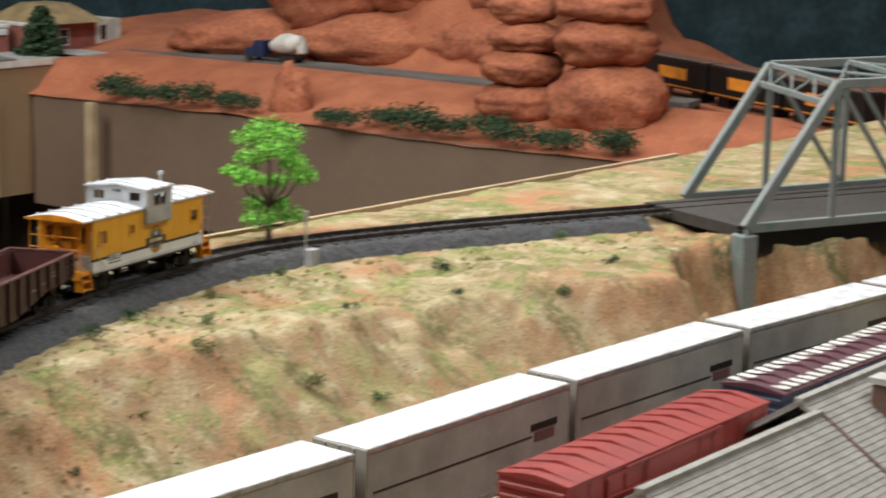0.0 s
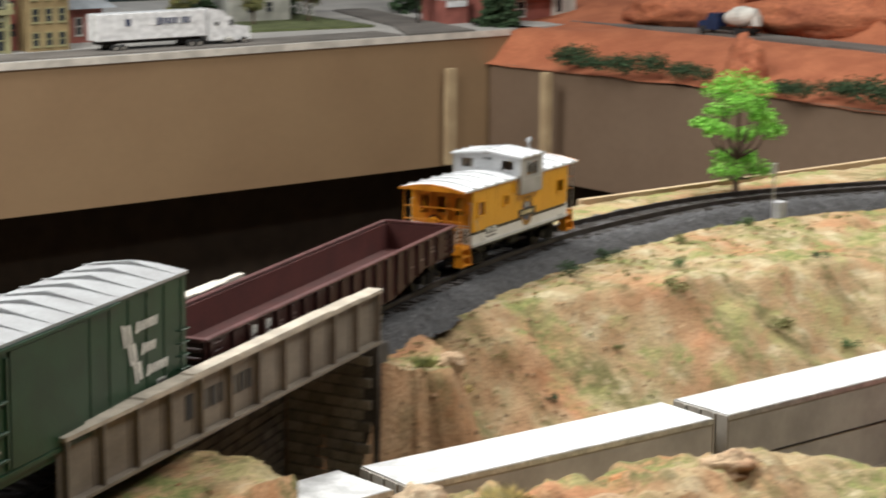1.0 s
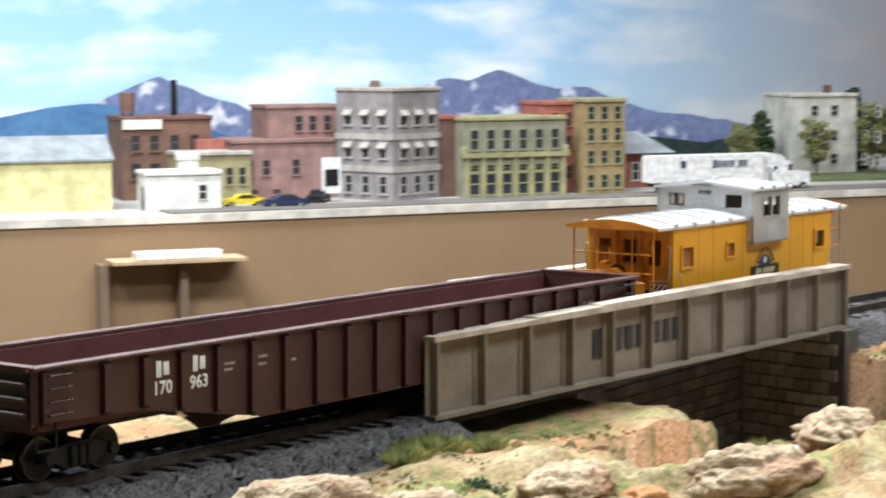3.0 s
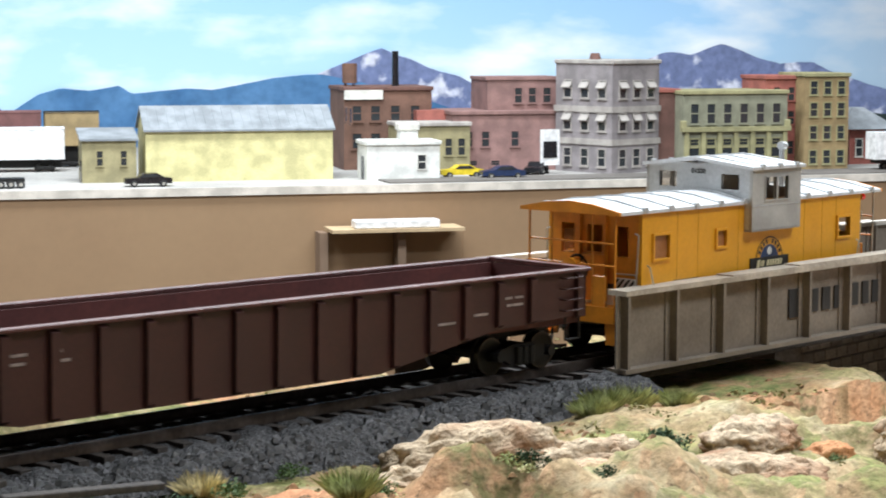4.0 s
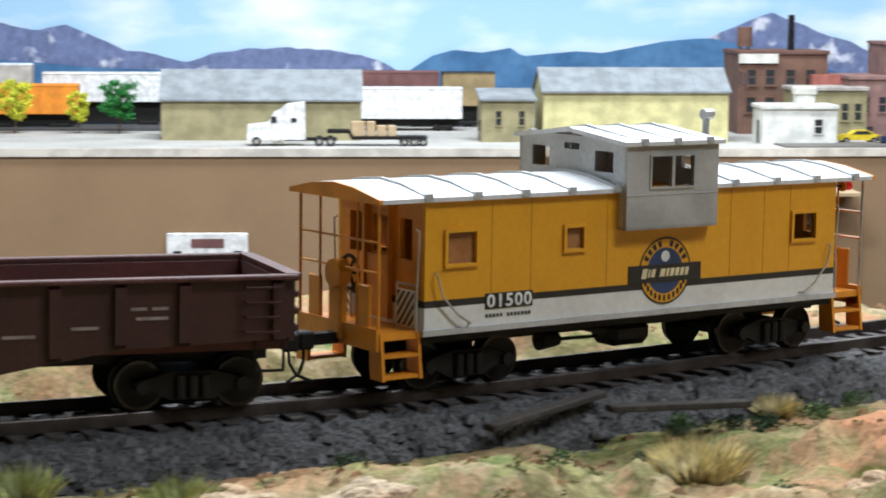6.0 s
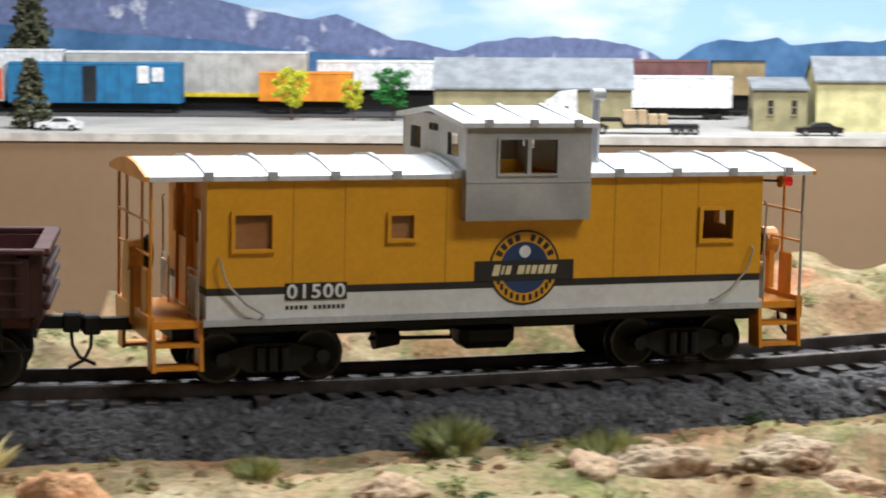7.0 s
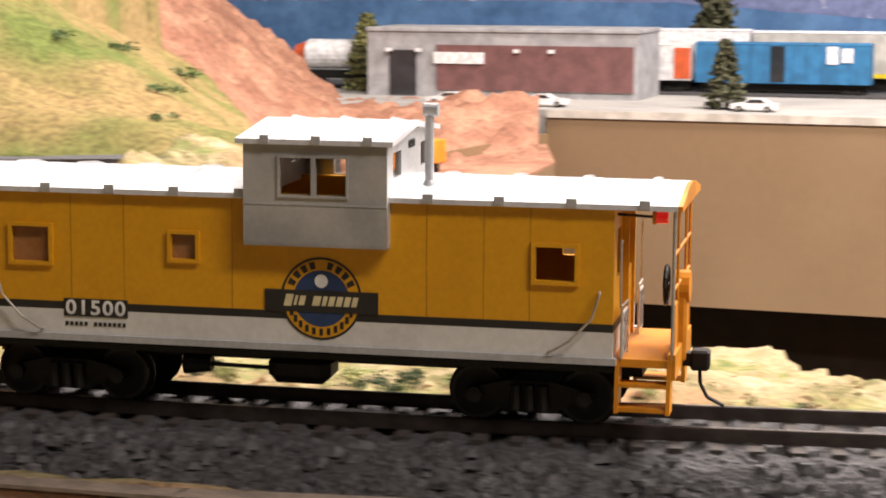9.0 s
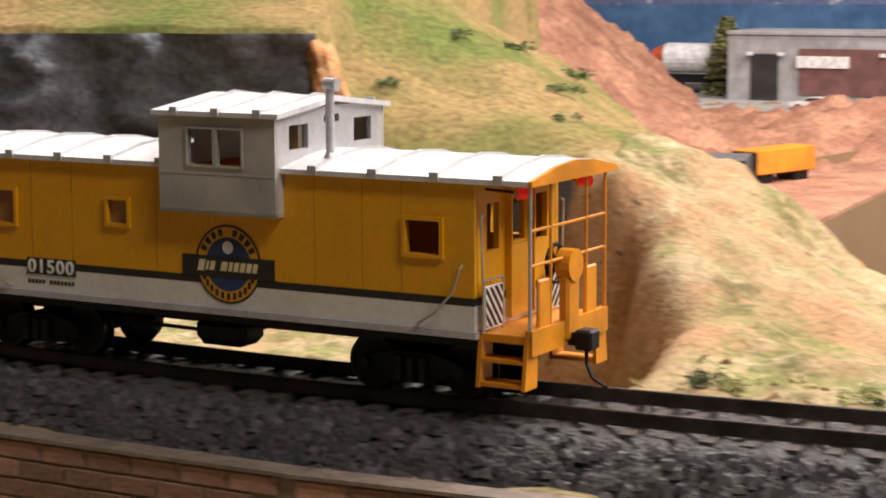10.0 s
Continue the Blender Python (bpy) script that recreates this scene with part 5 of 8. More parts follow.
M.update(brown_brick=paint("brown_brick", (0.16, 0.085, 0.058), bump=0.3), cream=paint("cream_stucco", (0.60, 0.55, 0.27)), pink_brick=paint("pink_brick", (0.26, 0.15, 0.135), bump=0.3), grey_stone=paint("grey_stone", (0.27, 0.245, 0.25)),
         band=paint("pale_band", (0.40, 0.37, 0.34)), dark_brick=paint("dark_brick", (0.14, 0.07, 0.055)), olive=paint("olive_trim", (0.31, 0.29, 0.15)), green_roof=paint("shingle_green", (0.24, 0.24, 0.17)), red_brick=paint("red_brick", (0.33, 0.11, 0.085), bump=0.3),
         tan_brick=paint("tan_brick", (0.30, 0.22, 0.105), bump=0.3), white_wall=paint("white_stucco", (0.74, 0.74, 0.70)), pale_stone=paint("pale_stone", (0.50, 0.49, 0.44)), khaki=paint("khaki_siding", (0.30, 0.265, 0.14)), metal_roof=paint("grey_metal_roof", (0.24, 0.26, 0.28)),
         steel_wall=paint("steel_siding", (0.36, 0.36, 0.37)), maroon=paint("maroon_siding", (0.17, 0.075, 0.07)), dark_win=glassy("dark_window", (0.03, 0.035, 0.04)), trim_white=paint("white_trim", (0.70, 0.68, 0.62)), tyre=paint("tyre_rubber", (0.02, 0.02, 0.02)),
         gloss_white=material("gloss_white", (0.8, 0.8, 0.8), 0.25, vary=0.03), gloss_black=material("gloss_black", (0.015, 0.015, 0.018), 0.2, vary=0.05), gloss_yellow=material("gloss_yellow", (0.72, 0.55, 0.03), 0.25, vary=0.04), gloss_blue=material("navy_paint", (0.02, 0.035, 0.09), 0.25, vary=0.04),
         orange_car=paint("orange_paint", (0.76, 0.26, 0.015)), wagon_blue_paint=paint("wagon_blue", (0.02, 0.16, 0.34)), vermilion=paint("vermilion_paint", (0.66, 0.11, 0.03)), rack=paint("rack_grey", (0.47, 0.46, 0.43)))


def windows(b, mat, xs, zs, w, h, y=0.0, side=None, sill=True, awning=False):
    """Framed windows on the front, or on the side wall at x = side."""
    for z in zs:
        for x in xs:
            if side is None:
                at = pose(x, y, z)
            else:
                at = pose(side, x, z, 0, 0, -90)
            f = part("window", bx(-w / 2, w / 2, -0.0006, 0.0012, 0, h), M["dark_win"], b, at=at)
            bm = bmesh.new()
            t = w * 0.13
            for a in ((-w / 2 - t, -w / 2, -t, h + t), (w / 2, w / 2 + t, -t, h + t), (-w / 2, w / 2, h, h + t), (-w / 2, w / 2, -t, 0)):
                box(bm, a[0], a[1], -0.0013, 0.0005, a[2], a[3])
            box(bm, -w / 2, w / 2, -0.0010, 0.0004, h * 0.48, h * 0.54)
            part("frame", bm, mat, f)
            if sill:
                part("sill", bx(-w * 0.75, w * 0.75, -0.0024, 0.0006, -t * 2, -t), mat, f)
            if awning:
                part("awning", across(bmesh.new(), ((0, h), (-0.006, h * 0.62), (-0.006, h * 0.57), (0, h * 0.94)), -w * 0.68, w * 0.68), M["band"], f)


def block(name, label, seg, u0, u1, o, depth, top, wall, cornice=None, turn=0.0, z0=ZT, group="town buildings"):
    b = thing(name, label, "building", spot(seg, u0, o, z0, turn), group)
    L = u1 - u0
    part("wall", bx(0, L, 0, depth, 0, top - z0), wall, b)
    if cornice:
        part("cornice", bx(-0.002, L + 0.002, -0.003, depth + 0.002, top - z0 - 0.004, top - z0 + 0.0015, bevel=0.0008), cornice, b)
    return b, L, top - z0


def gable(name, label, seg, u0, u1, o, depth, eave, ridge_z, wall, roof, turn=0.0, z0=ZT):
    """A long hall with its ridge along the street."""
    b = thing(name, label, "building", spot(seg, u0, o, z0, turn), "town buildings")
    L = u1 - u0
    part("wall", across(bmesh.new(), ((0, 0), (depth, 0), (depth, eave - z0), (depth / 2, ridge_z - z0 - 0.001), (0, eave - z0)), 0, L), wall, b)
    for s in (0, 1):
        y0, y1 = (-0.004, depth / 2) if s == 0 else (depth + 0.004, depth / 2)
        r = part("roof", across(bmesh.new(), ((y0, eave - z0 - 0.0015), (y1, ridge_z - z0), (y1, ridge_z - z0 + 0.002), (y0, eave - z0 + 0.0008)), -0.003, L + 0.003), roof, b)
        for k in range(int(L / 0.012)):
            x = (k + 0.5) * 0.012
            part("seam", across(bmesh.new(), ((y0, eave - z0 + 0.0006), (y1, ridge_z - z0 + 0.0018), (y1, ridge_z - z0 + 0.0026), (y0, eave - z0 + 0.0014)), x - 0.0004, x + 0.0004), roof, r)
    return b, L


# yellow hall, its shed, the khaki hall
b, L = gable("warehouse", "cream stucco warehouse with a grey metal roof", "A", -0.296, -0.055, 0.12, 0.10, -0.050, -0.022, M["cream"], M["metal_roof"])
b, L, H = block("annex_shed", "small khaki shed beside the cream warehouse", "A", -0.376, -0.308, 0.12, 0.06, -0.060, M["khaki"])
part("roof", across(bmesh.new(), ((-0.004, H - 0.002), (0.064, H + 0.010), (0.064, H + 0.012), (-0.004, H + 0.0005)), -0.003, L + 0.003), M["metal_roof"], b)
windows(b, M["khaki"], (0.022, 0.052), (0.022,), 0.007, 0.018)
part("door", bx(-0.0008, 0, 0.012, 0.026, 0, 0.028), M["dark_win"], b)
b, L = gable("warehouse", "khaki steel warehouse with a pale metal roof", "A", -0.787, -0.530, 0.15, 0.11, -0.063, -0.027, M["khaki"], M["metal_roof"])
b, L, H = block("steel_shed", "grey steel engine shed with a maroon front", "A", -1.844, -1.448, 0.20, 0.12, -0.020, M["steel_wall"], M["steel_wall"])
part("front_panel", bx(0.105, L - 0.006, -0.003, 0.0, 0.010, H - 0.022), M["maroon"], b)
part("doorway", bx(0.034, 0.074, -0.002, 0.0, 0.002, H - 0.030), M["dark_win"], b)
part("sign_board", bx(0.102, 0.176, -0.006, -0.003, H - 0.048, H - 0.032), M["gloss_white"], b, "blank white sign board")
for x in (0.03, 0.075, 0.22, 0.27):
    part("wall_lamp", bx(x, x + 0.008, -0.008, -0.003, H - 0.032, H - 0.027), M["gloss_white"], b)

# brown brick works with a stack and a tank
b, L, H = block("brick_works", "brown brick factory with a rooftop tank and tall black stack", "A", -0.008, 0.116, 0.28, 0.10, -0.002, M["brown_brick"], M["dark_brick"])
windows(b, M["brown_brick"], (0.018, 0.044, 0.072, 0.1), (0.030, 0.068), 0.012, 0.020)
windows(b, M["brown_brick"], (-0.02, -0.05), (0.068,), 0.012, 0.018, side=-0.0)
part("sign_board", bx(0.0, 0.054, -0.004, 0, H - 0.016, H - 0.003), M["trim_white"], b, "faded white painted sign")
bm = cyl(bmesh.new(), (-0.0, 0.03, H + 0.006), (-0.0, 0.03, H + 0.033), 0.0105, 16)
for a in (45, 135, 225, 315):
    cyl(bm, (0.008 * math.cos(radians(a)), 0.03 + 0.008 * math.sin(radians(a)), H), (0.008 * math.cos(radians(a)), 0.03 + 0.008 * math.sin(radians(a)), H + 0.006), 0.001, 6)
part("roof_tank", bm, M["brown_brick"], b, "wooden roof tank on legs", pose(0.014, 0, 0))
part("chimney", cyl(bmesh.new(), (0.079, 0.03, H), (0.079, 0.03, H + 0.050), 0.0052, 14, 0.0045), M["gloss_black"], b, "tall black smoke stack")
# white house
b, L, H = block("white_house", "small white stucco house with a flat parapet roof", "A", -0.018, 0.078, 0.08, 0.06, -0.066, M["white_wall"], M["white_wall"])
windows(b, M["trim_white"], (0.072,), (0.014,), 0.010, 0.018, sill=False)
part("door", bx(-0.001, 0, 0.02, 0.034, 0, 0.03), M["dark_win"], b)
part("chimney_block", bx(0.048, 0.072, 0.02, 0.04, H, H + 0.013, bevel=0.001), M["white_wall"], b)
part("chimney_cap", bx(0.046, 0.074, 0.018, 0.042, H + 0.013, H + 0.024, bevel=0.002), M["trim_white"], b)
b, L, H = block("store", "low khaki store behind the white house", "A", 0.05, 0.150, 0.2, 0.06, -0.048, M["khaki"], M["band"])
windows(b, M["khaki"], (0.070, 0.088), (0.024,), 0.009, 0.022)
# pink brick block in two heights
b, L, H = block("brick_store", "long pink brick store with arched windows", "A", 0.131, 0.292, 0.22, 0.10, -0.034, M["pink_brick"], M["pink_brick"])
windows(b, M["pink_brick"], (0.022, 0.046, 0.088), (0.034,), 0.010, 0.020)
windows(b, M["pink_brick"], (0.028, 0.060), (0.008,), 0.012, 0.006)
part("upper_wall", bx(0.052, L, 0.012, 0.1, H, H + 0.046), M["pink_brick"], b)
part("upper_cornice", bx(0.050, L + 0.002, 0.010, 0.1, H + 0.043, H + 0.047), M["pink_brick"], b)
windows(b, M["pink_brick"], (0.096, 0.116, 0.137), (H + 0.012,), 0.010, 0.020, y=0.012)
b, L, H = block("red_shed", "low red shed roof behind the brick store", "A", 0.09, 0.135, 0.26, 0.06, -0.033, M["red_brick"])
# grey three-storey corner block turned to the street corner
b, L, H = block("corner_hotel", "grey stone three-storey corner hotel with pale awnings", "B", 0.331, 0.425, 0.105, 0.105, 0.036, M["grey_stone"], M["band"], turn=26)
for z in (0.038, 0.082):
    part("belt_course", bx(-0.002, L + 0.002, -0.002, 0.107, z, z + 0.008), M["band"], b)
for z, aw in ((0.058, True), (0.102, True), (0.010, False)):
    windows(b, M["band"], (0.020, 0.048, 0.076), (z,), 0.012, 0.022, awning=aw)
    windows(b, M["band"], (0.018, 0.050, 0.082), (z,), 0.012, 0.022, side=0.0, awning=aw)
part("roof_tank", cyl(bmesh.new(), (0.03, 0.06, H), (0.03, 0.06, H + 0.010), 0.009, 14, 0.006), M["dark_brick"], b)
b, L, H = block("dark_store", "narrow dark brick building with a tin roof", "B", 0.408, 0.446, 0.15, 0.08, -0.004, M["dark_brick"], M["red_brick"])
# green and olive arcade
b, L, H = block("arcade_store", "two-storey shop with a shingled front over an olive arcade", "B", 0.441, 0.596, 0.12, 0.09, -0.006, M["green_roof"], M["olive"])
part("belt_course", bx(-0.004, L + 0.004, -0.006, 0, H * 0.50, H * 0.56), M["olive"], b)
for k in range(7):
    x = 0.004 + k * (L - 0.008) / 6
    part("pilaster", bx(x - 0.003, x + 0.003, -0.004, 0, 0, H * 0.5), M["olive"], b)
windows(b, M["olive"], [0.016 + k * 0.0245 for k in range(6)], (0.004,), 0.014, 0.028, sill=False)
windows(b, M["olive"], [0.016 + k * 0.0245 for k in range(6)], (0.036,), 0.012, 0.008, sill=False)
windows(b, M["green_roof"], [0.016 + k * 0.0245 for k in range(6)], (0.066,), 0.011, 0.026)
for x in (0, L):
    part("finial", bx(x - 0.004, x + 0.004, -0.004, 0.004, H * 0.5, H * 0.64, bevel=0.001), M["olive"], b)
b, L, H = block("brick_row", "red brick row building between shops", "B", 0.578, 0.632, 0.15, 0.08, 0.013, M["red_brick"], M["red_brick"])
windows(b, M["red_brick"], (0.016, 0.038), (0.02, 0.062, 0.095), 0.009, 0.018)
b, L, H = block("tan_row", "tall tan brick building with ranks of windows", "B", 0.623, 0.690, 0.12, 0.08, 0.017, M["tan_brick"], M["olive"])
windows(b, M["olive"], (0.013, 0.034, 0.055), (0.008, 0.042, 0.074, 0.104), 0.010, 0.018)
b = thing("depot", "brick depot with a wide hipped grey roof", "building", spot("B", 0.735, 0.2), "town buildings")
part("wall", bx(0, 0.055, 0, 0.06, 0, 0.05), M["red_brick"], b)
bm = bmesh.new()
bmesh.ops.create_cone(bm, cap_ends=True, segments=4, radius1=0.068, radius2=0.012, depth=0.03, matrix=pose(0.024, 0.03, 0.066, 0, 0, 45))
part("roof", bm, M["metal_roof"], b, "hipped roof with deep eaves")
windows(b, M["trim_white"], (0.015, 0.04), (0.012,), 0.010, 0.024)
# pale apartment block
b, L, H = block("apartments", "pale stone three-storey apartment block", "B", 1.10, 1.215, 0.33, 0.10, 0.014, M["pale_stone"], M["pale_stone"], turn=-6)
windows(b, M["pale_stone"], (0.04, 0.075), (0.095, 0.055, 0.018), 0.012, 0.016, sill=False)
windows(b, M["pale_stone"], (-0.03, -0.07), (0.095, 0.055, 0.018), 0.012, 0.016, side=L, sill=False)
part("chimney", bx(0.08, 0.09, 0.04, 0.05, H, H + 0.014), M["dark_brick"], b)
# roadside cafe and red shops at the corner
b, L, H = block("cafe", "red and cream roadside cafe with a hipped tan roof", "B", 1.47, 1.62, 0.12, 0.08, -0.07, M["red_brick"], M["trim_white"])
bm = bmesh.new()
bmesh.ops.create_cone(bm, cap_ends=True, segments=4, radius1=0.10, radius2=0.04, depth=0.030, matrix=pose(0.075, 0.04, H + 0.015, 0, 0, 45))
part("roof", bm, M["tan_brick"], b)
windows(b, M["trim_white"], (0.02, 0.05, 0.08), (0.008,), 0.018, 0.024, sill=False)
part("wing", bx(L, L + 0.055, -0.002, 0.06, 0, 0.046), M["pale_stone"], b)
part("wing_window", bx(L + 0.01, L + 0.022, -0.003, -0.002, 0.012, 0.036), M["dark_win"], b)
b, L, H = block("shop", "small red-painted shop with a white sign", "B", 1.40, 1.45, 0.14, 0.06, -0.072, M["red_brick"], M["trim_white"])
part("sign_board", bx(0.004, 0.046, -0.003, 0, 0.028, 0.038), M["gloss_white"], b)
b = thing("road_sign", "red and white roadside sign on a post", "sign", spot("B", 1.36, 0.16))
part("post", cyl(bmesh.new(), (0, 0, 0), (0, 0, 0.045), 0.002, 8), M["steel"], b)
part("panel", bx(-0.035, 0.035, -0.002, 0.002, 0.045, 0.078, bevel=0.001), M["gloss_white"], b)
part("emblem", bx(-0.012, 0.022, -0.003, -0.002, 0.050, 0.062), M["vermilion"], b)
b = thing("billboard", "white roadside billboard on short posts", "billboard", spot("A", 0.232, 0.14, ZT, 8))
part("panel", bx(0, 0.028, 0, 0.002, 0.012, 0.060), M["gloss_white"], b)
part("picture", bx(0.004, 0.024, -0.0008, 0, 0.022, 0.044), M["gloss_black"], b)
part("post", bx(0.003, 0.006, 0.0022, 0.005, 0, 0.05), M["lumber"], b)


# ---- road vehicles ----
def wheel_pair(b, x, r=0.0055, w=0.028):
    for y in (0, w):
        t = part("wheel", cyl(bmesh.new(), (x, y - 0.003, r), (x, y + 0.003, r), r, 14), M["tyre"], b)
        part("hub", cyl(bmesh.new(), (x, y - 0.0034, r), (x, y - 0.003, r), r * 0.5, 10), M["wire"], t)


def tractor(b, x0, d, paint_mat, w=0.028):
    """A bonneted tractor unit: x0 is the nose, d the way to its rear."""
    def X(v):
        return x0 + d * v

    pr = ((X(0), 0.007), (X(0.001), 0.026), (X(0.026), 0.029), (X(0.034), 0.042), (X(0.040), 0.044), (X(0.040), 0.007))
    part("bonnet_cab", prism(bmesh.new(), pr, 0, w), paint_mat, b, "bonneted cab")
    pr = ((X(0.040), 0.008), (X(0.040), 0.044), (X(0.050), 0.052), (X(0.072), 0.055), (X(0.073), 0.008))
    part("sleeper", prism(bmesh.new(), pr, 0, w), paint_mat, b, "tall sleeper box")
    part("side_window", bx(*sorted((X(0.030), X(0.037))), -0.0006, 0.0, 0.029, 0.037), M["dark_win"], b)
    part("side_window", bx(*sorted((X(0.055), X(0.062))), -0.0006, 0.0, 0.030, 0.035), M["dark_win"], b)
    part("tank", cyl(bmesh.new(), (X(0.032), 0.0, 0.008), (X(0.046), 0.0, 0.008), 0.004, 12), M["wire"], b)
    part("chassis", bx(*sorted((X(0.006), X(0.112))), 0.008, 0.020, 0.006, 0.010), M["black"], b)
    for v in (0.012, 0.090, 0.104):
        wheel_pair(b, X(v), 0.0058, w)


b = thing("semi_truck", "white articulated lorry with a long box trailer", "lorry", spot("B", 0.695, 0.05))
part("trailer_box", bx(0, 0.182, 0, 0.029, 0.016, 0.054, bevel=0.0006), M["gloss_white"], b, "white trailer with dark blue lettering")
part("trailer_frame", bx(0.005, 0.178, 0.006, 0.023, 0.011, 0.016), M["black"], b)
wheel_pair(b, 0.028, 0.0055)
wheel_pair(b, 0.040, 0.0055)
t = part("logo", bx(0.086, 0.160, -0.0006, 0.0, 0.036, 0.046), M["gloss_white"], b)
bars(t, "trailer_mark", (0.7, 0.6, 0.6, 0.4, 0.6, 0, 0.7, 0.6), 0.009, 0.125, -0.0004, 0.041, M["gloss_blue"], depth=0.0004)
part("mark", bx(0.046, 0.054, -0.0008, 0.0, 0.036, 0.046), M["gloss_blue"], b)
tractor(b, 0.258, -1, M["gloss_white"])
b = thing("semi_truck", "white tractor with a lowbed trailer carrying crates", "lorry", spot("A", -0.675, 0.05))
tractor(b, 0.0, 1, M["gloss_white"])
part("lowbed", prism(bmesh.new(), ((0.100, 0.016), (0.126, 0.016), (0.130, 0.008), (0.225, 0.008), (0.225, 0.012), (0.133, 0.012), (0.128, 0.020), (0.100, 0.020)), 0, 0.029), M["black"], b, "black lowbed trailer")
for x0, x1, h in ((0.130, 0.147, 0.018), (0.149, 0.160, 0.018), (0.162, 0.174, 0.013), (0.176, 0.186, 0.013)):
    part("crate", bx(x0, x1, 0.004, 0.025, 0.012, 0.012 + h, bevel=0.0005), M["lumber"], b, "pale timber crate")
for x in (0.196, 0.208, 0.220):
    wheel_pair(b, x, 0.005)


def motor_car(label, mat, at, long=0.058):
    b = thing("car", label, "car", at, "parked cars")
    pr = ((0, 0.004), (0, 0.010), (0.016, 0.0115), (0.024, 0.0165), (0.040, 0.0168), (0.048, 0.012), (long, 0.0105), (long, 0.004))
    part("body", prism(bmesh.new(), pr, 0, 0.021), mat, b)
    part("side_glass", prism(bmesh.new(), ((0.0185, 0.0116), (0.0248, 0.0158), (0.0390, 0.0160), (0.0455, 0.0120)), -0.0004, 0.0), M["dark_win"], b)
    for x in (0.011, long - 0.011):
        wheel_pair(b, x, 0.0040, 0.021)


motor_car("black parked car on the street edge", M["gloss_black"], spot("A", -0.330, 0.04))
motor_car("yellow parked car beside the white house", M["gloss_yellow"], spot("A", 0.085, 0.10))
motor_car("dark blue parked car at the street corner", M["gloss_blue"], spot("A", 0.133, 0.07))
motor_car("dark parked van below the billboard", M["gloss_black"], spot("A", 0.225, 0.12, ZT, 60), 0.05)
motor_car("white parked car near the pine", M["gloss_white"], spot("A", -1.289, 0.05))
motor_car("white parked car beside the track yard", M["gloss_white"], spot("A", -1.573, 0.05), 0.066)
motor_car("pale parked car at the street edge", M["gloss_white"], spot("A", -1.70, 0.05), 0.066)


# ---- trains standing in the town yard ----
def wagon(name, label, u0, u1, o, z0, z1, mat, roof, group="yard wagons", width=0.034):
    b = thing(name, label, "wagon", spot("A", u0, o, ZT), group)
    L = u1 - u0
    part("body", bx(0, L, 0, width, z0 - ZT, z1 - ZT, bevel=0.0006), mat, b)
    part("roof", across(bmesh.new(), ((-0.0006, z1 - ZT - 0.0005), (width / 2, z1 - ZT + 0.0022), (width + 0.0006, z1 - ZT - 0.0005), (width + 0.0006, z1 - ZT - 0.001), (-0.0006, z1 - ZT - 0.001)), -0.0006, L + 0.0006), roof, b)
    part("underframe", bx(0.004, L - 0.004, 0.012, 0.022, 0.006, z0 - ZT), M["black"], b)
    for x in (0.026, L - 0.026):
        t = part("bogie", bx(x - 0.013, x + 0.013, 0.004, 0.030, 0.003, 0.0078, bevel=0.0008), M["black"], b)
        for q in (-0.009, 0.009):
            part("wheel", cyl(bmesh.new(), (x + q, 0.006, 0.0048), (x + q, 0.028, 0.0048), 0.0048, 12), M["steel"], t)
    for k in range(1, int(L / 0.02)):
        part("side_post", bx(k * 0.02 - 0.0006, k * 0.02 + 0.0006, -0.0008, 0, z0 - ZT + 0.001, z1 - ZT - 0.002), mat, b)
    return b


slab("yard_ballast", [tuple(spot("A", u, o).translation[:2]) for u, o in ((-2.1, 0.33), (-0.75, 0.33), (-0.75, 0.50), (-2.1, 0.50))], ZT, ZT + 0.003, M["ballast"], "grey ballast of the town yard", category="ballast")
g = wagon("boxcar", "blue boxcar with two white blocks standing in the yard", -1.405, -1.158, 0.36, -0.098, -0.042, M["wagon_blue_paint"], M["wagon_blue_paint"])
bars(g, "wagon_mark", (0.8, 0.8), 0.020, 0.205, -0.0010, 0.058, M["gloss_white"], depth=0.0004, label="two white blocks")
part("door_gap", bx(0.108, 0.128, -0.0012, 0, 0.020, 0.070), M["dark_win"], g)
g = wagon("boxcar", "white and vermilion boxcar beside the yard shed", -1.500, -1.412, 0.36, -0.096, -0.045, M["gloss_white"], M["trim_white"])
part("red_end", bx(0.064, 0.088, -0.0012, 0, 0.022, 0.066), M["vermilion"], g)
wagon("boxcar", "white covered wagon on the back track", -1.500, -1.340, 0.42, -0.09, -0.026, M["gloss_white"], M["gloss_white"])
g = wagon("autorack", "tall grey auto carrier with a yellow base stripe", -1.335, -0.985, 0.42, -0.092, -0.028, M["rack"], M["gloss_white"])
part("base_stripe", bx(0, 0.35, -0.0012, 0, 0.024, 0.030), M["gloss_yellow"], g)
wagon("boxcar", "bright orange boxcar with white streaks", -1.046, -0.915, 0.36, -0.094, -0.054, M["orange_car"], M["orange_car"])
wagon("boxcar", "white refrigerator wagon behind a green tree", -0.97, -0.798, 0.42, -0.08, -0.040, M["gloss_white"], M["trim_white"])
wagon("boxcar", "maroon boxcar on the back track", -0.56, -0.41, 0.42, -0.085, -0.037, M["maroon"], M["maroon"])
wagon("boxcar", "pale yellow wagon behind the annex shed", -0.405, -0.33, 0.42, -0.085, -0.038, M["tan_brick"], M["black"])
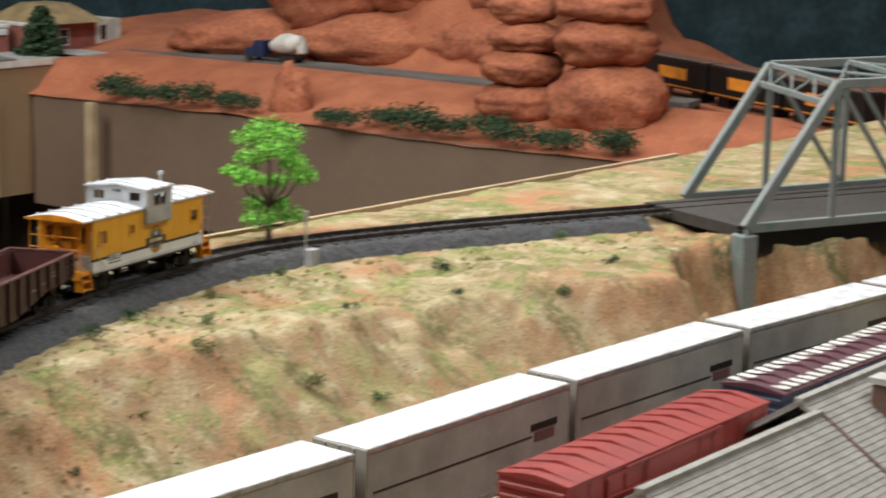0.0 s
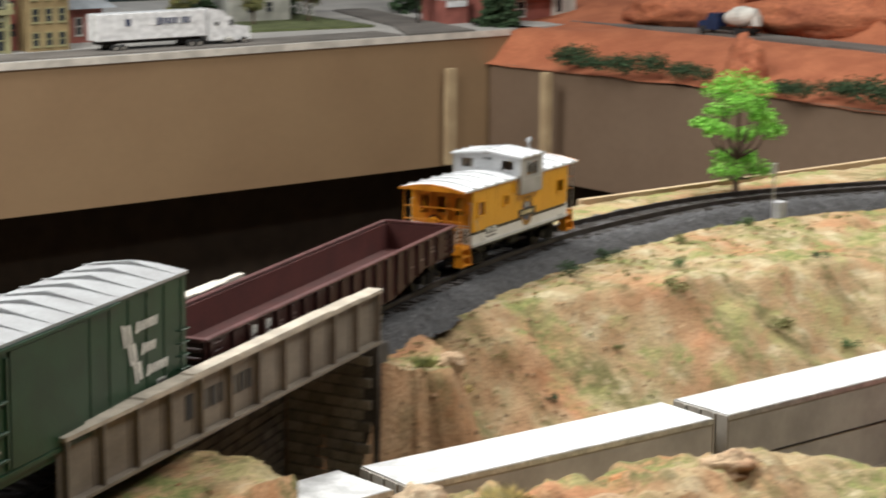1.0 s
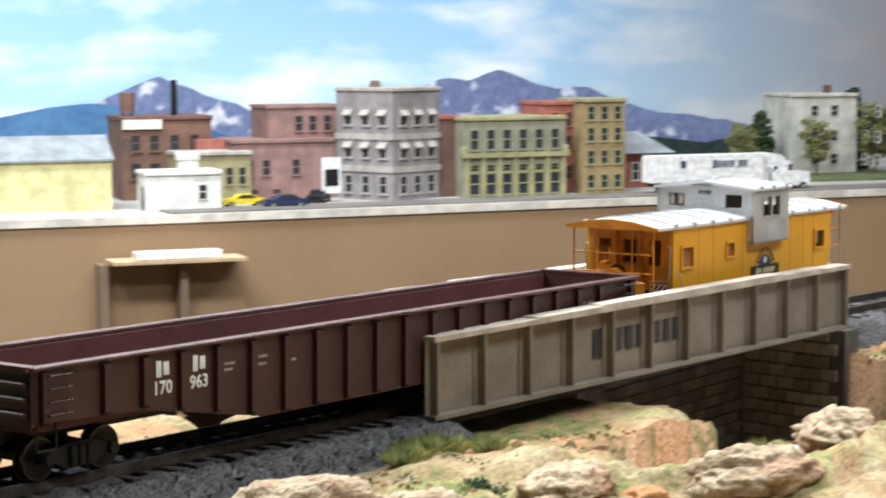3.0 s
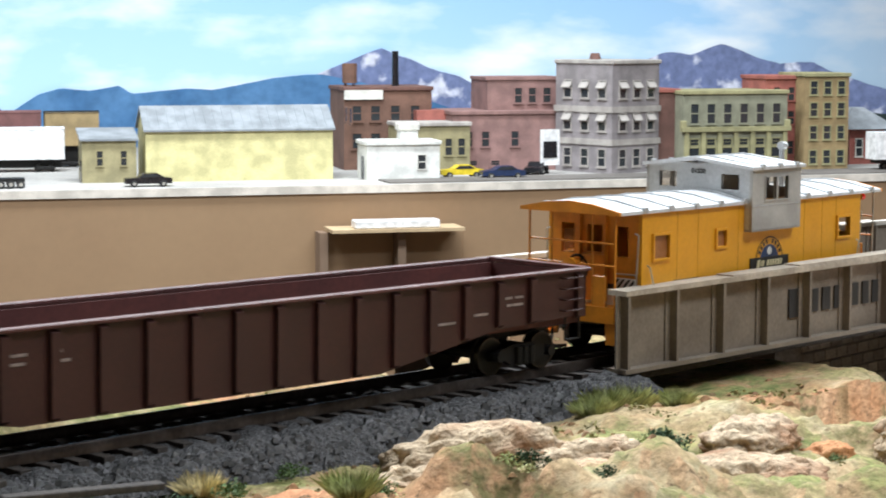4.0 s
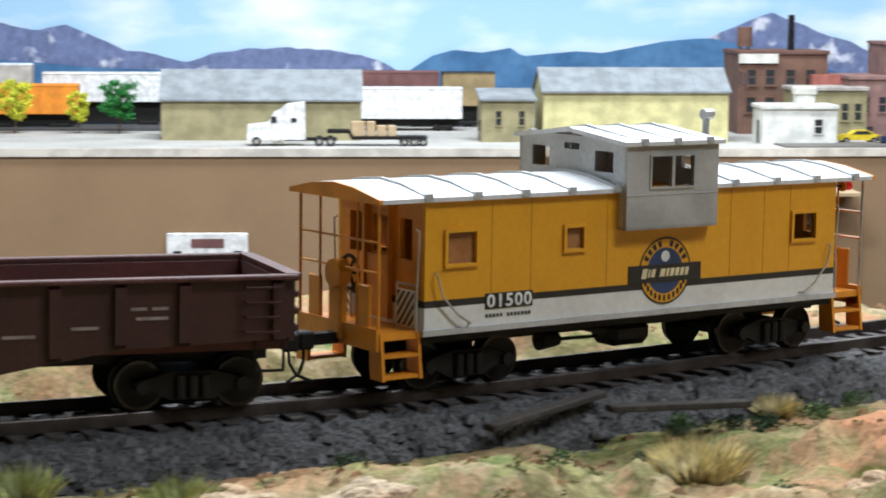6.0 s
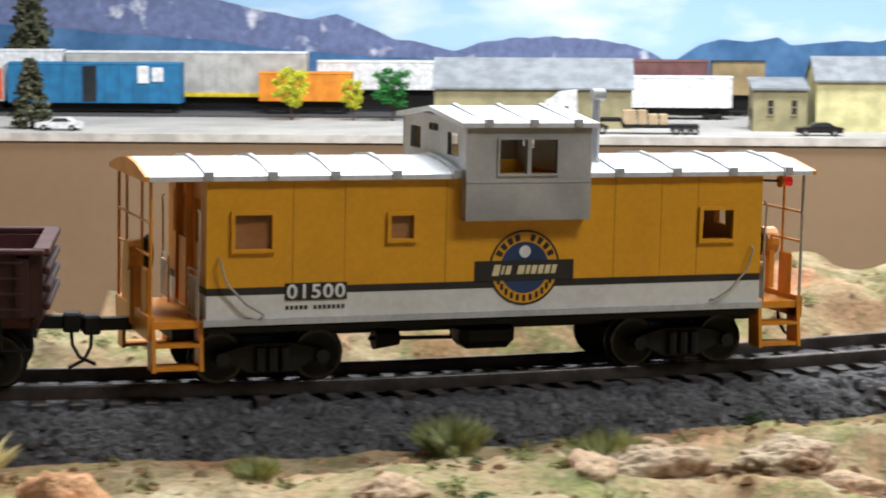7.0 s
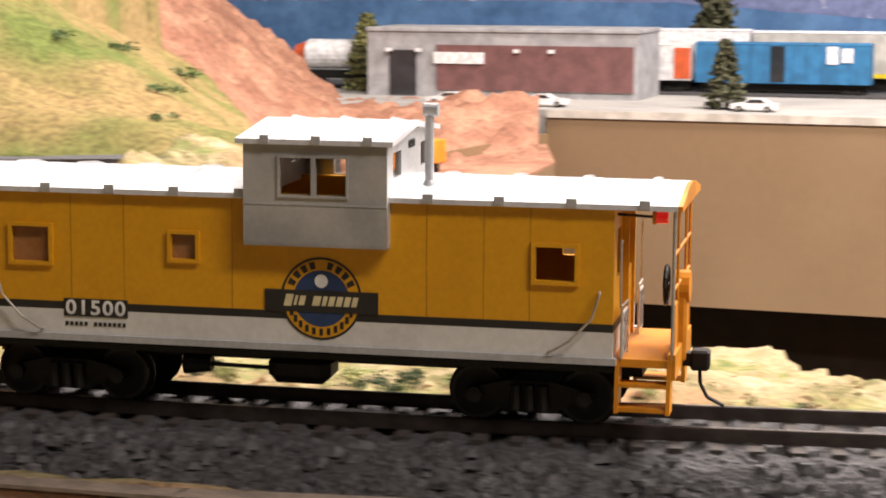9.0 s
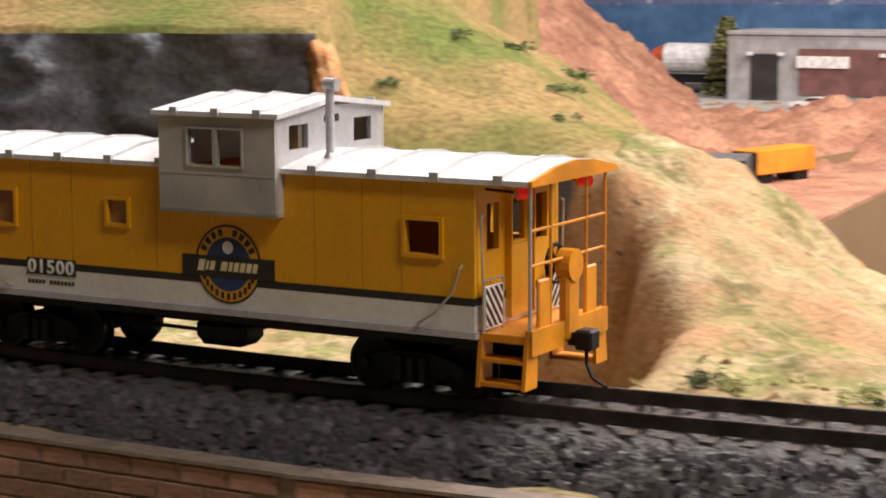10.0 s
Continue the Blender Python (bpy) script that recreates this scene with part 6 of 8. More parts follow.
g = wagon("hopper", "white ribbed covered hopper behind the lowbed", -0.524, -0.384, 0.33, -0.098, -0.056, M["gloss_white"], M["gloss_white"])
b = thing("tank_wagon", "white tank wagon with a red end", "wagon", spot("A", -1.995, 0.30), "yard wagons")
part("tank", cyl(bmesh.new(), (0.012, 0.016, 0.052), (0.105, 0.016, 0.052), 0.022, 20), M["gloss_white"], b)
part("red_end", cyl(bmesh.new(), (-0.008, 0.016, 0.050), (0.012, 0.016, 0.052), 0.015, 16, 0.020), M["vermilion"], b)
part("frame", bx(0, 0.11, 0.006, 0.026, 0.016, 0.028), M["black"], b)
for x in (0.02, 0.09):
    part("bogie", bx(x - 0.013, x + 0.013, 0.003, 0.029, 0, 0.016), M["black"], b)

# ---- on the fascia ----
b = thing("control_panel", "white control panel with knob and sockets on the fascia", "control panel", spot("A", -0.772, -0.0045, -0.290))
part("plate", bx(0, 0.099, -0.003, 0, 0, 0.073, bevel=0.0008), M["gloss_white"], b)
part("knob", cyl(bmesh.new(), (0.040, -0.010, 0.032), (0.040, -0.003, 0.032), 0.006, 14), M["gloss_black"], b)
part("socket", bx(0.056, 0.070, -0.0045, -0.003, 0.028, 0.042), M["gloss_black"], b)
part("printed_mark", bx(0.030, 0.070, -0.0036, -0.003, 0.055, 0.066), M["maroon"], b)
for x, z in ((0.008, 0.048), (0.008, 0.040), (0.082, 0.048), (0.082, 0.040)):
    part("printed_line", bx(x, x + 0.010, -0.0036, -0.003, z, z + 0.003), M["steel"], b)
b = thing("shelf_box", "tan throttle box with a white-topped shelf on the fascia", "box", spot("A", -0.095, -0.062, -0.30))
part("panel", bx(0, 0.18, 0.05, 0.060, 0, 0.128, bevel=0.001), M["fascia"], b)
part("side_post", bx(-0.006, 0.004, 0.03, 0.061, 0, 0.130), M["fascia_dark"], b)
part("side_post", bx(0.090, 0.100, 0.02, 0.048, 0, 0.132), M["fascia_dark"], b)
part("shelf", bx(0.004, 0.17, 0.0, 0.055, 0.132, 0.136), M["lumber"], b)
# plain white bar in place of the fluorescent tube lamp; gives no light
part("strip", bx(0.034, 0.140, 0.006, 0.034, 0.1365, 0.146, bevel=0.001), M["gloss_white"], b, "unlit white strip standing for the tube lamp on the shelf")


# ---- near scenery: bridges, walls, wagons below, plants, hills ----
def trailer():
    b = thing("rail_trailer", "white highway trailer riding on railway bogies in the cutting", "trailer", group="moving trailers")
    L, w, z0, z1 = 0.0745, 0.0148, 0.0175, 0.0580
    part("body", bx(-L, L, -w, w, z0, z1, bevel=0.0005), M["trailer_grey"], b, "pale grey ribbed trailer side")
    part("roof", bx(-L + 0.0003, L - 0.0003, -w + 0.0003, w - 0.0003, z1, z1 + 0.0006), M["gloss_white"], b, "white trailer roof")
    for s in (-1, 1):
        part("top_rail", bx(-L, L, *sorted((s * w, s * (w + 0.0004))), z1 - 0.0016, z1 + 0.0004), M["wire"], b)
        part("bottom_rail", bx(-L, L, *sorted((s * w, s * (w + 0.0004))), z0, z0 + 0.002), M["wire"], b)
        part("stripe", bx(-L + 0.004, L - 0.03, *sorted((s * w, s * (w + 0.0003))), 0.0385, 0.0392), M["stripe"], b)
        lg = part("logo", bx(L - 0.028, L - 0.012, *sorted((s * w, s * (w + 0.0003))), 0.036, 0.0405), M["maroon"], b)
        part("logo_bar", bx(L - 0.031, L - 0.010, *sorted((s * w, s * (w + 0.0004))), 0.0415, 0.0445), M["stripe"], lg)
    for d in (-1, 1):
        part("end_frame", bx(*sorted((d * L, d * (L + 0.0008))), -w, w, z0, z1), M["trailer_grey"], b)
        for y in (-0.008, 0.0, 0.008):
            part("end_post", bx(*sorted((d * (L + 0.0008), d * (L + 0.0014))), y - 0.0006, y + 0.0006, z0, z1), M["wire"], b)
    part("slider", bx(-L + 0.01, L - 0.01, -0.006, 0.006, 0.012, z0), M["black"], b)
    truck(b, -L + 0.004)
    for x in (L - 0.036, L - 0.024):
        for y in (-0.0125, 0.0125):
            part("road_wheel", cyl(bmesh.new(), (x, y - 0.002, 0.0125), (x, y + 0.002, 0.0125), 0.0056, 14), M["tyre"], b)
    return b


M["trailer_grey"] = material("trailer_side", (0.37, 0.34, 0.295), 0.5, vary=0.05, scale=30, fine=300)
TRAILERS = [trailer()]
for k in range(6):
    TRAILERS.append(copy_thing(TRAILERS[0], pose(0, 0, 0)))

M["box_red"] = material("boxcar_red", (0.27, 0.036, 0.028), 0.5, vary=0.12, scale=60, other=(0.22, 0.03, 0.025))
M["plum"] = material("wagon_plum", (0.10, 0.035, 0.045), 0.5, vary=0.1, scale=60)
M["navy_roof"] = material("wagon_navy", (0.03, 0.035, 0.07), 0.5, vary=0.1, scale=60)
sA, sB = SIDING.s_of_x(0.838), SIDING.s_of_x(1.03)
M["box_red_roof"] = M["box_red"]
r = boxcar("boxcar", "red boxcar with a ribbed red roof on the siding", M["box_red"], 0.178, "box_red_roof", False, SIDING.frame_at(sA), "siding wagons")
M["plum_roof"] = M["plum"]
p = boxcar("boxcar", "plum wagon with white roof walk slats on the siding", M["navy_roof"], 0.178, "plum_roof", False, SIDING.frame_at(sB), "siding wagons")
for k in range(20):
    for s in (-1, 1):
        part("roof_slat", bx(-0.085 + k * 0.0088, -0.0805 + k * 0.0088, *sorted((s * 0.004, s * 0.0165)), 0.0497, 0.0503), M["trim_white"], p)


# girder bridge
def girder_bridge():
    b = thing("girder_bridge", "weathered grey plate girder bridge with faded black lettering", "bridge")
    for near, (p, q) in ((True, ((0.366, 0.0585), (0.5855, 0.1125))), (False, ((0.352, 0.1045), (0.5725, 0.172)))):
        d = Vector((q[0] - p[0], q[1] - p[1], 0))
        L = d.length
        at = Matrix.Translation((p[0], p[1], -0.0108 if near else -0.0058)) @ pose(0, 0, 0, 0, 0, math.degrees(math.atan2(d.y, d.x))) @ pose(0, 0, 0, 0, 0 if near else 1.2, 0)
        g = part("girder", bx(0, L, 0.0014, 0.0026, 0.001, 0.0208), M["girder"], b, "plate girder", at)
        top = part("top_flange", bx(-0.001, L + 0.001, -0.0018 if near else 0.0004, 0.0046 if near else 0.0036, 0.0208, 0.0222), M["girder_top" if near else "pale"], g, "pale worn top flange")
        part("cover_plate", bx(L * 0.20, L * 0.92, -0.0016, 0.0044, 0.0222, 0.0226), M["girder_top" if near else "pale"], g)
        part("cover_plate", bx(L * 0.34, L * 0.80, -0.0014, 0.0042, 0.0226, 0.0230), M["girder_top" if near else "pale"], g)
        part("bottom_flange", bx(-0.001, L + 0.001, -0.0018, 0.0046, 0, 0.0012), M["girder"], g)
        for k in range(12):
            x = 0.0006 + k * (L - 0.0012) / 11
            part("stiffener", bx(x - 0.0005, x + 0.0005, -0.0016, 0.0014, 0.0012, 0.0208), M["girder"], g)
            part("stiffener_angle", bx(x - 0.0024, x + 0.0024, 0.0009, 0.0014, 0.0012, 0.0208), M["girder"], g)
        if near:
            bars(g, "painted_name", (0.7, 0, 0.45, 0.6, 0.35, 0, 0.5, 0.5, 0.45), 0.0068, 0.098, 0.0012, 0.0115, M["stripe"], depth=0.0004, gap=0.3)
    # deck
    s0, s1 = BRIDGE
    prof = [(-0.016, -0.0062), (-0.016, -0.0045), (0.016, -0.0045), (0.016, -0.0062), (-0.016, -0.0062)]
    part("deck", grid_mesh("deck", sweep(MAIN, s0, s1, prof, 0.006)[::-1], M["tie"], False), None, b, "dark timber deck")
    return b


girder_bridge()


def stone_wall(name, p, q, z0, z1, thick, label, stone, mortar, bl, bh):
    """A masonry wall with its own stones, proud of the joints; the face looks to the right of p to q."""
    d = Vector((q[0] - p[0], q[1] - p[1], 0))
    L = d.length
    at = Matrix.Translation((p[0], p[1], z0)) @ pose(0, 0, 0, 0, 0, math.degrees(math.atan2(d.y, d.x)))
    w = solo(name, bx(0, L, 0, thick, 0, z1 - z0), mortar, label, "wall", at, kind="structure")
    rows = int((z1 - z0) / bh)
    me = mesh("stone", bx(0, bl * 0.93, -bh * 0.16, 0.0002, 0, bh * 0.88, bevel=bh * 0.06), stone)
    half = mesh("stone_half", bx(0, bl * 0.44, -bh * 0.14, 0.0002, 0, bh * 0.88, bevel=bh * 0.06), stone)
    n = 0
    for r in range(rows):
        z = (z1 - z0) - (r + 1) * bh
        x = 0.0
        if r % 2:
            part("stone", half, None, w, at=pose(0, 0, z))
            x = bl * 0.5
        while x + bl * 0.95 < L and n < 300:
            part("stone", me, None, w, at=pose(x, random.uniform(-0.03, 0.03) * bh, z))
            x += bl
            n += 1
    return w


def varied(name, c1, c2, rough=0.85):
    m = material(name, c1, rough, vary=0.22, scale=180, fine=1200, other=c2, bump=0.5)
    N, L = m.node_tree.nodes, m.node_tree.links
    info = N.new("ShaderNodeObjectInfo")
    h = N.new("ShaderNodeHueSaturation")
    r = N.new("ShaderNodeMapRange")
    r.inputs["To Min"].default_value, r.inputs["To Max"].default_value = 0.65, 1.3
    L.new(info.outputs["Random"], r.inputs["Value"])
    L.new(r.outputs["Result"], h.inputs["Value"])
    b = N["Principled BSDF"]
    src = b.inputs["Base Color"].links[0].from_socket
    L.new(src, h.inputs["Color"])
    L.new(h.outputs["Color"], b.inputs["Base Color"])
    return m


M["stone"] = varied("cut_stone", (0.17, 0.145, 0.12), (0.13, 0.11, 0.095))
M["quoin"] = varied("pale_quoin", (0.30, 0.26, 0.20), (0.22, 0.19, 0.15))
M["mortar"] = material("stone_joint", (0.10, 0.09, 0.08), 0.9, vary=0.2, scale=200)
M["brick_face"] = varied("brown_brick_face", (0.36, 0.205, 0.145), (0.28, 0.155, 0.11))
M["coping"] = material("grey_coping", (0.24, 0.19, 0.15), 0.8, vary=0.25, scale=200)
M["lime"] = material("lime_joint", (0.26, 0.20, 0.16), 0.9, vary=0.2, scale=300)
stone_wall("abutment_back", (0.488, 0.1284), (0.582, 0.158), -0.102, -0.0165, 0.01, "dark cut stone wall under the girder bridge", M["stone"], M["mortar"], 0.0070, 0.0040)
stone_wall("abutment_east", (0.5835, 0.158), (0.5885, 0.1145), -0.102, -0.0125, 0.008, "cut stone bridge abutment with pale quoins", M["quoin"], M["mortar"], 0.0075, 0.0046)
# brick retaining wall along the aisle: short straight lengths following the ballast edge
line = [tuple((MAIN.at(s)[:2] + 0.0375 * np.array([MAIN.at(s + 0.002)[1] - MAIN.at(s)[1], -(MAIN.at(s + 0.002)[0] - MAIN.at(s)[0])]) / np.linalg.norm(MAIN.at(s + 0.002)[:2] - MAIN.at(s)[:2]))) for s in np.linspace(MAIN.s_of_x(-0.40), MAIN.s_of_x(-0.052), 6)]
for a, c in zip(line, line[1:]):
    stone_wall("brick_wall", a, c, -0.034, -0.0085, 0.004, "brown brick retaining wall below the ballast", M["brick_face"], M["lime"], 0.0104, 0.0036)
    upright("wall_coping", (a[0], a[1] - 0.0012), (c[0], c[1] - 0.0012), -0.0085, -0.0078, 0.0058, M["coping"], "thin grey coping on the brick wall", "coping")


# truss bridge at the far end of the line
def strut(bm, p, q, w=0.0022, h=0.0030):
    p, q = Vector(p), Vector(q)
    t = (q - p).to_track_quat("X", "Z").to_matrix().to_4x4()
    tmp = bmesh.new()
    box(tmp, 0, (q - p).length, -w, w, -h, h, bevel=0.0004)
    tmp.transform(Matrix.Translation(p) @ t)
    me = bpy.data.meshes.new("tmp")
    tmp.to_mesh(me)
    tmp.free()
    bm.from_mesh(me)
    bpy.data.meshes.remove(me)
    return bm


M["truss"] = material("truss_grey", (0.20, 0.21, 0.20), 0.6, vary=0.15, scale=80, other=(0.14, 0.19, 0.17), amount=0.4)


def truss_bridge():
    b = thing("truss_bridge", "grey steel through truss railway bridge with laced portals", "bridge", Matrix.Translation((1.245, -0.034, -0.022)) @ pose(0, 0, 0, 0, 0, -35.3))
    n, gap, H, W = 6, 0.071, 0.090, 0.117
    skew = 0.040
    for y, k0 in ((0, 0), (W, skew)):
        def P(i, z):
            return (k0 + i * gap, y, z)

        part("bottom_chord", strut(bmesh.new(), P(0, 0), P(n, 0)), M["truss"], b)
        part("top_chord", strut(bmesh.new(), P(1, H), P(n - 1, H)), M["truss"], b)
        part("end_post", strut(bmesh.new(), P(0, 0), P(1, H), 0.0026, 0.0036), M["truss"], b, "sloping end post")
        part("end_post", strut(bmesh.new(), P(n, 0), P(n - 1, H), 0.0026, 0.0036), M["truss"], b)
        for i in range(1, n):
            part("vertical", strut(bmesh.new(), P(i, 0), P(i, H), 0.0016, 0.0022), M["truss"], b)
        for i in range(1, n - 1):
            a, c = (P(i, H), P(i + 1, 0)) if i < n / 2 else (P(i, 0), P(i + 1, H))
            part("diagonal", strut(bmesh.new(), a, c, 0.0010, 0.0018), M["truss"], b)
    for i in range(1, n):
        part("top_strut", strut(bmesh.new(), (i * gap, 0, H), (skew + i * gap, W, H), 0.0014, 0.0020), M["truss"], b)
        if i < n - 1:
            part("top_lacing", strut(bmesh.new(), (i * gap, 0, H), (skew + (i + 1) * gap, W, H), 0.0008, 0.0010), M["truss"], b)
            part("top_lacing", strut(bmesh.new(), ((i + 1) * gap, 0, H), (skew + i * gap, W, H), 0.0008, 0.0010), M["truss"], b)
    for z in (H * 0.86,):
        x = gap * 0.86
        part("portal", strut(bmesh.new(), (x, 0, z), (skew + x, W, z), 0.0012, 0.0022), M["truss"], b)
        for k in range(6):
            f0, f1 = k / 6, (k + 1) / 6
            za, zb = (z, H) if k % 2 else (H, z)
            xa, xb = (x, gap) if k % 2 else (gap, x)
            part("portal_lacing", strut(bmesh.new(), (xa + skew * f0, W * f0, za), (xb + skew * f1, W * f1, zb), 0.0007, 0.0009), M["truss"], b)
    part("deck", bx(0.0, n * gap + 0.04, 0.008, W - 0.008, -0.007, 0.0006), M["tie"], b, "dark timber deck")
    part("floor_girder", bx(0.0, n * gap, 0.004, 0.008, -0.018, -0.002), M["black"], b)
    part("pier", bx(-0.004, 0.008, -0.004, 0.010, -0.078, -0.004, bevel=0.001), M["truss"], b, "grey pier under the end post")
    return b


truss_bridge()
upright("module_edge", (0.975, 0.2655), (1.56, 0.112), -0.06, -0.0225, 0.004, M["lumber"], "thin wooden edge strip behind the track", "trim")


# station below the embankment
st = thing("station", "grey weathered station with crossing gabled shingle roofs", "building", Matrix.Translation((0.809, -0.155, -0.102)) @ pose(0, 0, 0, 0, 0, -12.5))
M["shingle"] = material("grey_shingle", (0.30, 0.28, 0.25), 0.8, vary=0.2, scale=120, other=(0.24, 0.225, 0.20), bump=0.3)
part("wall", bx(-0.06, 0.20, -0.045, 0.045, 0, 0.028), M["pale_stone"], st)
for xa, xb, yo, zo in ((-0.075, 0.080, 0.0, 0.0), (0.084, 0.210, 0.012, 0.003)):
    for s in (-1, 1):
        r = part("roof", across(bmesh.new(), ((yo + s * 0.060, 0.020 + zo), (yo, 0.060 + zo), (yo, 0.0625 + zo), (yo + s * 0.062, 0.022 + zo)), xa, xb), M["shingle"], st, "grey shingled roof slope")
        for k in range(22):
            f = (k + 0.5) / 22
            z = 0.0625 + zo - 0.0405 * f
            part("shingle_row", across(bmesh.new(), ((yo + s * 0.062 * f, z), (yo + s * 0.062 * (f + 0.04), z - 0.0018), (yo + s * 0.062 * (f + 0.04), z - 0.0012), (yo + s * 0.062 * f, z + 0.0001)), xa - 0.0003, xb + 0.0003), M["shingle"], r)
        part("rake_board", across(bmesh.new(), ((yo + s * 0.063, 0.0195 + zo), (yo, 0.0598 + zo), (yo, 0.0634 + zo), (yo + s * 0.063, 0.0226 + zo)), xb + 0.0004, xb + 0.0024), M["dark_brick"], st, "dark rake board")
    part("ridge_cap", bx(xa - 0.001, xb + 0.001, yo - 0.002, yo + 0.002, 0.0615 + zo, 0.0638 + zo), M["shingle"], st)
ch = part("chimney", bx(0.132, 0.142, -0.012, -0.002, 0.042, 0.067), M["brown_brick"], st, "brick chimney")
part("chimney_cap", bx(0.1305, 0.1435, -0.0135, -0.0005, 0.067, 0.070), M["pale_stone"], ch)

# small things along the track
sg = thing("signal_box", "small grey relay box with a slim mast beside the track", "signal", Matrix.Translation((1.034, 0.166, -0.034)))
part("cabinet", bx(-0.0035, 0.0035, -0.003, 0.003, 0, 0.014, bevel=0.0004), M["steel_wall"], sg)
part("mast", cyl(bmesh.new(), (0, 0.004, 0), (0, 0.004, 0.034), 0.0007, 8), M["wire"], sg)
part("mast_head", bx(-0.0014, 0.0014, 0.0028, 0.0052, 0.030, 0.036), M["wire"], sg)
for at in (Matrix.Translation((0.160, -0.0085, -0.0085)) @ pose(0, 0, 0, 0, -4, 24), Matrix.Translation((0.188, -0.012, -0.0088)) @ pose(0, 0, 0, 0, 3, 6)):
    solo("plank", bx(-0.017, 0.017, -0.0016, 0.0016, 0, 0.0014, bevel=0.0002), M["tie"], "dark weathered plank lying on the ballast edge", "plank", at, "loose planks")


# ---- plants ----
def leafy(bm, centre, radius, count, size, flat=1.0, rng=random):
    """A clump of small bent leaf tufts through a ragged ball."""
    for k in range(count):
        d = Vector((rng.gauss(0, 1), rng.gauss(0, 1), rng.gauss(0, 1) * flat)).normalized() * radius * rng.uniform(0.35, 1.05)
        d.z *= flat
        p = Vector(centre) + d
        a = Vector((rng.gauss(0, 1), rng.gauss(0, 1), rng.gauss(0, 0.6))).normalized() * size * rng.uniform(0.6, 1.4)
        b = a.cross(Vector((rng.gauss(0, 1), rng.gauss(0, 1), rng.gauss(0, 1)))).normalized() * size * rng.uniform(0.4, 0.9)
        v = [bm.verts.new(q) for q in (p - a, p + b * 0.8, p + a, p - b * 0.8)]
        bm.faces.new(v)
    return bm


def leaf_paint(name, c, o):
    m = material(name, c, 0.8, vary=0.25, scale=90, fine=700, other=o, spec=0.2)
    b = m.node_tree.nodes["Principled BSDF"]
    N, L = m.node_tree.nodes, m.node_tree.links
    g = N.new("ShaderNodeNewGeometry")
    h = N.new("ShaderNodeHueSaturation")
    r = N.new("ShaderNodeMapRange")
    r.inputs["To Min"].default_value, r.inputs["To Max"].default_value = 0.6, 1.45
    L.new(g.outputs["Random Per Island"], r.inputs["Value"])
    L.new(r.outputs["Result"], h.inputs["Value"])
    L.new(b.inputs["Base Color"].links[0].from_socket, h.inputs["Color"])
    L.new(h.outputs["Color"], b.inputs["Base Color"])
    return m


M.update(leaf_lime=leaf_paint("leaf_lime", (0.17, 0.42, 0.05), (0.25, 0.54, 0.09)), leaf_dark=leaf_paint("leaf_dark", (0.035, 0.065, 0.03), (0.05, 0.08, 0.04)), leaf_sage=leaf_paint("leaf_sage", (0.07, 0.12, 0.045), (0.11, 0.15, 0.06)), leaf_pine=leaf_paint("pine_needles", (0.075, 0.08, 0.045), (0.10, 0.10, 0.06)),
         leaf_yellow=leaf_paint("leaf_yellow", (0.62, 0.60, 0.04), (0.5, 0.55, 0.05)), leaf_green=leaf_paint("leaf_green", (0.03, 0.16, 0.03), (0.05, 0.22, 0.05)), straw=leaf_paint("straw_grass", (0.74, 0.66, 0.40), (0.66, 0.58, 0.32)), grass=leaf_paint("static_grass", (0.30, 0.34, 0.14), (0.42, 0.42, 0.20)),
         bark=material("bark", (0.10, 0.06, 0.04), 0.9, vary=0.3, scale=200, bump=0.4), leaf_olive=leaf_paint("leaf_olive", (0.16, 0.18, 0.07), (0.22, 0.2, 0.08)))


def broad_tree(at, height, width, mat, label, clumps, seed, group=""):
    rng = random.Random(seed)
    t = thing("tree", label, "tree", at, group)
    bm = cyl(bmesh.new(), (0, 0, -0.002), (0, 0, height * 0.45), height * 0.022, 8, height * 0.014)
    crown = bmesh.new()
    for k in range(clumps):
        f = (k + 0.5) / clumps
        a = k * 2.4 + rng.uniform(-0.4, 0.4)
        z = height * (0.30 + 0.66 * f)
        r = width * 0.5 * (0.25 + 0.75 * math.sin(math.pi * min(1, 0.18 + 0.72 * (1 - f)))) * rng.uniform(0.35, 0.85)
        c = Vector((math.cos(a) * r, math.sin(a) * r, z))
        cyl(bm, (0, 0, max(height * 0.2, z - height * 0.22)), tuple(c), height * 0.010, 6, height * 0.004)
        leafy(crown, c, width * rng.uniform(0.16, 0.25), 240, width * 0.036, 0.7, rng)
    part("trunk", bm, M["bark"], t)
    part("crown", crown, mat, t)
    return t


def conifer(at, height, width, mat, label, seed):
    width *= 1.4
    rng = random.Random(seed)
    t = thing("pine_tree", label, "tree", at, "conifers")
    part("trunk", cyl(bmesh.new(), (0, 0, -0.002), (0, 0, height * 0.95), height * 0.022, 7, height * 0.006), M["bark"], t)
    crown = bmesh.new()
    for k in range(40):
        f = k / 40
        z = height * (0.10 + 0.88 * f)
        r = width * 0.5 * (1 - f) ** 0.8 + width * 0.04
        for j in range(7):
            a = rng.uniform(0, 6.283)
            leafy(crown, (math.cos(a) * r * rng.uniform(0.4, 1), math.sin(a) * r * rng.uniform(0.4, 1), z - r * 0.2), width * 0.10, 12, width * 0.062, 0.6, rng)
    part("crown", crown, mat, t)
    return t


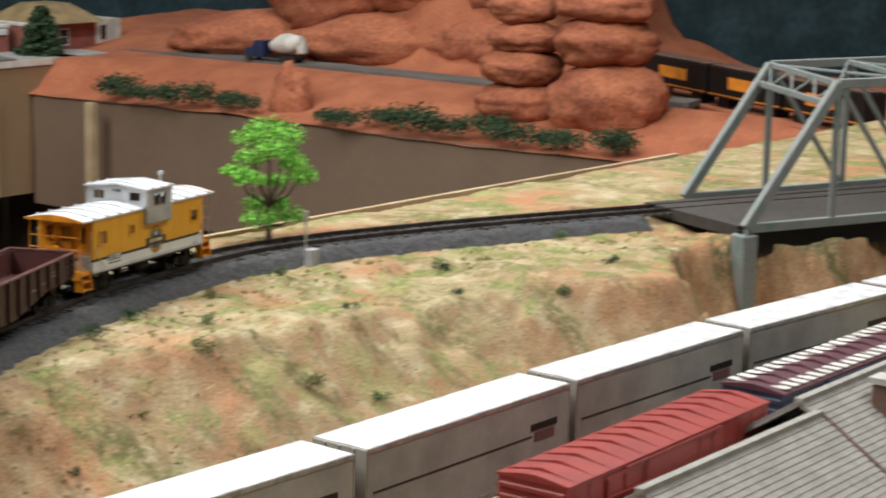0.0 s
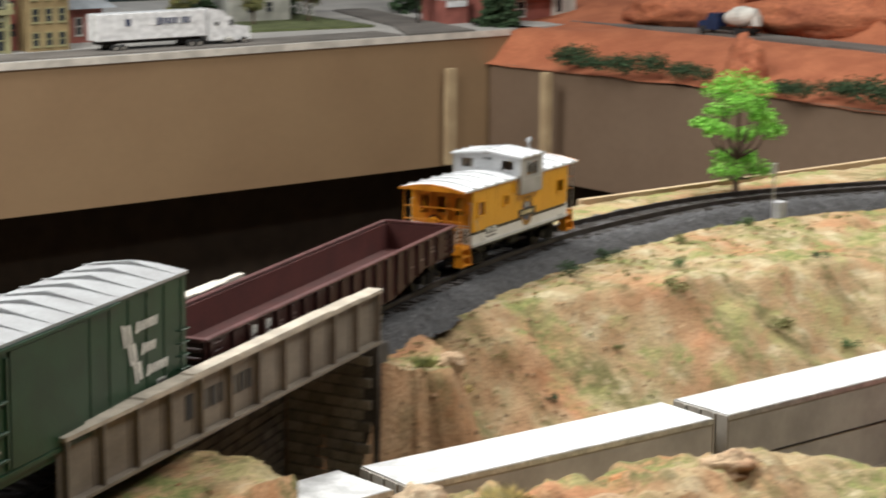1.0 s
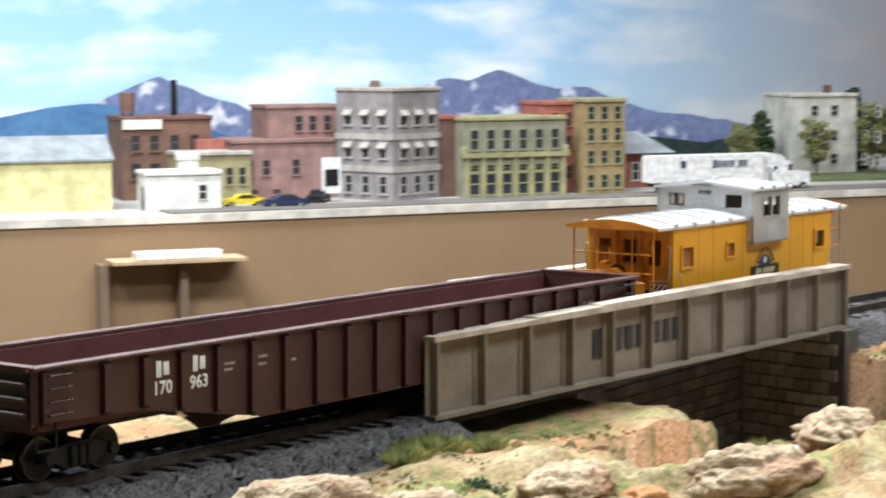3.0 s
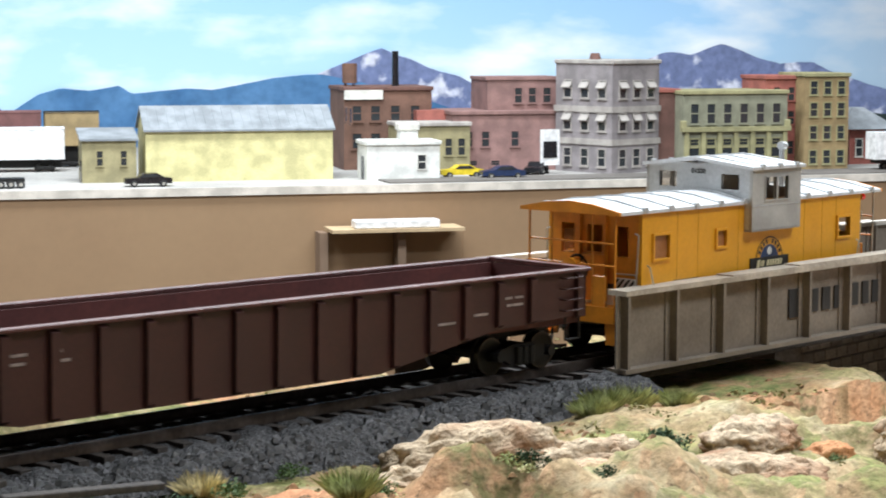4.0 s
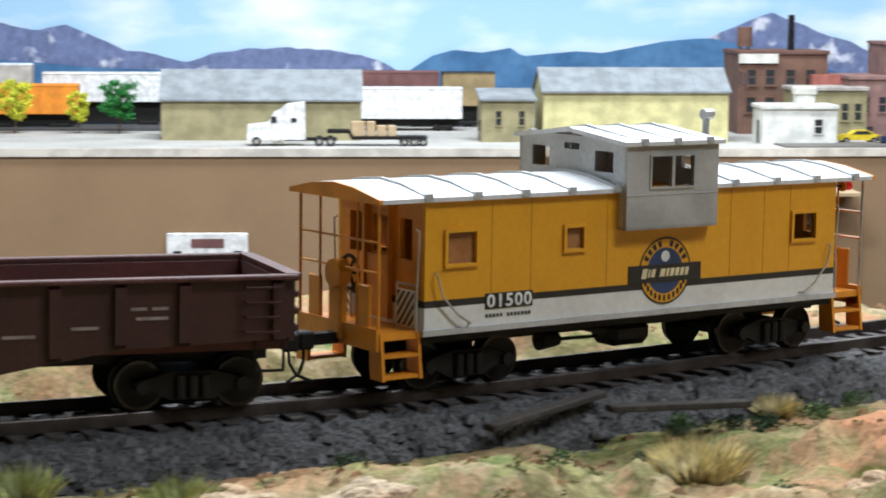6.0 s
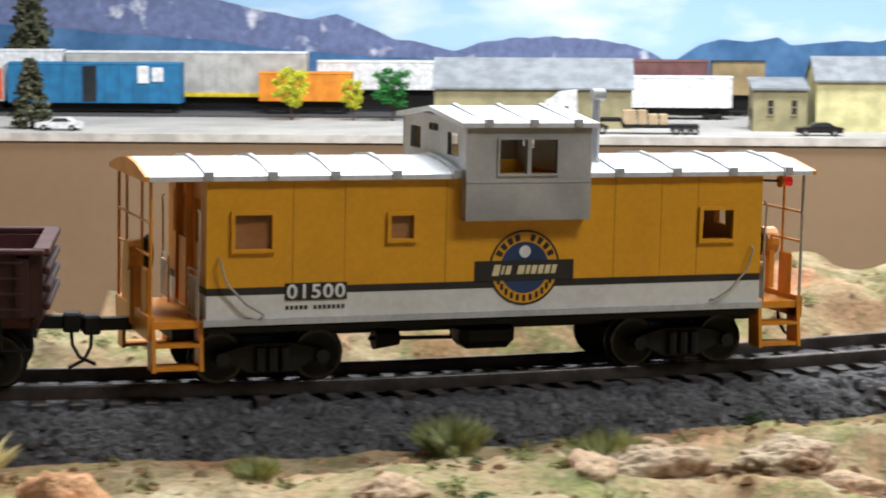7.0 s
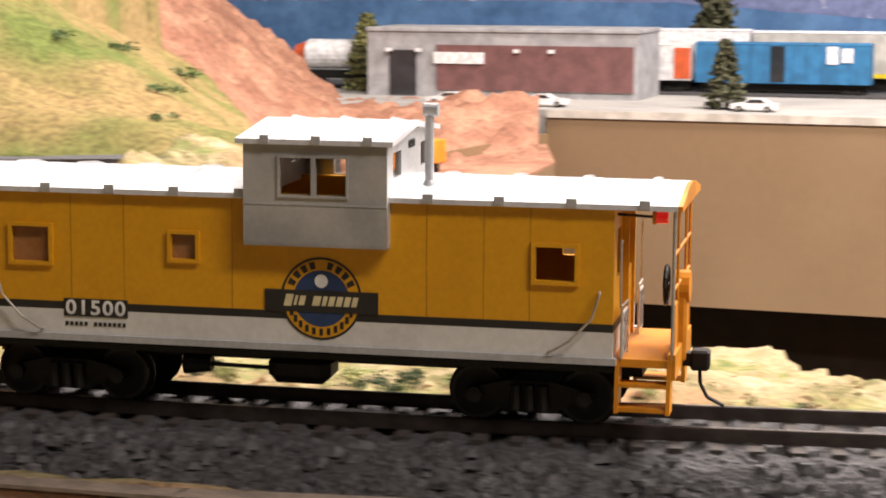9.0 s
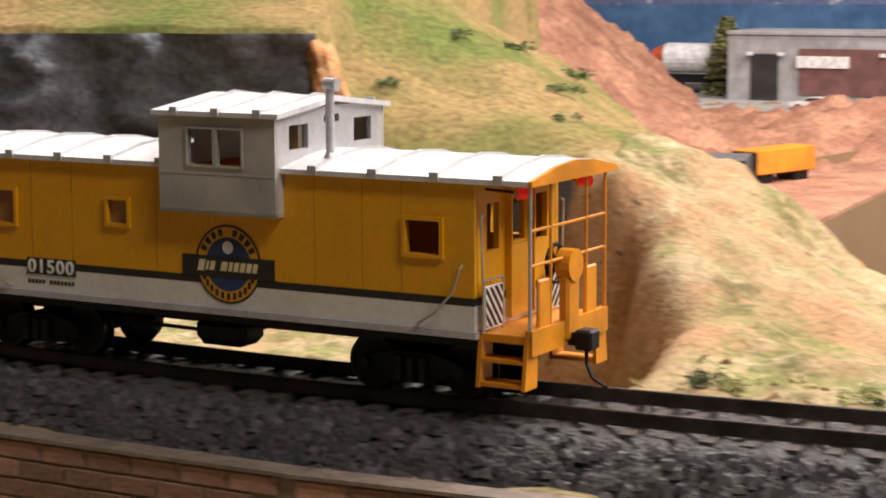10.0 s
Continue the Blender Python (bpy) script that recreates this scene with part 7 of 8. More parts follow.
def pad_tree(at, h, w, mat, label):
    rng = random.Random(4)
    t = thing("tree", label, "tree", at)
    bm = cyl(bmesh.new(), (0, 0, -0.002), (0.0, 0, h * 0.34), h * 0.030, 8, h * 0.022)
    crown = bmesh.new()
    fork = Vector((0, 0, h * 0.30))
    for x, y, z, r in ((0.0, 0.0, 0.92, 0.24), (-0.12, 0.14, 0.85, 0.20), (0.24, -0.05, 0.84, 0.22), (-0.22, -0.14, 0.78, 0.16), (0.40, 0.05, 0.70, 0.16), (-0.42, 0.0, 0.57, 0.15), (-0.28, 0.22, 0.60, 0.14), (0.36, -0.16, 0.52, 0.18), (0.12, 0.26, 0.66, 0.18), (0.02, -0.26, 0.66, 0.15), (0.44, 0.18, 0.44, 0.14), (-0.30, -0.06, 0.24, 0.18), (0.05, 0.14, 0.30, 0.17), (0.22, -0.12, 0.20, 0.20), (0.36, 0.10, 0.27, 0.14)):
        c = Vector((x * w, y * w, z * h))
        base = fork if z > 0.4 else Vector((0, 0, h * 0.14))
        knee = base.lerp(c, 0.5) + Vector((x * w * 0.12, y * w * 0.12, -0.04 * h))
        cyl(bm, tuple(base), tuple(knee), h * 0.013, 6, h * 0.009)
        cyl(bm, tuple(knee), tuple(c), h * 0.009, 6, h * 0.003)
        leafy(crown, c, w * r, 420, w * 0.020, 0.62, rng)
    part("trunk", bm, M["bark"], t)
    part("crown", crown, mat, t)


pad_tree(Matrix.Translation((1.066, 0.2125, -0.026)), 0.076, 0.062, M["leaf_lime"], "bright lime green tree with layered foliage pads behind the track")
conifer(spot("A", -1.304, 0.09), 0.092, 0.040, M["leaf_pine"], "dark spruce at the street edge", 1)
conifer(spot("A", -1.42, 0.56), 0.17, 0.08, M["leaf_pine"], "dark tall spruce behind the yard wagons", 2)
conifer(spot("A", -1.885, 0.30), 0.115, 0.05, M["leaf_olive"], "olive spruce behind the engine shed", 3)
conifer(spot("B", 1.519, 0.36), 0.168, 0.075, M["leaf_dark"], "tall dark spruce behind the road", 4)
conifer(spot("B", 1.46, 0.07), 0.078, 0.056, M["leaf_dark"], "dark conical spruce beside the corner", 5)
conifer(spot("B", 1.05, 0.34), 0.106, 0.045, M["leaf_dark"], "dark spruce beside the apartment block", 6)
conifer(spot("B", 1.262, 0.40), 0.14, 0.05, M["leaf_dark"], "dark spruce behind the apartment block", 7)
for u, o, h, w, mt, s in ((1.0, 0.32, 0.086, 0.055, "leaf_olive", 21), (1.115, 0.28, 0.092, 0.06, "leaf_olive", 22), (1.225, 0.28, 0.115, 0.065, "leaf_olive", 23)):
    broad_tree(spot("B", u, o), h, w, M[mt], "olive green street tree with a thin trunk", 15, s, "street trees")
for u, h, w, mt, s in ((-0.99, 0.072, 0.05, "leaf_yellow", 31), (-0.905, 0.058, 0.034, "leaf_yellow", 32)):
    broad_tree(spot("A", u, 0.28), h, w, M[mt], "bright yellow autumn tree in front of the wagons", 15, s, "yellow trees")
broad_tree(spot("A", -0.851, 0.28), 0.072, 0.052, M["leaf_green"], "deep green round tree beside the hall", 15, 33)
lawn = slab("lawn", [tuple(spot("B", u, o).translation[:2]) for u, o in ((0.98, 0.20), (1.27, 0.16), (1.30, 0.48), (0.98, 0.48))], ZT, ZT + 0.004, material("lawn", (0.11, 0.13, 0.05), 0.9, vary=0.25, scale=40, fine=500, bump=0.4), "green lawn in front of the apartment block")
slab("side_road", [tuple(spot("B", u, o).translation[:2]) for u, o in ((1.22, 0.012), (1.36, 0.012), (1.47, 0.45), (1.40, 0.45), (1.30, 0.15))], ZT, ZT + 0.003, M["asphalt"], "brown-grey side road leaving the street", category="road")
slab("main_street", [tuple(spot("B", u, o).translation[:2]) for u, o in ((0.0, 0.022), (1.22, 0.022), (1.22, 0.095), (0.0, 0.095))], ZT, ZT + 0.002, M["asphalt"], "grey asphalt street between kerbs", category="road")


def height_at(x, y):
    return float(ground_height(np.array([[x]]), np.array([[y]]))[0, 0])


def bush(x, y, size, mat, label, seed):
    rng = random.Random(seed)
    bm = bmesh.new()
    for k in range(5):
        leafy(bm, (rng.uniform(-0.5, 0.5) * size, rng.uniform(-0.5, 0.5) * size, size * rng.uniform(0.2, 0.5)), size * 0.42, 60, size * 0.085, 0.8, rng)
    return solo("bush", bm, mat, label, "bush", Matrix.Translation((x, y, height_at(x, y))), "desert bushes")


def tuft(x, y, size, mat, label, seed, blades=420):
    rng = random.Random(seed)
    bm = bmesh.new()
    for k in range(blades):
        a, lean = rng.uniform(0, 6.283), rng.uniform(0.1, 1.0)
        r = rng.uniform(0, 0.5) * size
        p = Vector((math.cos(a) * r, math.sin(a) * r, -0.0006))
        h = size * rng.uniform(0.6, 1.05)
        tip = p + Vector((math.cos(a) * lean * h * 0.8, math.sin(a) * lean * h * 0.8, h * (1.05 - 0.5 * lean)))
        w = Vector((-math.sin(a), math.cos(a), 0)) * size * 0.010
        mid = (p + tip) / 2 + Vector((0, 0, h * 0.12))
        v = [bm.verts.new(q) for q in (p - w, p + w, mid + w * 0.8, tip, mid - w * 0.8)]
        bm.faces.new(v)
    return solo("grass_tuft", bm, mat, label, "grass", Matrix.Translation((x, y, height_at(x, y))), "grass tufts")


rng = random.Random(11)
for k, (x, y) in enumerate(((0.92, 0.165), (0.99, 0.165), (0.86, 0.13), (0.93, 0.085), (1.07, 0.10), (1.10, 0.085), (1.175, 0.118), (0.84, 0.165), (0.72, 0.06), (1.19, 0.07), (1.06, 0.02), (1.13, 0.015), (1.03, -0.025), (0.95, 0.0), (1.08, -0.04), (0.84, 0.065), (0.70, 0.10), (0.78, 0.145), (0.80, 0.10), (0.88, 0.045), (1.0, 0.06), (0.75, 0.10))):
    bush(x + rng.uniform(-0.006, 0.006), y, rng.uniform(0.0045, 0.0095), M[rng.choice(("leaf_dark", "leaf_sage", "leaf_sage", "leaf_olive"))], "small grey-green bush on the sandy bank", 100 + k)
for k in range(14):
    x = rng.uniform(1.0, 1.5)
    y = 0.2655 - (x - 0.975) * 0.262 - rng.uniform(0.012, 0.03)
    bush(x, y, rng.uniform(0.004, 0.007), M["leaf_sage"], "low sage bush behind the track", 200 + k)
for k, (x, y, s, mt) in enumerate(((-0.039, -0.045, 0.0125, "straw"), (0.051, -0.033, 0.0085, "grass"), (0.178, -0.040, 0.0110, "straw"), (0.646, 0.118, 0.0085, "straw"), (0.345, 0.036, 0.0075, "grass"), (0.336, 0.030, 0.0065, "grass"), (0.227, -0.062, 0.006, "grass"), (0.219, 0.002, 0.0065, "straw"), (0.60, 0.10, 0.006, "grass"), (0.362, 0.030, 0.006, "grass"), (0.66, 0.075, 0.007, "straw"), (0.012, -0.052, 0.005, "grass"), (0.075, -0.05, 0.007, "grass"), (0.225, -0.052, 0.007, "grass"), (0.352, 0.036, 0.008, "grass"), (0.206, -0.058, 0.005, "grass"), (0.40, -0.03, 0.007, "grass"), (0.44, -0.05, 0.008, "straw"))):
    tuft(x, y, s, M[mt], "pale straw grass tuft" if mt == "straw" else "green static grass tuft", 300 + k)
for k, (x, y, s) in enumerate(((0.194, -0.006, 0.0060), (0.200, -0.012, 0.0050), (0.208, -0.015, 0.0065), (0.216, -0.018, 0.0060), (0.186, -0.014, 0.0045), (0.251, -0.044, 0.0060), (0.243, 0.010, 0.0050), (0.236, -0.036, 0.0045), (0.262, -0.058, 0.0050), (0.300, 0.012, 0.0045), (0.325, -0.012, 0.0055), (0.172, -0.030, 0.0045), (0.150, -0.036, 0.0040), (0.110, -0.034, 0.0040))):
    bush(x, y, s, M["leaf_dark" if k % 3 else "leaf_sage"], "dark green foam bush at the ballast edge", 700 + k)
for k in range(26):
    x = rng.uniform(0.02, 0.36)
    y = rng.uniform(-0.085, -0.03) + max(0, x - 0.2) * 0.25
    bush(x, y, rng.uniform(0.0025, 0.0055), M[rng.choice(("leaf_dark", "leaf_sage", "grass"))], "tiny dark green foam bush among the rocks", 400 + k)
for k in range(16):
    x = rng.uniform(-0.10, 0.30)
    y = MAIN.at(MAIN.s_of_x(x))[1] + rng.uniform(0.045, 0.10)
    bush(x, y, rng.uniform(0.003, 0.006), M[rng.choice(("grass", "leaf_sage"))], "low green bush behind the track", 500 + k)
for k in range(14):
    x = rng.uniform(-0.25, -0.08)
    y = MAIN.at(MAIN.s_of_x(x))[1] + rng.uniform(0.035, 0.06)
    bush(x, y, rng.uniform(0.003, 0.006), M[rng.choice(("grass", "leaf_dark"))], "low green bush at the foot of the mound", 540 + k)


# fine scatter on the scenery: grit stones and flecks of foam turf
def scatter(name, count, sizes, mat, label, seed, leafed):
    rs = np.random.RandomState(seed)
    X = np.concatenate([rs.uniform(-0.26, 0.42, count), rs.uniform(0.58, 1.3, count)])[None, :]
    side = rs.choice((-1, -1, 1), X.shape)
    S0 = np.array([MAIN.at(MAIN.s_of_x(float(x)))[1] for x in X[0]])[None, :]
    Y = S0 + side * (0.031 + np.abs(rs.normal(0, 0.035, X.shape)))
    Z = ground_height(X, Y)
    D, T, S = MAIN.side(X, Y)
    keep = (Z > T - 0.085) & (np.abs(D) > 0.030) & ~((D < 0) & (X < -0.05)) & ~((D > 0.045) & (X > 0.42))
    rng = random.Random(seed)
    bm = bmesh.new()
    for x, y, z in zip(X[keep], Y[keep], Z[keep]):
        r = rng.uniform(*sizes)
        if leafed:
            leafy(bm, (x, y, z + r * 0.3), r, 14, r * 0.35, 0.6, rng)
            continue
        v = [bm.verts.new((x + r * a * rng.uniform(0.6, 1.3), y + r * b * rng.uniform(0.6, 1.3), z + r * c * rng.uniform(0.5, 1.2))) for a, b, c in ((-1, -0.7, -0.4), (1, -0.8, -0.4), (0.9, 0.9, -0.4), (-0.8, 0.8, -0.4), (-0.4, -0.3, 0.55), (0.5, -0.35, 0.6), (0.3, 0.5, 0.5))]
        for f in ((0, 1, 5, 4), (1, 2, 6, 5), (2, 3, 6), (3, 0, 4), (3, 4, 6), (4, 5, 6)):
            bm.faces.new([v[i] for i in f])
    solo(name, bm, mat, label, "gravel" if not leafed else "foam turf", kind="stuff")


scatter("gravel", 900, (0.0005, 0.0016), leaf_paint("sand_grit", (0.36, 0.25, 0.14), (0.28, 0.15, 0.08)), "sandy grit stones strewn over the banks", 71, False)
scatter("turf_flecks", 420, (0.0008, 0.0024), leaf_paint("turf_fleck", (0.16, 0.17, 0.06), (0.26, 0.22, 0.09)), "olive flecks of foam turf on the banks", 72, True)


# ---- stones ----
def boulder(name, at, size, mat, label, category="rock", seed=1, crag=0.25, group="", subdiv=4):
    bm = bmesh.new()
    bmesh.ops.create_icosphere(bm, subdivisions=subdiv, radius=1)
    for v in bm.verts:
        n = noise.fractal(v.co * 1.4 + Vector((seed * 3.1, seed, 0)), 0.9, 2.1, 5)
        layer = 0.5 * abs(noise.noise(Vector((seed, 0, v.co.z * 3.2 + 0.4 * v.co.x)))) + 0.35 * max(0.0, 0.25 - abs(noise.noise(v.co * 2.3 + Vector((0, seed, 7))))) * 4
        v.co *= 1 + crag * (n * 0.6 - layer)
        v.co = Vector((v.co.x * size[0], v.co.y * size[1], v.co.z * size[2]))
    return solo(name, bm, mat, label, category, at, group, smooth=True)


M["sand_rock"] = material("sandstone", (0.44, 0.31, 0.19), 0.9, vary=0.25, scale=90, fine=700, other=(0.34, 0.17, 0.085), amount=0.42, bump=0.7, depth=0.0015)
M["orange_rock"] = material("orange_sandstone", (0.40, 0.17, 0.06), 0.9, vary=0.22, scale=90, fine=700, other=(0.46, 0.26, 0.12), bump=0.7, depth=0.0015)
for k, (x, y, sx, sy, sz, mt) in enumerate(((0.262, -0.036, 0.022, 0.010, 0.008, "sand_rock"), (0.235, -0.042, 0.012, 0.008, 0.007, "sand_rock"), (0.290, -0.040, 0.014, 0.009, 0.006, "sand_rock"), (0.318, -0.045, 0.010, 0.008, 0.006, "orange_rock"), (0.205, -0.060, 0.012, 0.008, 0.006, "sand_rock"), (0.43, -0.05, 0.02, 0.012, 0.009, "sand_rock"), (0.475, -0.065, 0.016, 0.012, 0.010, "sand_rock"), (0.515, -0.085, 0.018, 0.012, 0.011, "sand_rock"), (0.50, -0.055, 0.010, 0.008, 0.007, "orange_rock"), (-0.046, -0.068, 0.026, 0.014, 0.020, "orange_rock"), (-0.020, -0.074, 0.030, 0.012, 0.017, "orange_rock"), (0.0, -0.075, 0.012, 0.008, 0.006, "sand_rock"), (0.03, -0.076, 0.012, 0.007, 0.006, "sand_rock"), (0.068, -0.060, 0.014, 0.008, 0.007, "sand_rock"), (0.085, -0.045, 0.010, 0.007, 0.005, "sand_rock"), (0.11, -0.07, 0.014, 0.008, 0.006, "sand_rock"), (0.14, -0.068, 0.012, 0.008, 0.007, "orange_rock"), (0.175, -0.085, 0.014, 0.008, 0.007, "sand_rock"), (0.36, -0.03, 0.012, 0.009, 0.008, "orange_rock"), (0.615, 0.098, 0.012, 0.008, 0.010, "sand_rock"))):
    boulder("rock", Matrix.Translation((x, y, height_at(x, y) - sz * 0.15)) @ pose(0, 0, 0, 0, 0, k * 47), (sx * 0.62, sy * 0.62, sz * 0.55), M[mt], "weathered sandstone rock set in the scenery", "rock", k + 1, 0.45, "foreground rocks")

# brown second colour puts the rocks' shadows into noise patches
M["pale_rock"] = material("cream_rock", (0.42, 0.325, 0.215), 0.92, vary=0.28, scale=70, fine=600, other=(0.27, 0.15, 0.078), amount=0.44, spread=0.10, bump=0.8, depth=0.0018)
for k, (x, y, turn, sx, sy, sz) in enumerate(((0.283, -0.003, -50, 0.027, 0.012, 0.0130), (0.298, -0.024, -40, 0.019, 0.010, 0.0095), (0.258, -0.016, -30, 0.009, 0.007, 0.0060), (0.303, -0.030, 10, 0.009, 0.007, 0.0075), (0.318, -0.048, -20, 0.019, 0.014, 0.0090), (0.345, -0.020, 15, 0.014, 0.010, 0.0070), (0.241, -0.028, 20, 0.008, 0.006, 0.0045), (0.080, -0.056, -5, 0.014, 0.008, 0.0070), (0.102, -0.064, 12, 0.010, 0.007, 0.0050), (0.390, -0.034, -25, 0.018, 0.012, 0.0090), (0.425, -0.030, 30, 0.015, 0.011, 0.0080))):
    boulder("rock", Matrix.Translation((x, y, height_at(x, y) - sz * 0.05)) @ pose(0, 0, 0, 4, -6, turn), (sx, sy, sz * 0.9), M["pale_rock"], "cream craggy plaster rock with brown patches for its shadows", "rock", k + 130, 0.40, "foreground rocks", 5)

# ---- red desert at the far right ----
def desert():
    v = np.arange(1.66, -0.7, -0.02)[:, None]
    w = np.arange(-0.004, 1.0, 0.02)[None, :]
    f = (1.52 - v) / (1.52 - 0.30)
    X = 2.655 - 0.255 * f + w
    Y = v + 0 * w
    n = wobble(X, Y, 0.15, 4)
    road = 0.235 - 0.03 * np.clip(f, 0, 2) - 0.17 * step(1.25, 1.50, v)
    Z = -0.165 + 0.05 * step(0, 1, w / road) + 0.006 * n * (w < road) - 0.025 * step(0.72, 0.58, Y) * step(0.2, 0.3, w) + np.where(w > road + 0.07, 0.03 * step(road + 0.07, 0.5, w) * step(0.5, 0.8, Y) + 0.01 * n, 0)
    mesa = step(1.42, 1.15, Y) * step(0.72, 0.80, Y) * step(road + 0.10, road + 0.24, w + 0.04 * n)
    Z = Z + mesa * (0.10 + 0.04 * step(1.25, 1.0, Y) + 0.03 * np.round(n * 3) / 3)
    ob = new("desert_ground", grid_mesh("desert_ground", np.stack([X + 0 * Y, Y + 0 * X, Z], -1)[:, ::-1], M["red_earth"]))
    tagged(ob, "red earth desert with a layered sandstone mesa", "ground", kind="structure")


desert()
pts = [(2.845 + 0.02, 1.50), (2.83, 1.20), (2.735, 0.80), (2.66, 0.45), (2.72, 0.45), (2.80, 0.80), (2.895, 1.20), (2.93, 1.52)]
slab("desert_road", pts, ZT - 0.004, ZT + 0.004, M["asphalt"], "narrow grey road through the red desert", category="road")
for k, (x, y, z, sx, sy, sz) in enumerate(((2.613, 0.675, -0.170, 0.06, 0.072, 0.035), (2.613, 0.672, -0.120, 0.055, 0.066, 0.034), (2.613, 0.670, -0.072, 0.052, 0.062, 0.030), (2.613, 0.670, -0.032, 0.05, 0.058, 0.026), (2.613, 0.675, 0.010, 0.04, 0.05, 0.026), (2.573, 0.550, -0.180, 0.06, 0.085, 0.05), (2.583, 0.535, -0.105, 0.065, 0.085, 0.055), (2.593, 0.545, -0.030, 0.06, 0.075, 0.04), (2.593, 0.550, 0.025, 0.055, 0.07, 0.035), (3.020, 1.160, -0.020, 0.12, 0.12, 0.075), (3.040, 1.000, 0.030, 0.13, 0.12, 0.085), (3.020, 0.860, 0.000, 0.12, 0.10, 0.08), (2.980, 1.300, -0.085, 0.10, 0.14, 0.045), (2.960, 1.050, -0.085, 0.10, 0.16, 0.050), (2.960, 0.860, -0.080, 0.09, 0.11, 0.055))):
    boulder("red_boulder", Matrix.Translation((x, y, z)) @ pose(0, 0, 0, 3 * (k % 3) - 3, 4 * (k % 2) - 2, k * 20 % 50), (sx, sy, sz), M["red_rock"], "rounded red sandstone boulder of the desert formation", "rock", k + 40, 0.22, "red boulders")
b = boulder("rock_spire", Matrix.Translation((2.615, 1.035, -0.155)), (0.024, 0.036, 0.074), M["red_rock"], "slender split red rock spire on the slope", "rock", 77, 0.35)
rng = random.Random(5)
for k in range(18):
    y = 1.34 - k * 0.05 + rng.uniform(-0.01, 0.01)
    f = (1.52 - y) / 1.22
    x = 2.62 - 0.22 * f + rng.uniform(0.012, 0.05)
    s = rng.uniform(0.028, 0.05)
    bm = bmesh.new()
    for j in range(4):
        leafy(bm, (rng.uniform(-0.6, 0.6) * s, rng.uniform(-0.6, 0.6) * s, s * 0.25), s * 0.50, 260, s * 0.060, 0.75, rng)
    if not 0.98 < y < 1.09:
        solo("desert_shrub", bm, M["leaf_dark"], "dark grey-green shrub on the red slope", "bush", Matrix.Translation((x, y, -0.158 + (x - 2.62 + 0.22 * f) * 0.2)), "desert shrubs")
# mixer lorry
b = thing("mixer_truck", "blue and white concrete mixer lorry on the desert road", "lorry", Matrix.Translation((2.84, 1.20, ZT + 0.004)) @ pose(0, 0, 0, 0, 0, -98))
part("cab", prism(bmesh.new(), ((-0.035, 0.006), (-0.035, 0.018), (-0.022, 0.020), (-0.016, 0.032), (0.002, 0.032), (0.002, 0.006)), -0.013, 0.013), M["gloss_blue"], b)
part("chassis", bx(-0.03, 0.07, -0.008, 0.008, 0.006, 0.011), M["black"], b)
bm = cyl(bmesh.new(), (0.010, 0, 0.024), (0.032, 0, 0.028), 0.008, 16, 0.016)
cyl(bm, (0.032, 0, 0.028), (0.046, 0, 0.030), 0.016, 16, 0.016)
cyl(bm, (0.046, 0, 0.030), (0.068, 0, 0.036), 0.016, 16, 0.007)
part("drum", bm, M["trim_white"], b, "tapered white mixer drum", smooth=False)
part("chute", bx(0.062, 0.074, -0.006, 0.006, 0.016, 0.032), M["trim_white"], b)
for x in (-0.026, 0.040, 0.054):
    for y in (-0.0125, 0.0125):
        part("wheel", cyl(bmesh.new(), (x, y - 0.003, 0.0058), (x, y + 0.003, 0.0058), 0.0058, 12), M["tyre"], b)
# dark wagons in the distance beyond the rocks
for k in range(4):
    b = thing("hopper", "black hopper wagon with amber lettering on the far track", "wagon", Matrix.Translation((2.985 - k * 0.122, 0.709 - k * 0.139, -0.120)) @ pose(0, 0, 0, 0, 0, -131.3), "far hoppers")
    part("body", bx(0, 0.175, -0.017, 0.017, 0.014, 0.055, bevel=0.001), M["black"], b)
    part("load", bx(0.004, 0.171, -0.015, 0.015, 0.055, 0.058, bevel=0.001), M["brown_brick"], b)
    part("lettering", bx(0.05, 0.125, -0.0176, -0.017, 0.028, 0.044), M["orange_car"], b)
    part("lower_line", bx(0.0, 0.175, -0.0174, -0.017, 0.017, 0.0185), M["orange_car"], b)
    for x in (0.03, 0.145):
        part("bogie", bx(x - 0.013, x + 0.013, -0.012, 0.012, 0.002, 0.014), M["black"], b)
solo("far_embankment", bx(-0.9, 0.12, -0.20, 0.03, -0.08, 0.001), M["red_earth"], "red earth bank carrying the far track", "embankment", Matrix.Translation((2.90, 0.614, -0.121)) @ pose(0, 0, 0, 0, 0, 48.7), kind="structure")

# ---- hills at the left end ----
def hill(name, xs, ys, fn, mat, label):
    X, Y = np.meshgrid(xs, ys)
    ob = new(name, grid_mesh(name, np.stack([X, Y, fn(X, Y)], -1), mat))
    tagged(ob, label, "hill", kind="structure")


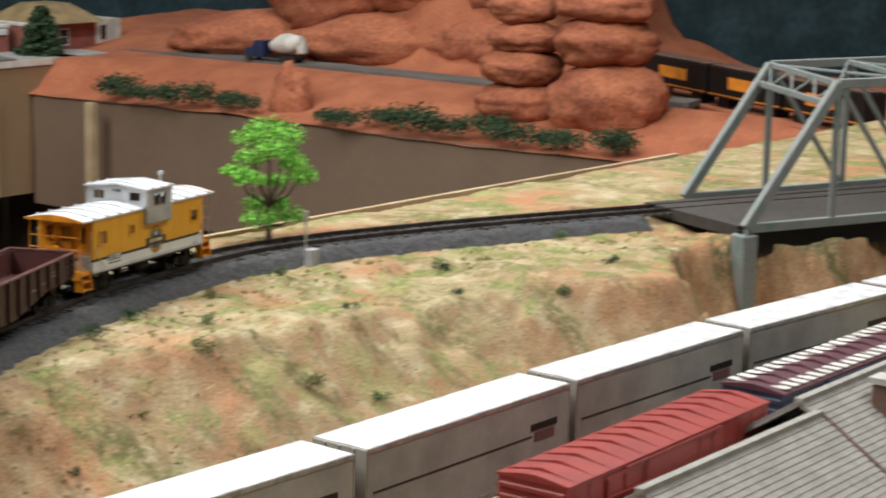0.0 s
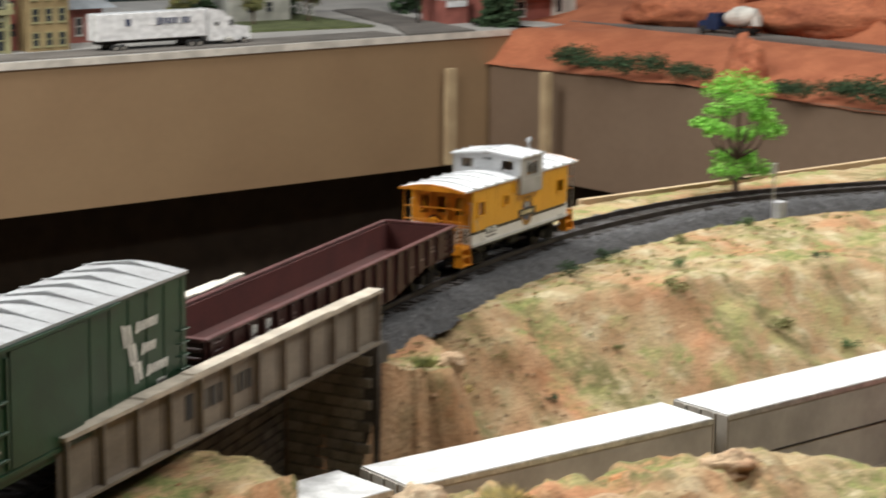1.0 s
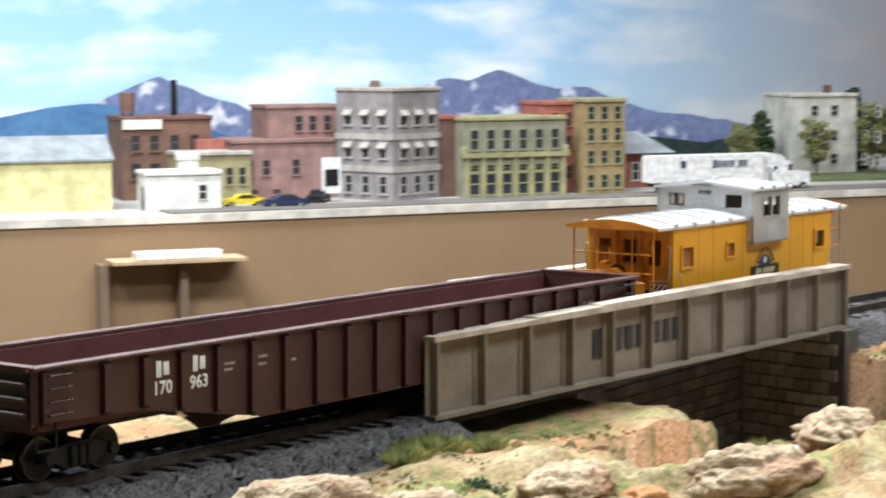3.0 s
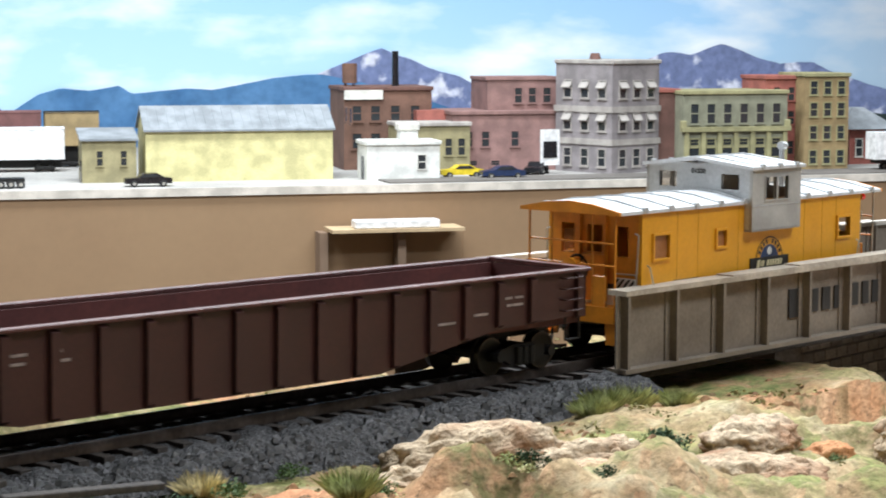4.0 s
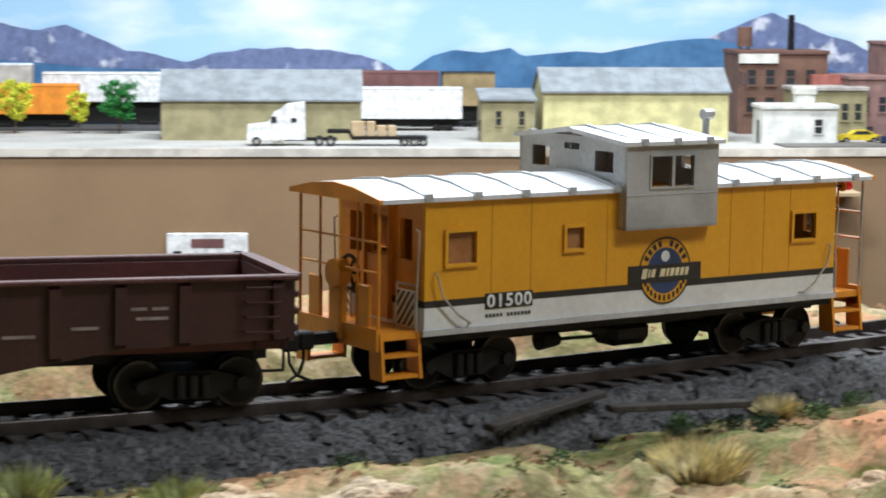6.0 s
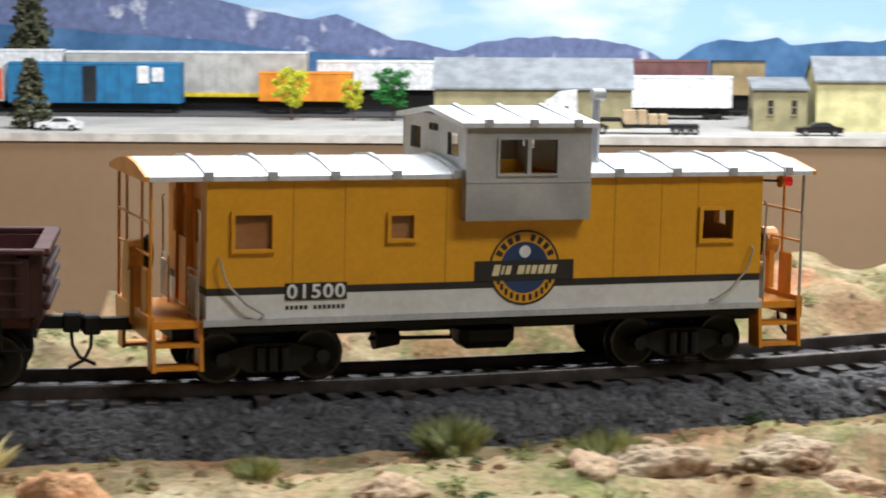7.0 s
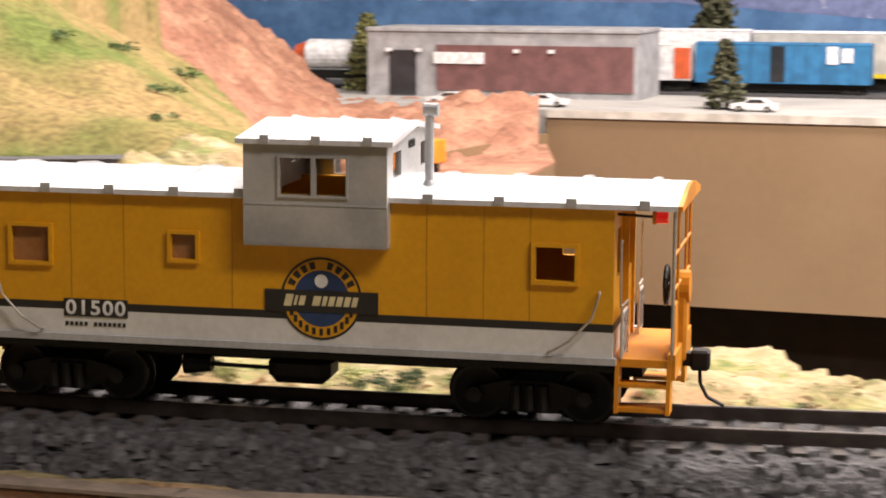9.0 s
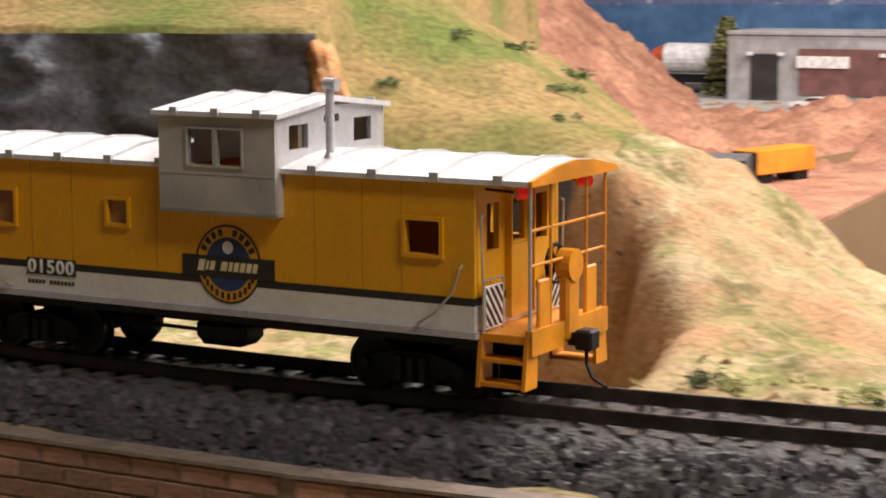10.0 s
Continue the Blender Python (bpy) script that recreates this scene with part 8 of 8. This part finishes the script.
def green_hill(X, Y):
    n1, n2, n3 = wobble(X, Y, 0.16, 12), wobble(X, Y, 0.045, 13), wobble(X, Y, 0.012, 14)
    crest = 0.60 * np.clip(-0.287 - X - 0.22 * (Y - 0.70) + 0.008 * n2, 0, 0.5)
    z = -0.012 + crest * (0.30 * step(0.600, 0.640, Y) + 0.70 * step(0.62, 0.80, Y)) + 0.006 * n1 + 0.005 * n2 + 0.0018 * n3
    over = step(-0.428, -0.448, X + 0.006 * n2)
    z = np.where(Y < 0.612, z, np.maximum(z, over * (0.046 + 0.004 * n2 + 0.25 * (Y - 0.612)) - (1 - over)))
    front = step(0.600, 0.590, Y)
    side = step(-0.288, -0.250, X + 0.22 * (Y - 0.70) + 0.01 * n1)
    return z - 0.3 * front - 0.10 * side


M["green_hill"] = material("hill_turf", (0.20, 0.140, 0.062), 0.95, vary=0.35, scale=11, fine=260, other=(0.085, 0.105, 0.028), amount=0.48, spread=0.12, bump=0.5, spec=0.1)
hill("hillside", np.arange(-1.4, -0.24, 0.006), np.arange(0.585, 1.25, 0.006), green_hill, M["green_hill"], "sandy hillside with green turf above the rock cut")
cliff_x = np.arange(-1.3, -0.437, 0.004)
cliff_z = np.arange(-0.02, 0.0475, 0.0025)
CX, CZ = np.meshgrid(cliff_x, cliff_z)
CY = 0.606 - 0.020 * np.abs(wobble(CX * 1.0, CZ * 1.6, 0.05, 21)) - 0.007 * np.abs(wobble(CX, CZ * 1.3, 0.020, 22)) - 0.004 * np.round(3 * wobble(CX, CZ * 2, 0.09, 23)) / 3
for x, z, sx, sz, lean in ((-0.436, 0.024, 0.0075, 0.021, -18), (-0.430, 0.002, 0.009, 0.020, -6)):
    boulder("rock", Matrix.Translation((x, 0.606, z)) @ pose(0, 0, 0, 0, lean, 0), (sx, 0.012, sz), M["orange_rock"], "orange rock at the end of the slate cutting", "rock", int(z * 1000) + 90, 0.5, "cutting rocks")
M["slate_rock"] = material("slate_rock", (0.095, 0.104, 0.122), 0.75, vary=0.35, scale=60, fine=300, other=(0.128, 0.137, 0.155), amount=0.4, bump=0.6, depth=0.002)
ob = new("rock_cut", grid_mesh("rock_cut", np.stack([CX, CY, CZ], -1), M["slate_rock"], False))
tagged(ob, "dark slate rock face of the cutting", "rock face", kind="structure")
slab("hill_track_bed", [(-1.4, 0.50), (-0.24, 0.60), (-0.24, 0.64), (-1.4, 0.61)], -0.06, -0.012, M["ballast"], "dark ballast bed below the hillside", category="ballast")


def pink_hill(X, Y):
    n1, n2, n3 = wobble(X, Y, 0.18, 31), wobble(X, Y, 0.06, 32), wobble(X, Y, 0.02, 33)
    z = -0.168 + 0.19 * step(-0.37, -0.70, X + 0.03 * n2) + 0.05 * step(1.95, 2.3, Y) + 0.03 * np.round(4 * n1) / 4 + 0.022 * np.round(3 * n2) / 3 + 0.010 * n3
    return z - 0.02 * step(1.97, 1.90, Y) - 0.3 * step(1.58, 1.56, Y) - 0.3 * step(0.0, 0.012, X + 0.257 - (Y - 1.515) * 0.218)


hill("pink_hill", np.arange(-1.7, -0.14, 0.01), np.arange(1.55, 2.55, 0.01), pink_hill, M["pink_rock"], "terraced pink sandstone hill behind the siding")
slab("spur_ground", [(-0.50, 1.70), (-0.14, 2.26), (-0.13, 2.02), (-0.24, 1.52), (-0.42, 1.45)], -0.19, -0.155, M["pink_rock"], "pale pink earth under the spur track", category="ground")
upright("fascia_spur", (-0.24, 1.515), (-0.13, 2.02), -0.48, -0.158, 0.006, M["fascia"], "tan fascia below the spur track", "fascia")
upright("fascia_spur", (-0.42, 1.445), (-0.24, 1.515), -0.48, -0.158, 0.006, M["fascia"], "tan fascia below the spur track", "fascia")
og = thing("ore_wagon", "orange ore wagon standing on the spur track", "wagon", Matrix.Translation((-0.292, 1.88, -0.155)) @ pose(0, 0, 0, 0, 0, 55))
part("body", bx(-0.05, 0.05, -0.016, 0.016, 0.010, 0.036, bevel=0.001), M["orange_car"], og)
part("end_plate", bx(-0.052, -0.05, -0.016, 0.016, 0.008, 0.034), M["gloss_black"], og)
for x in (-0.03, 0.03):
    part("bogie", bx(x - 0.012, x + 0.012, -0.012, 0.012, 0, 0.010), M["black"], og)
for k, (x, y, s) in enumerate(((-0.34, 0.72, 0.012), (-0.42, 0.66, 0.010), (-0.50, 0.72, 0.014), (-0.38, 0.80, 0.013), (-0.33, 0.66, 0.009), (-0.46, 0.82, 0.014), (-0.55, 0.78, 0.012), (-0.40, 0.74, 0.010), (-0.36, 0.88, 0.014), (-0.60, 0.70, 0.012))):
    rng = random.Random(600 + k)
    bm = bmesh.new()
    for j in range(4):
        leafy(bm, (rng.uniform(-0.6, 0.6) * s, rng.uniform(-0.6, 0.6) * s, s * 0.3), s * 0.4, 45, s * 0.1, 0.7, rng)
    solo("hill_bush", bm, M["leaf_sage"], "green bush on the hillside", "bush", Matrix.Translation((x, y, float(green_hill(np.array([[x]]), np.array([[y]]))[0, 0]))), "hill bushes")


# ---- moving things: the train runs along the main line ----
SEEN = ((0, 0.8963), (0.5, 0.836), (1, 0.7769), (1.5, 0.7188), (2, 0.6593), (2.5, 0.6006), (3, 0.5421), (4.5, 0.3666), (5, 0.3077), (5.5, 0.2478), (7, 0.0626), (7.5, 0.0), (8, -0.0616), (8.5, -0.1223), (9, -0.1817), (9.5, -0.2404), (10, -0.2979))


def motions():
    ts = np.array([a for a, b in SEEN])
    ss = np.array([MAIN.s_of_x(b) for a, b in SEEN])
    run = np.poly1d(np.polyfit(ts, ss, 4))
    for ob, ahead, base in ((CABOOSE, 0.0, 0.085), (GONDOLA, 0.2064, 0.211), (BOXCAR, 0.4345, 0.124)):
        rows = []
        for k in range(41):
            t = k * 0.25
            rows.append((t, MAIN.frame_at(float(run(t)) - ahead, base)))
        walk(ob, rows)
    # the trailer train on the lower track rolls on under the bridge and slows to a stand in the tunnel
    for k, ob in enumerate(TRAILERS):
        s0 = LOWER.s_of_x(0.803) + (k - 2) * 0.157
        rows = []
        for i in range(41):
            t = i * 0.25
            gone = 0.225 * t if t < 2.5 else 0.5625 + (0.225 * (t - 2.5) - 0.225 * (t - 2.5) ** 2 / 5 if t < 5 else 0.28125)
            rows.append((t, LOWER.frame_at(s0 - gone, 0.12)))
        walk(ob, rows)



motions()
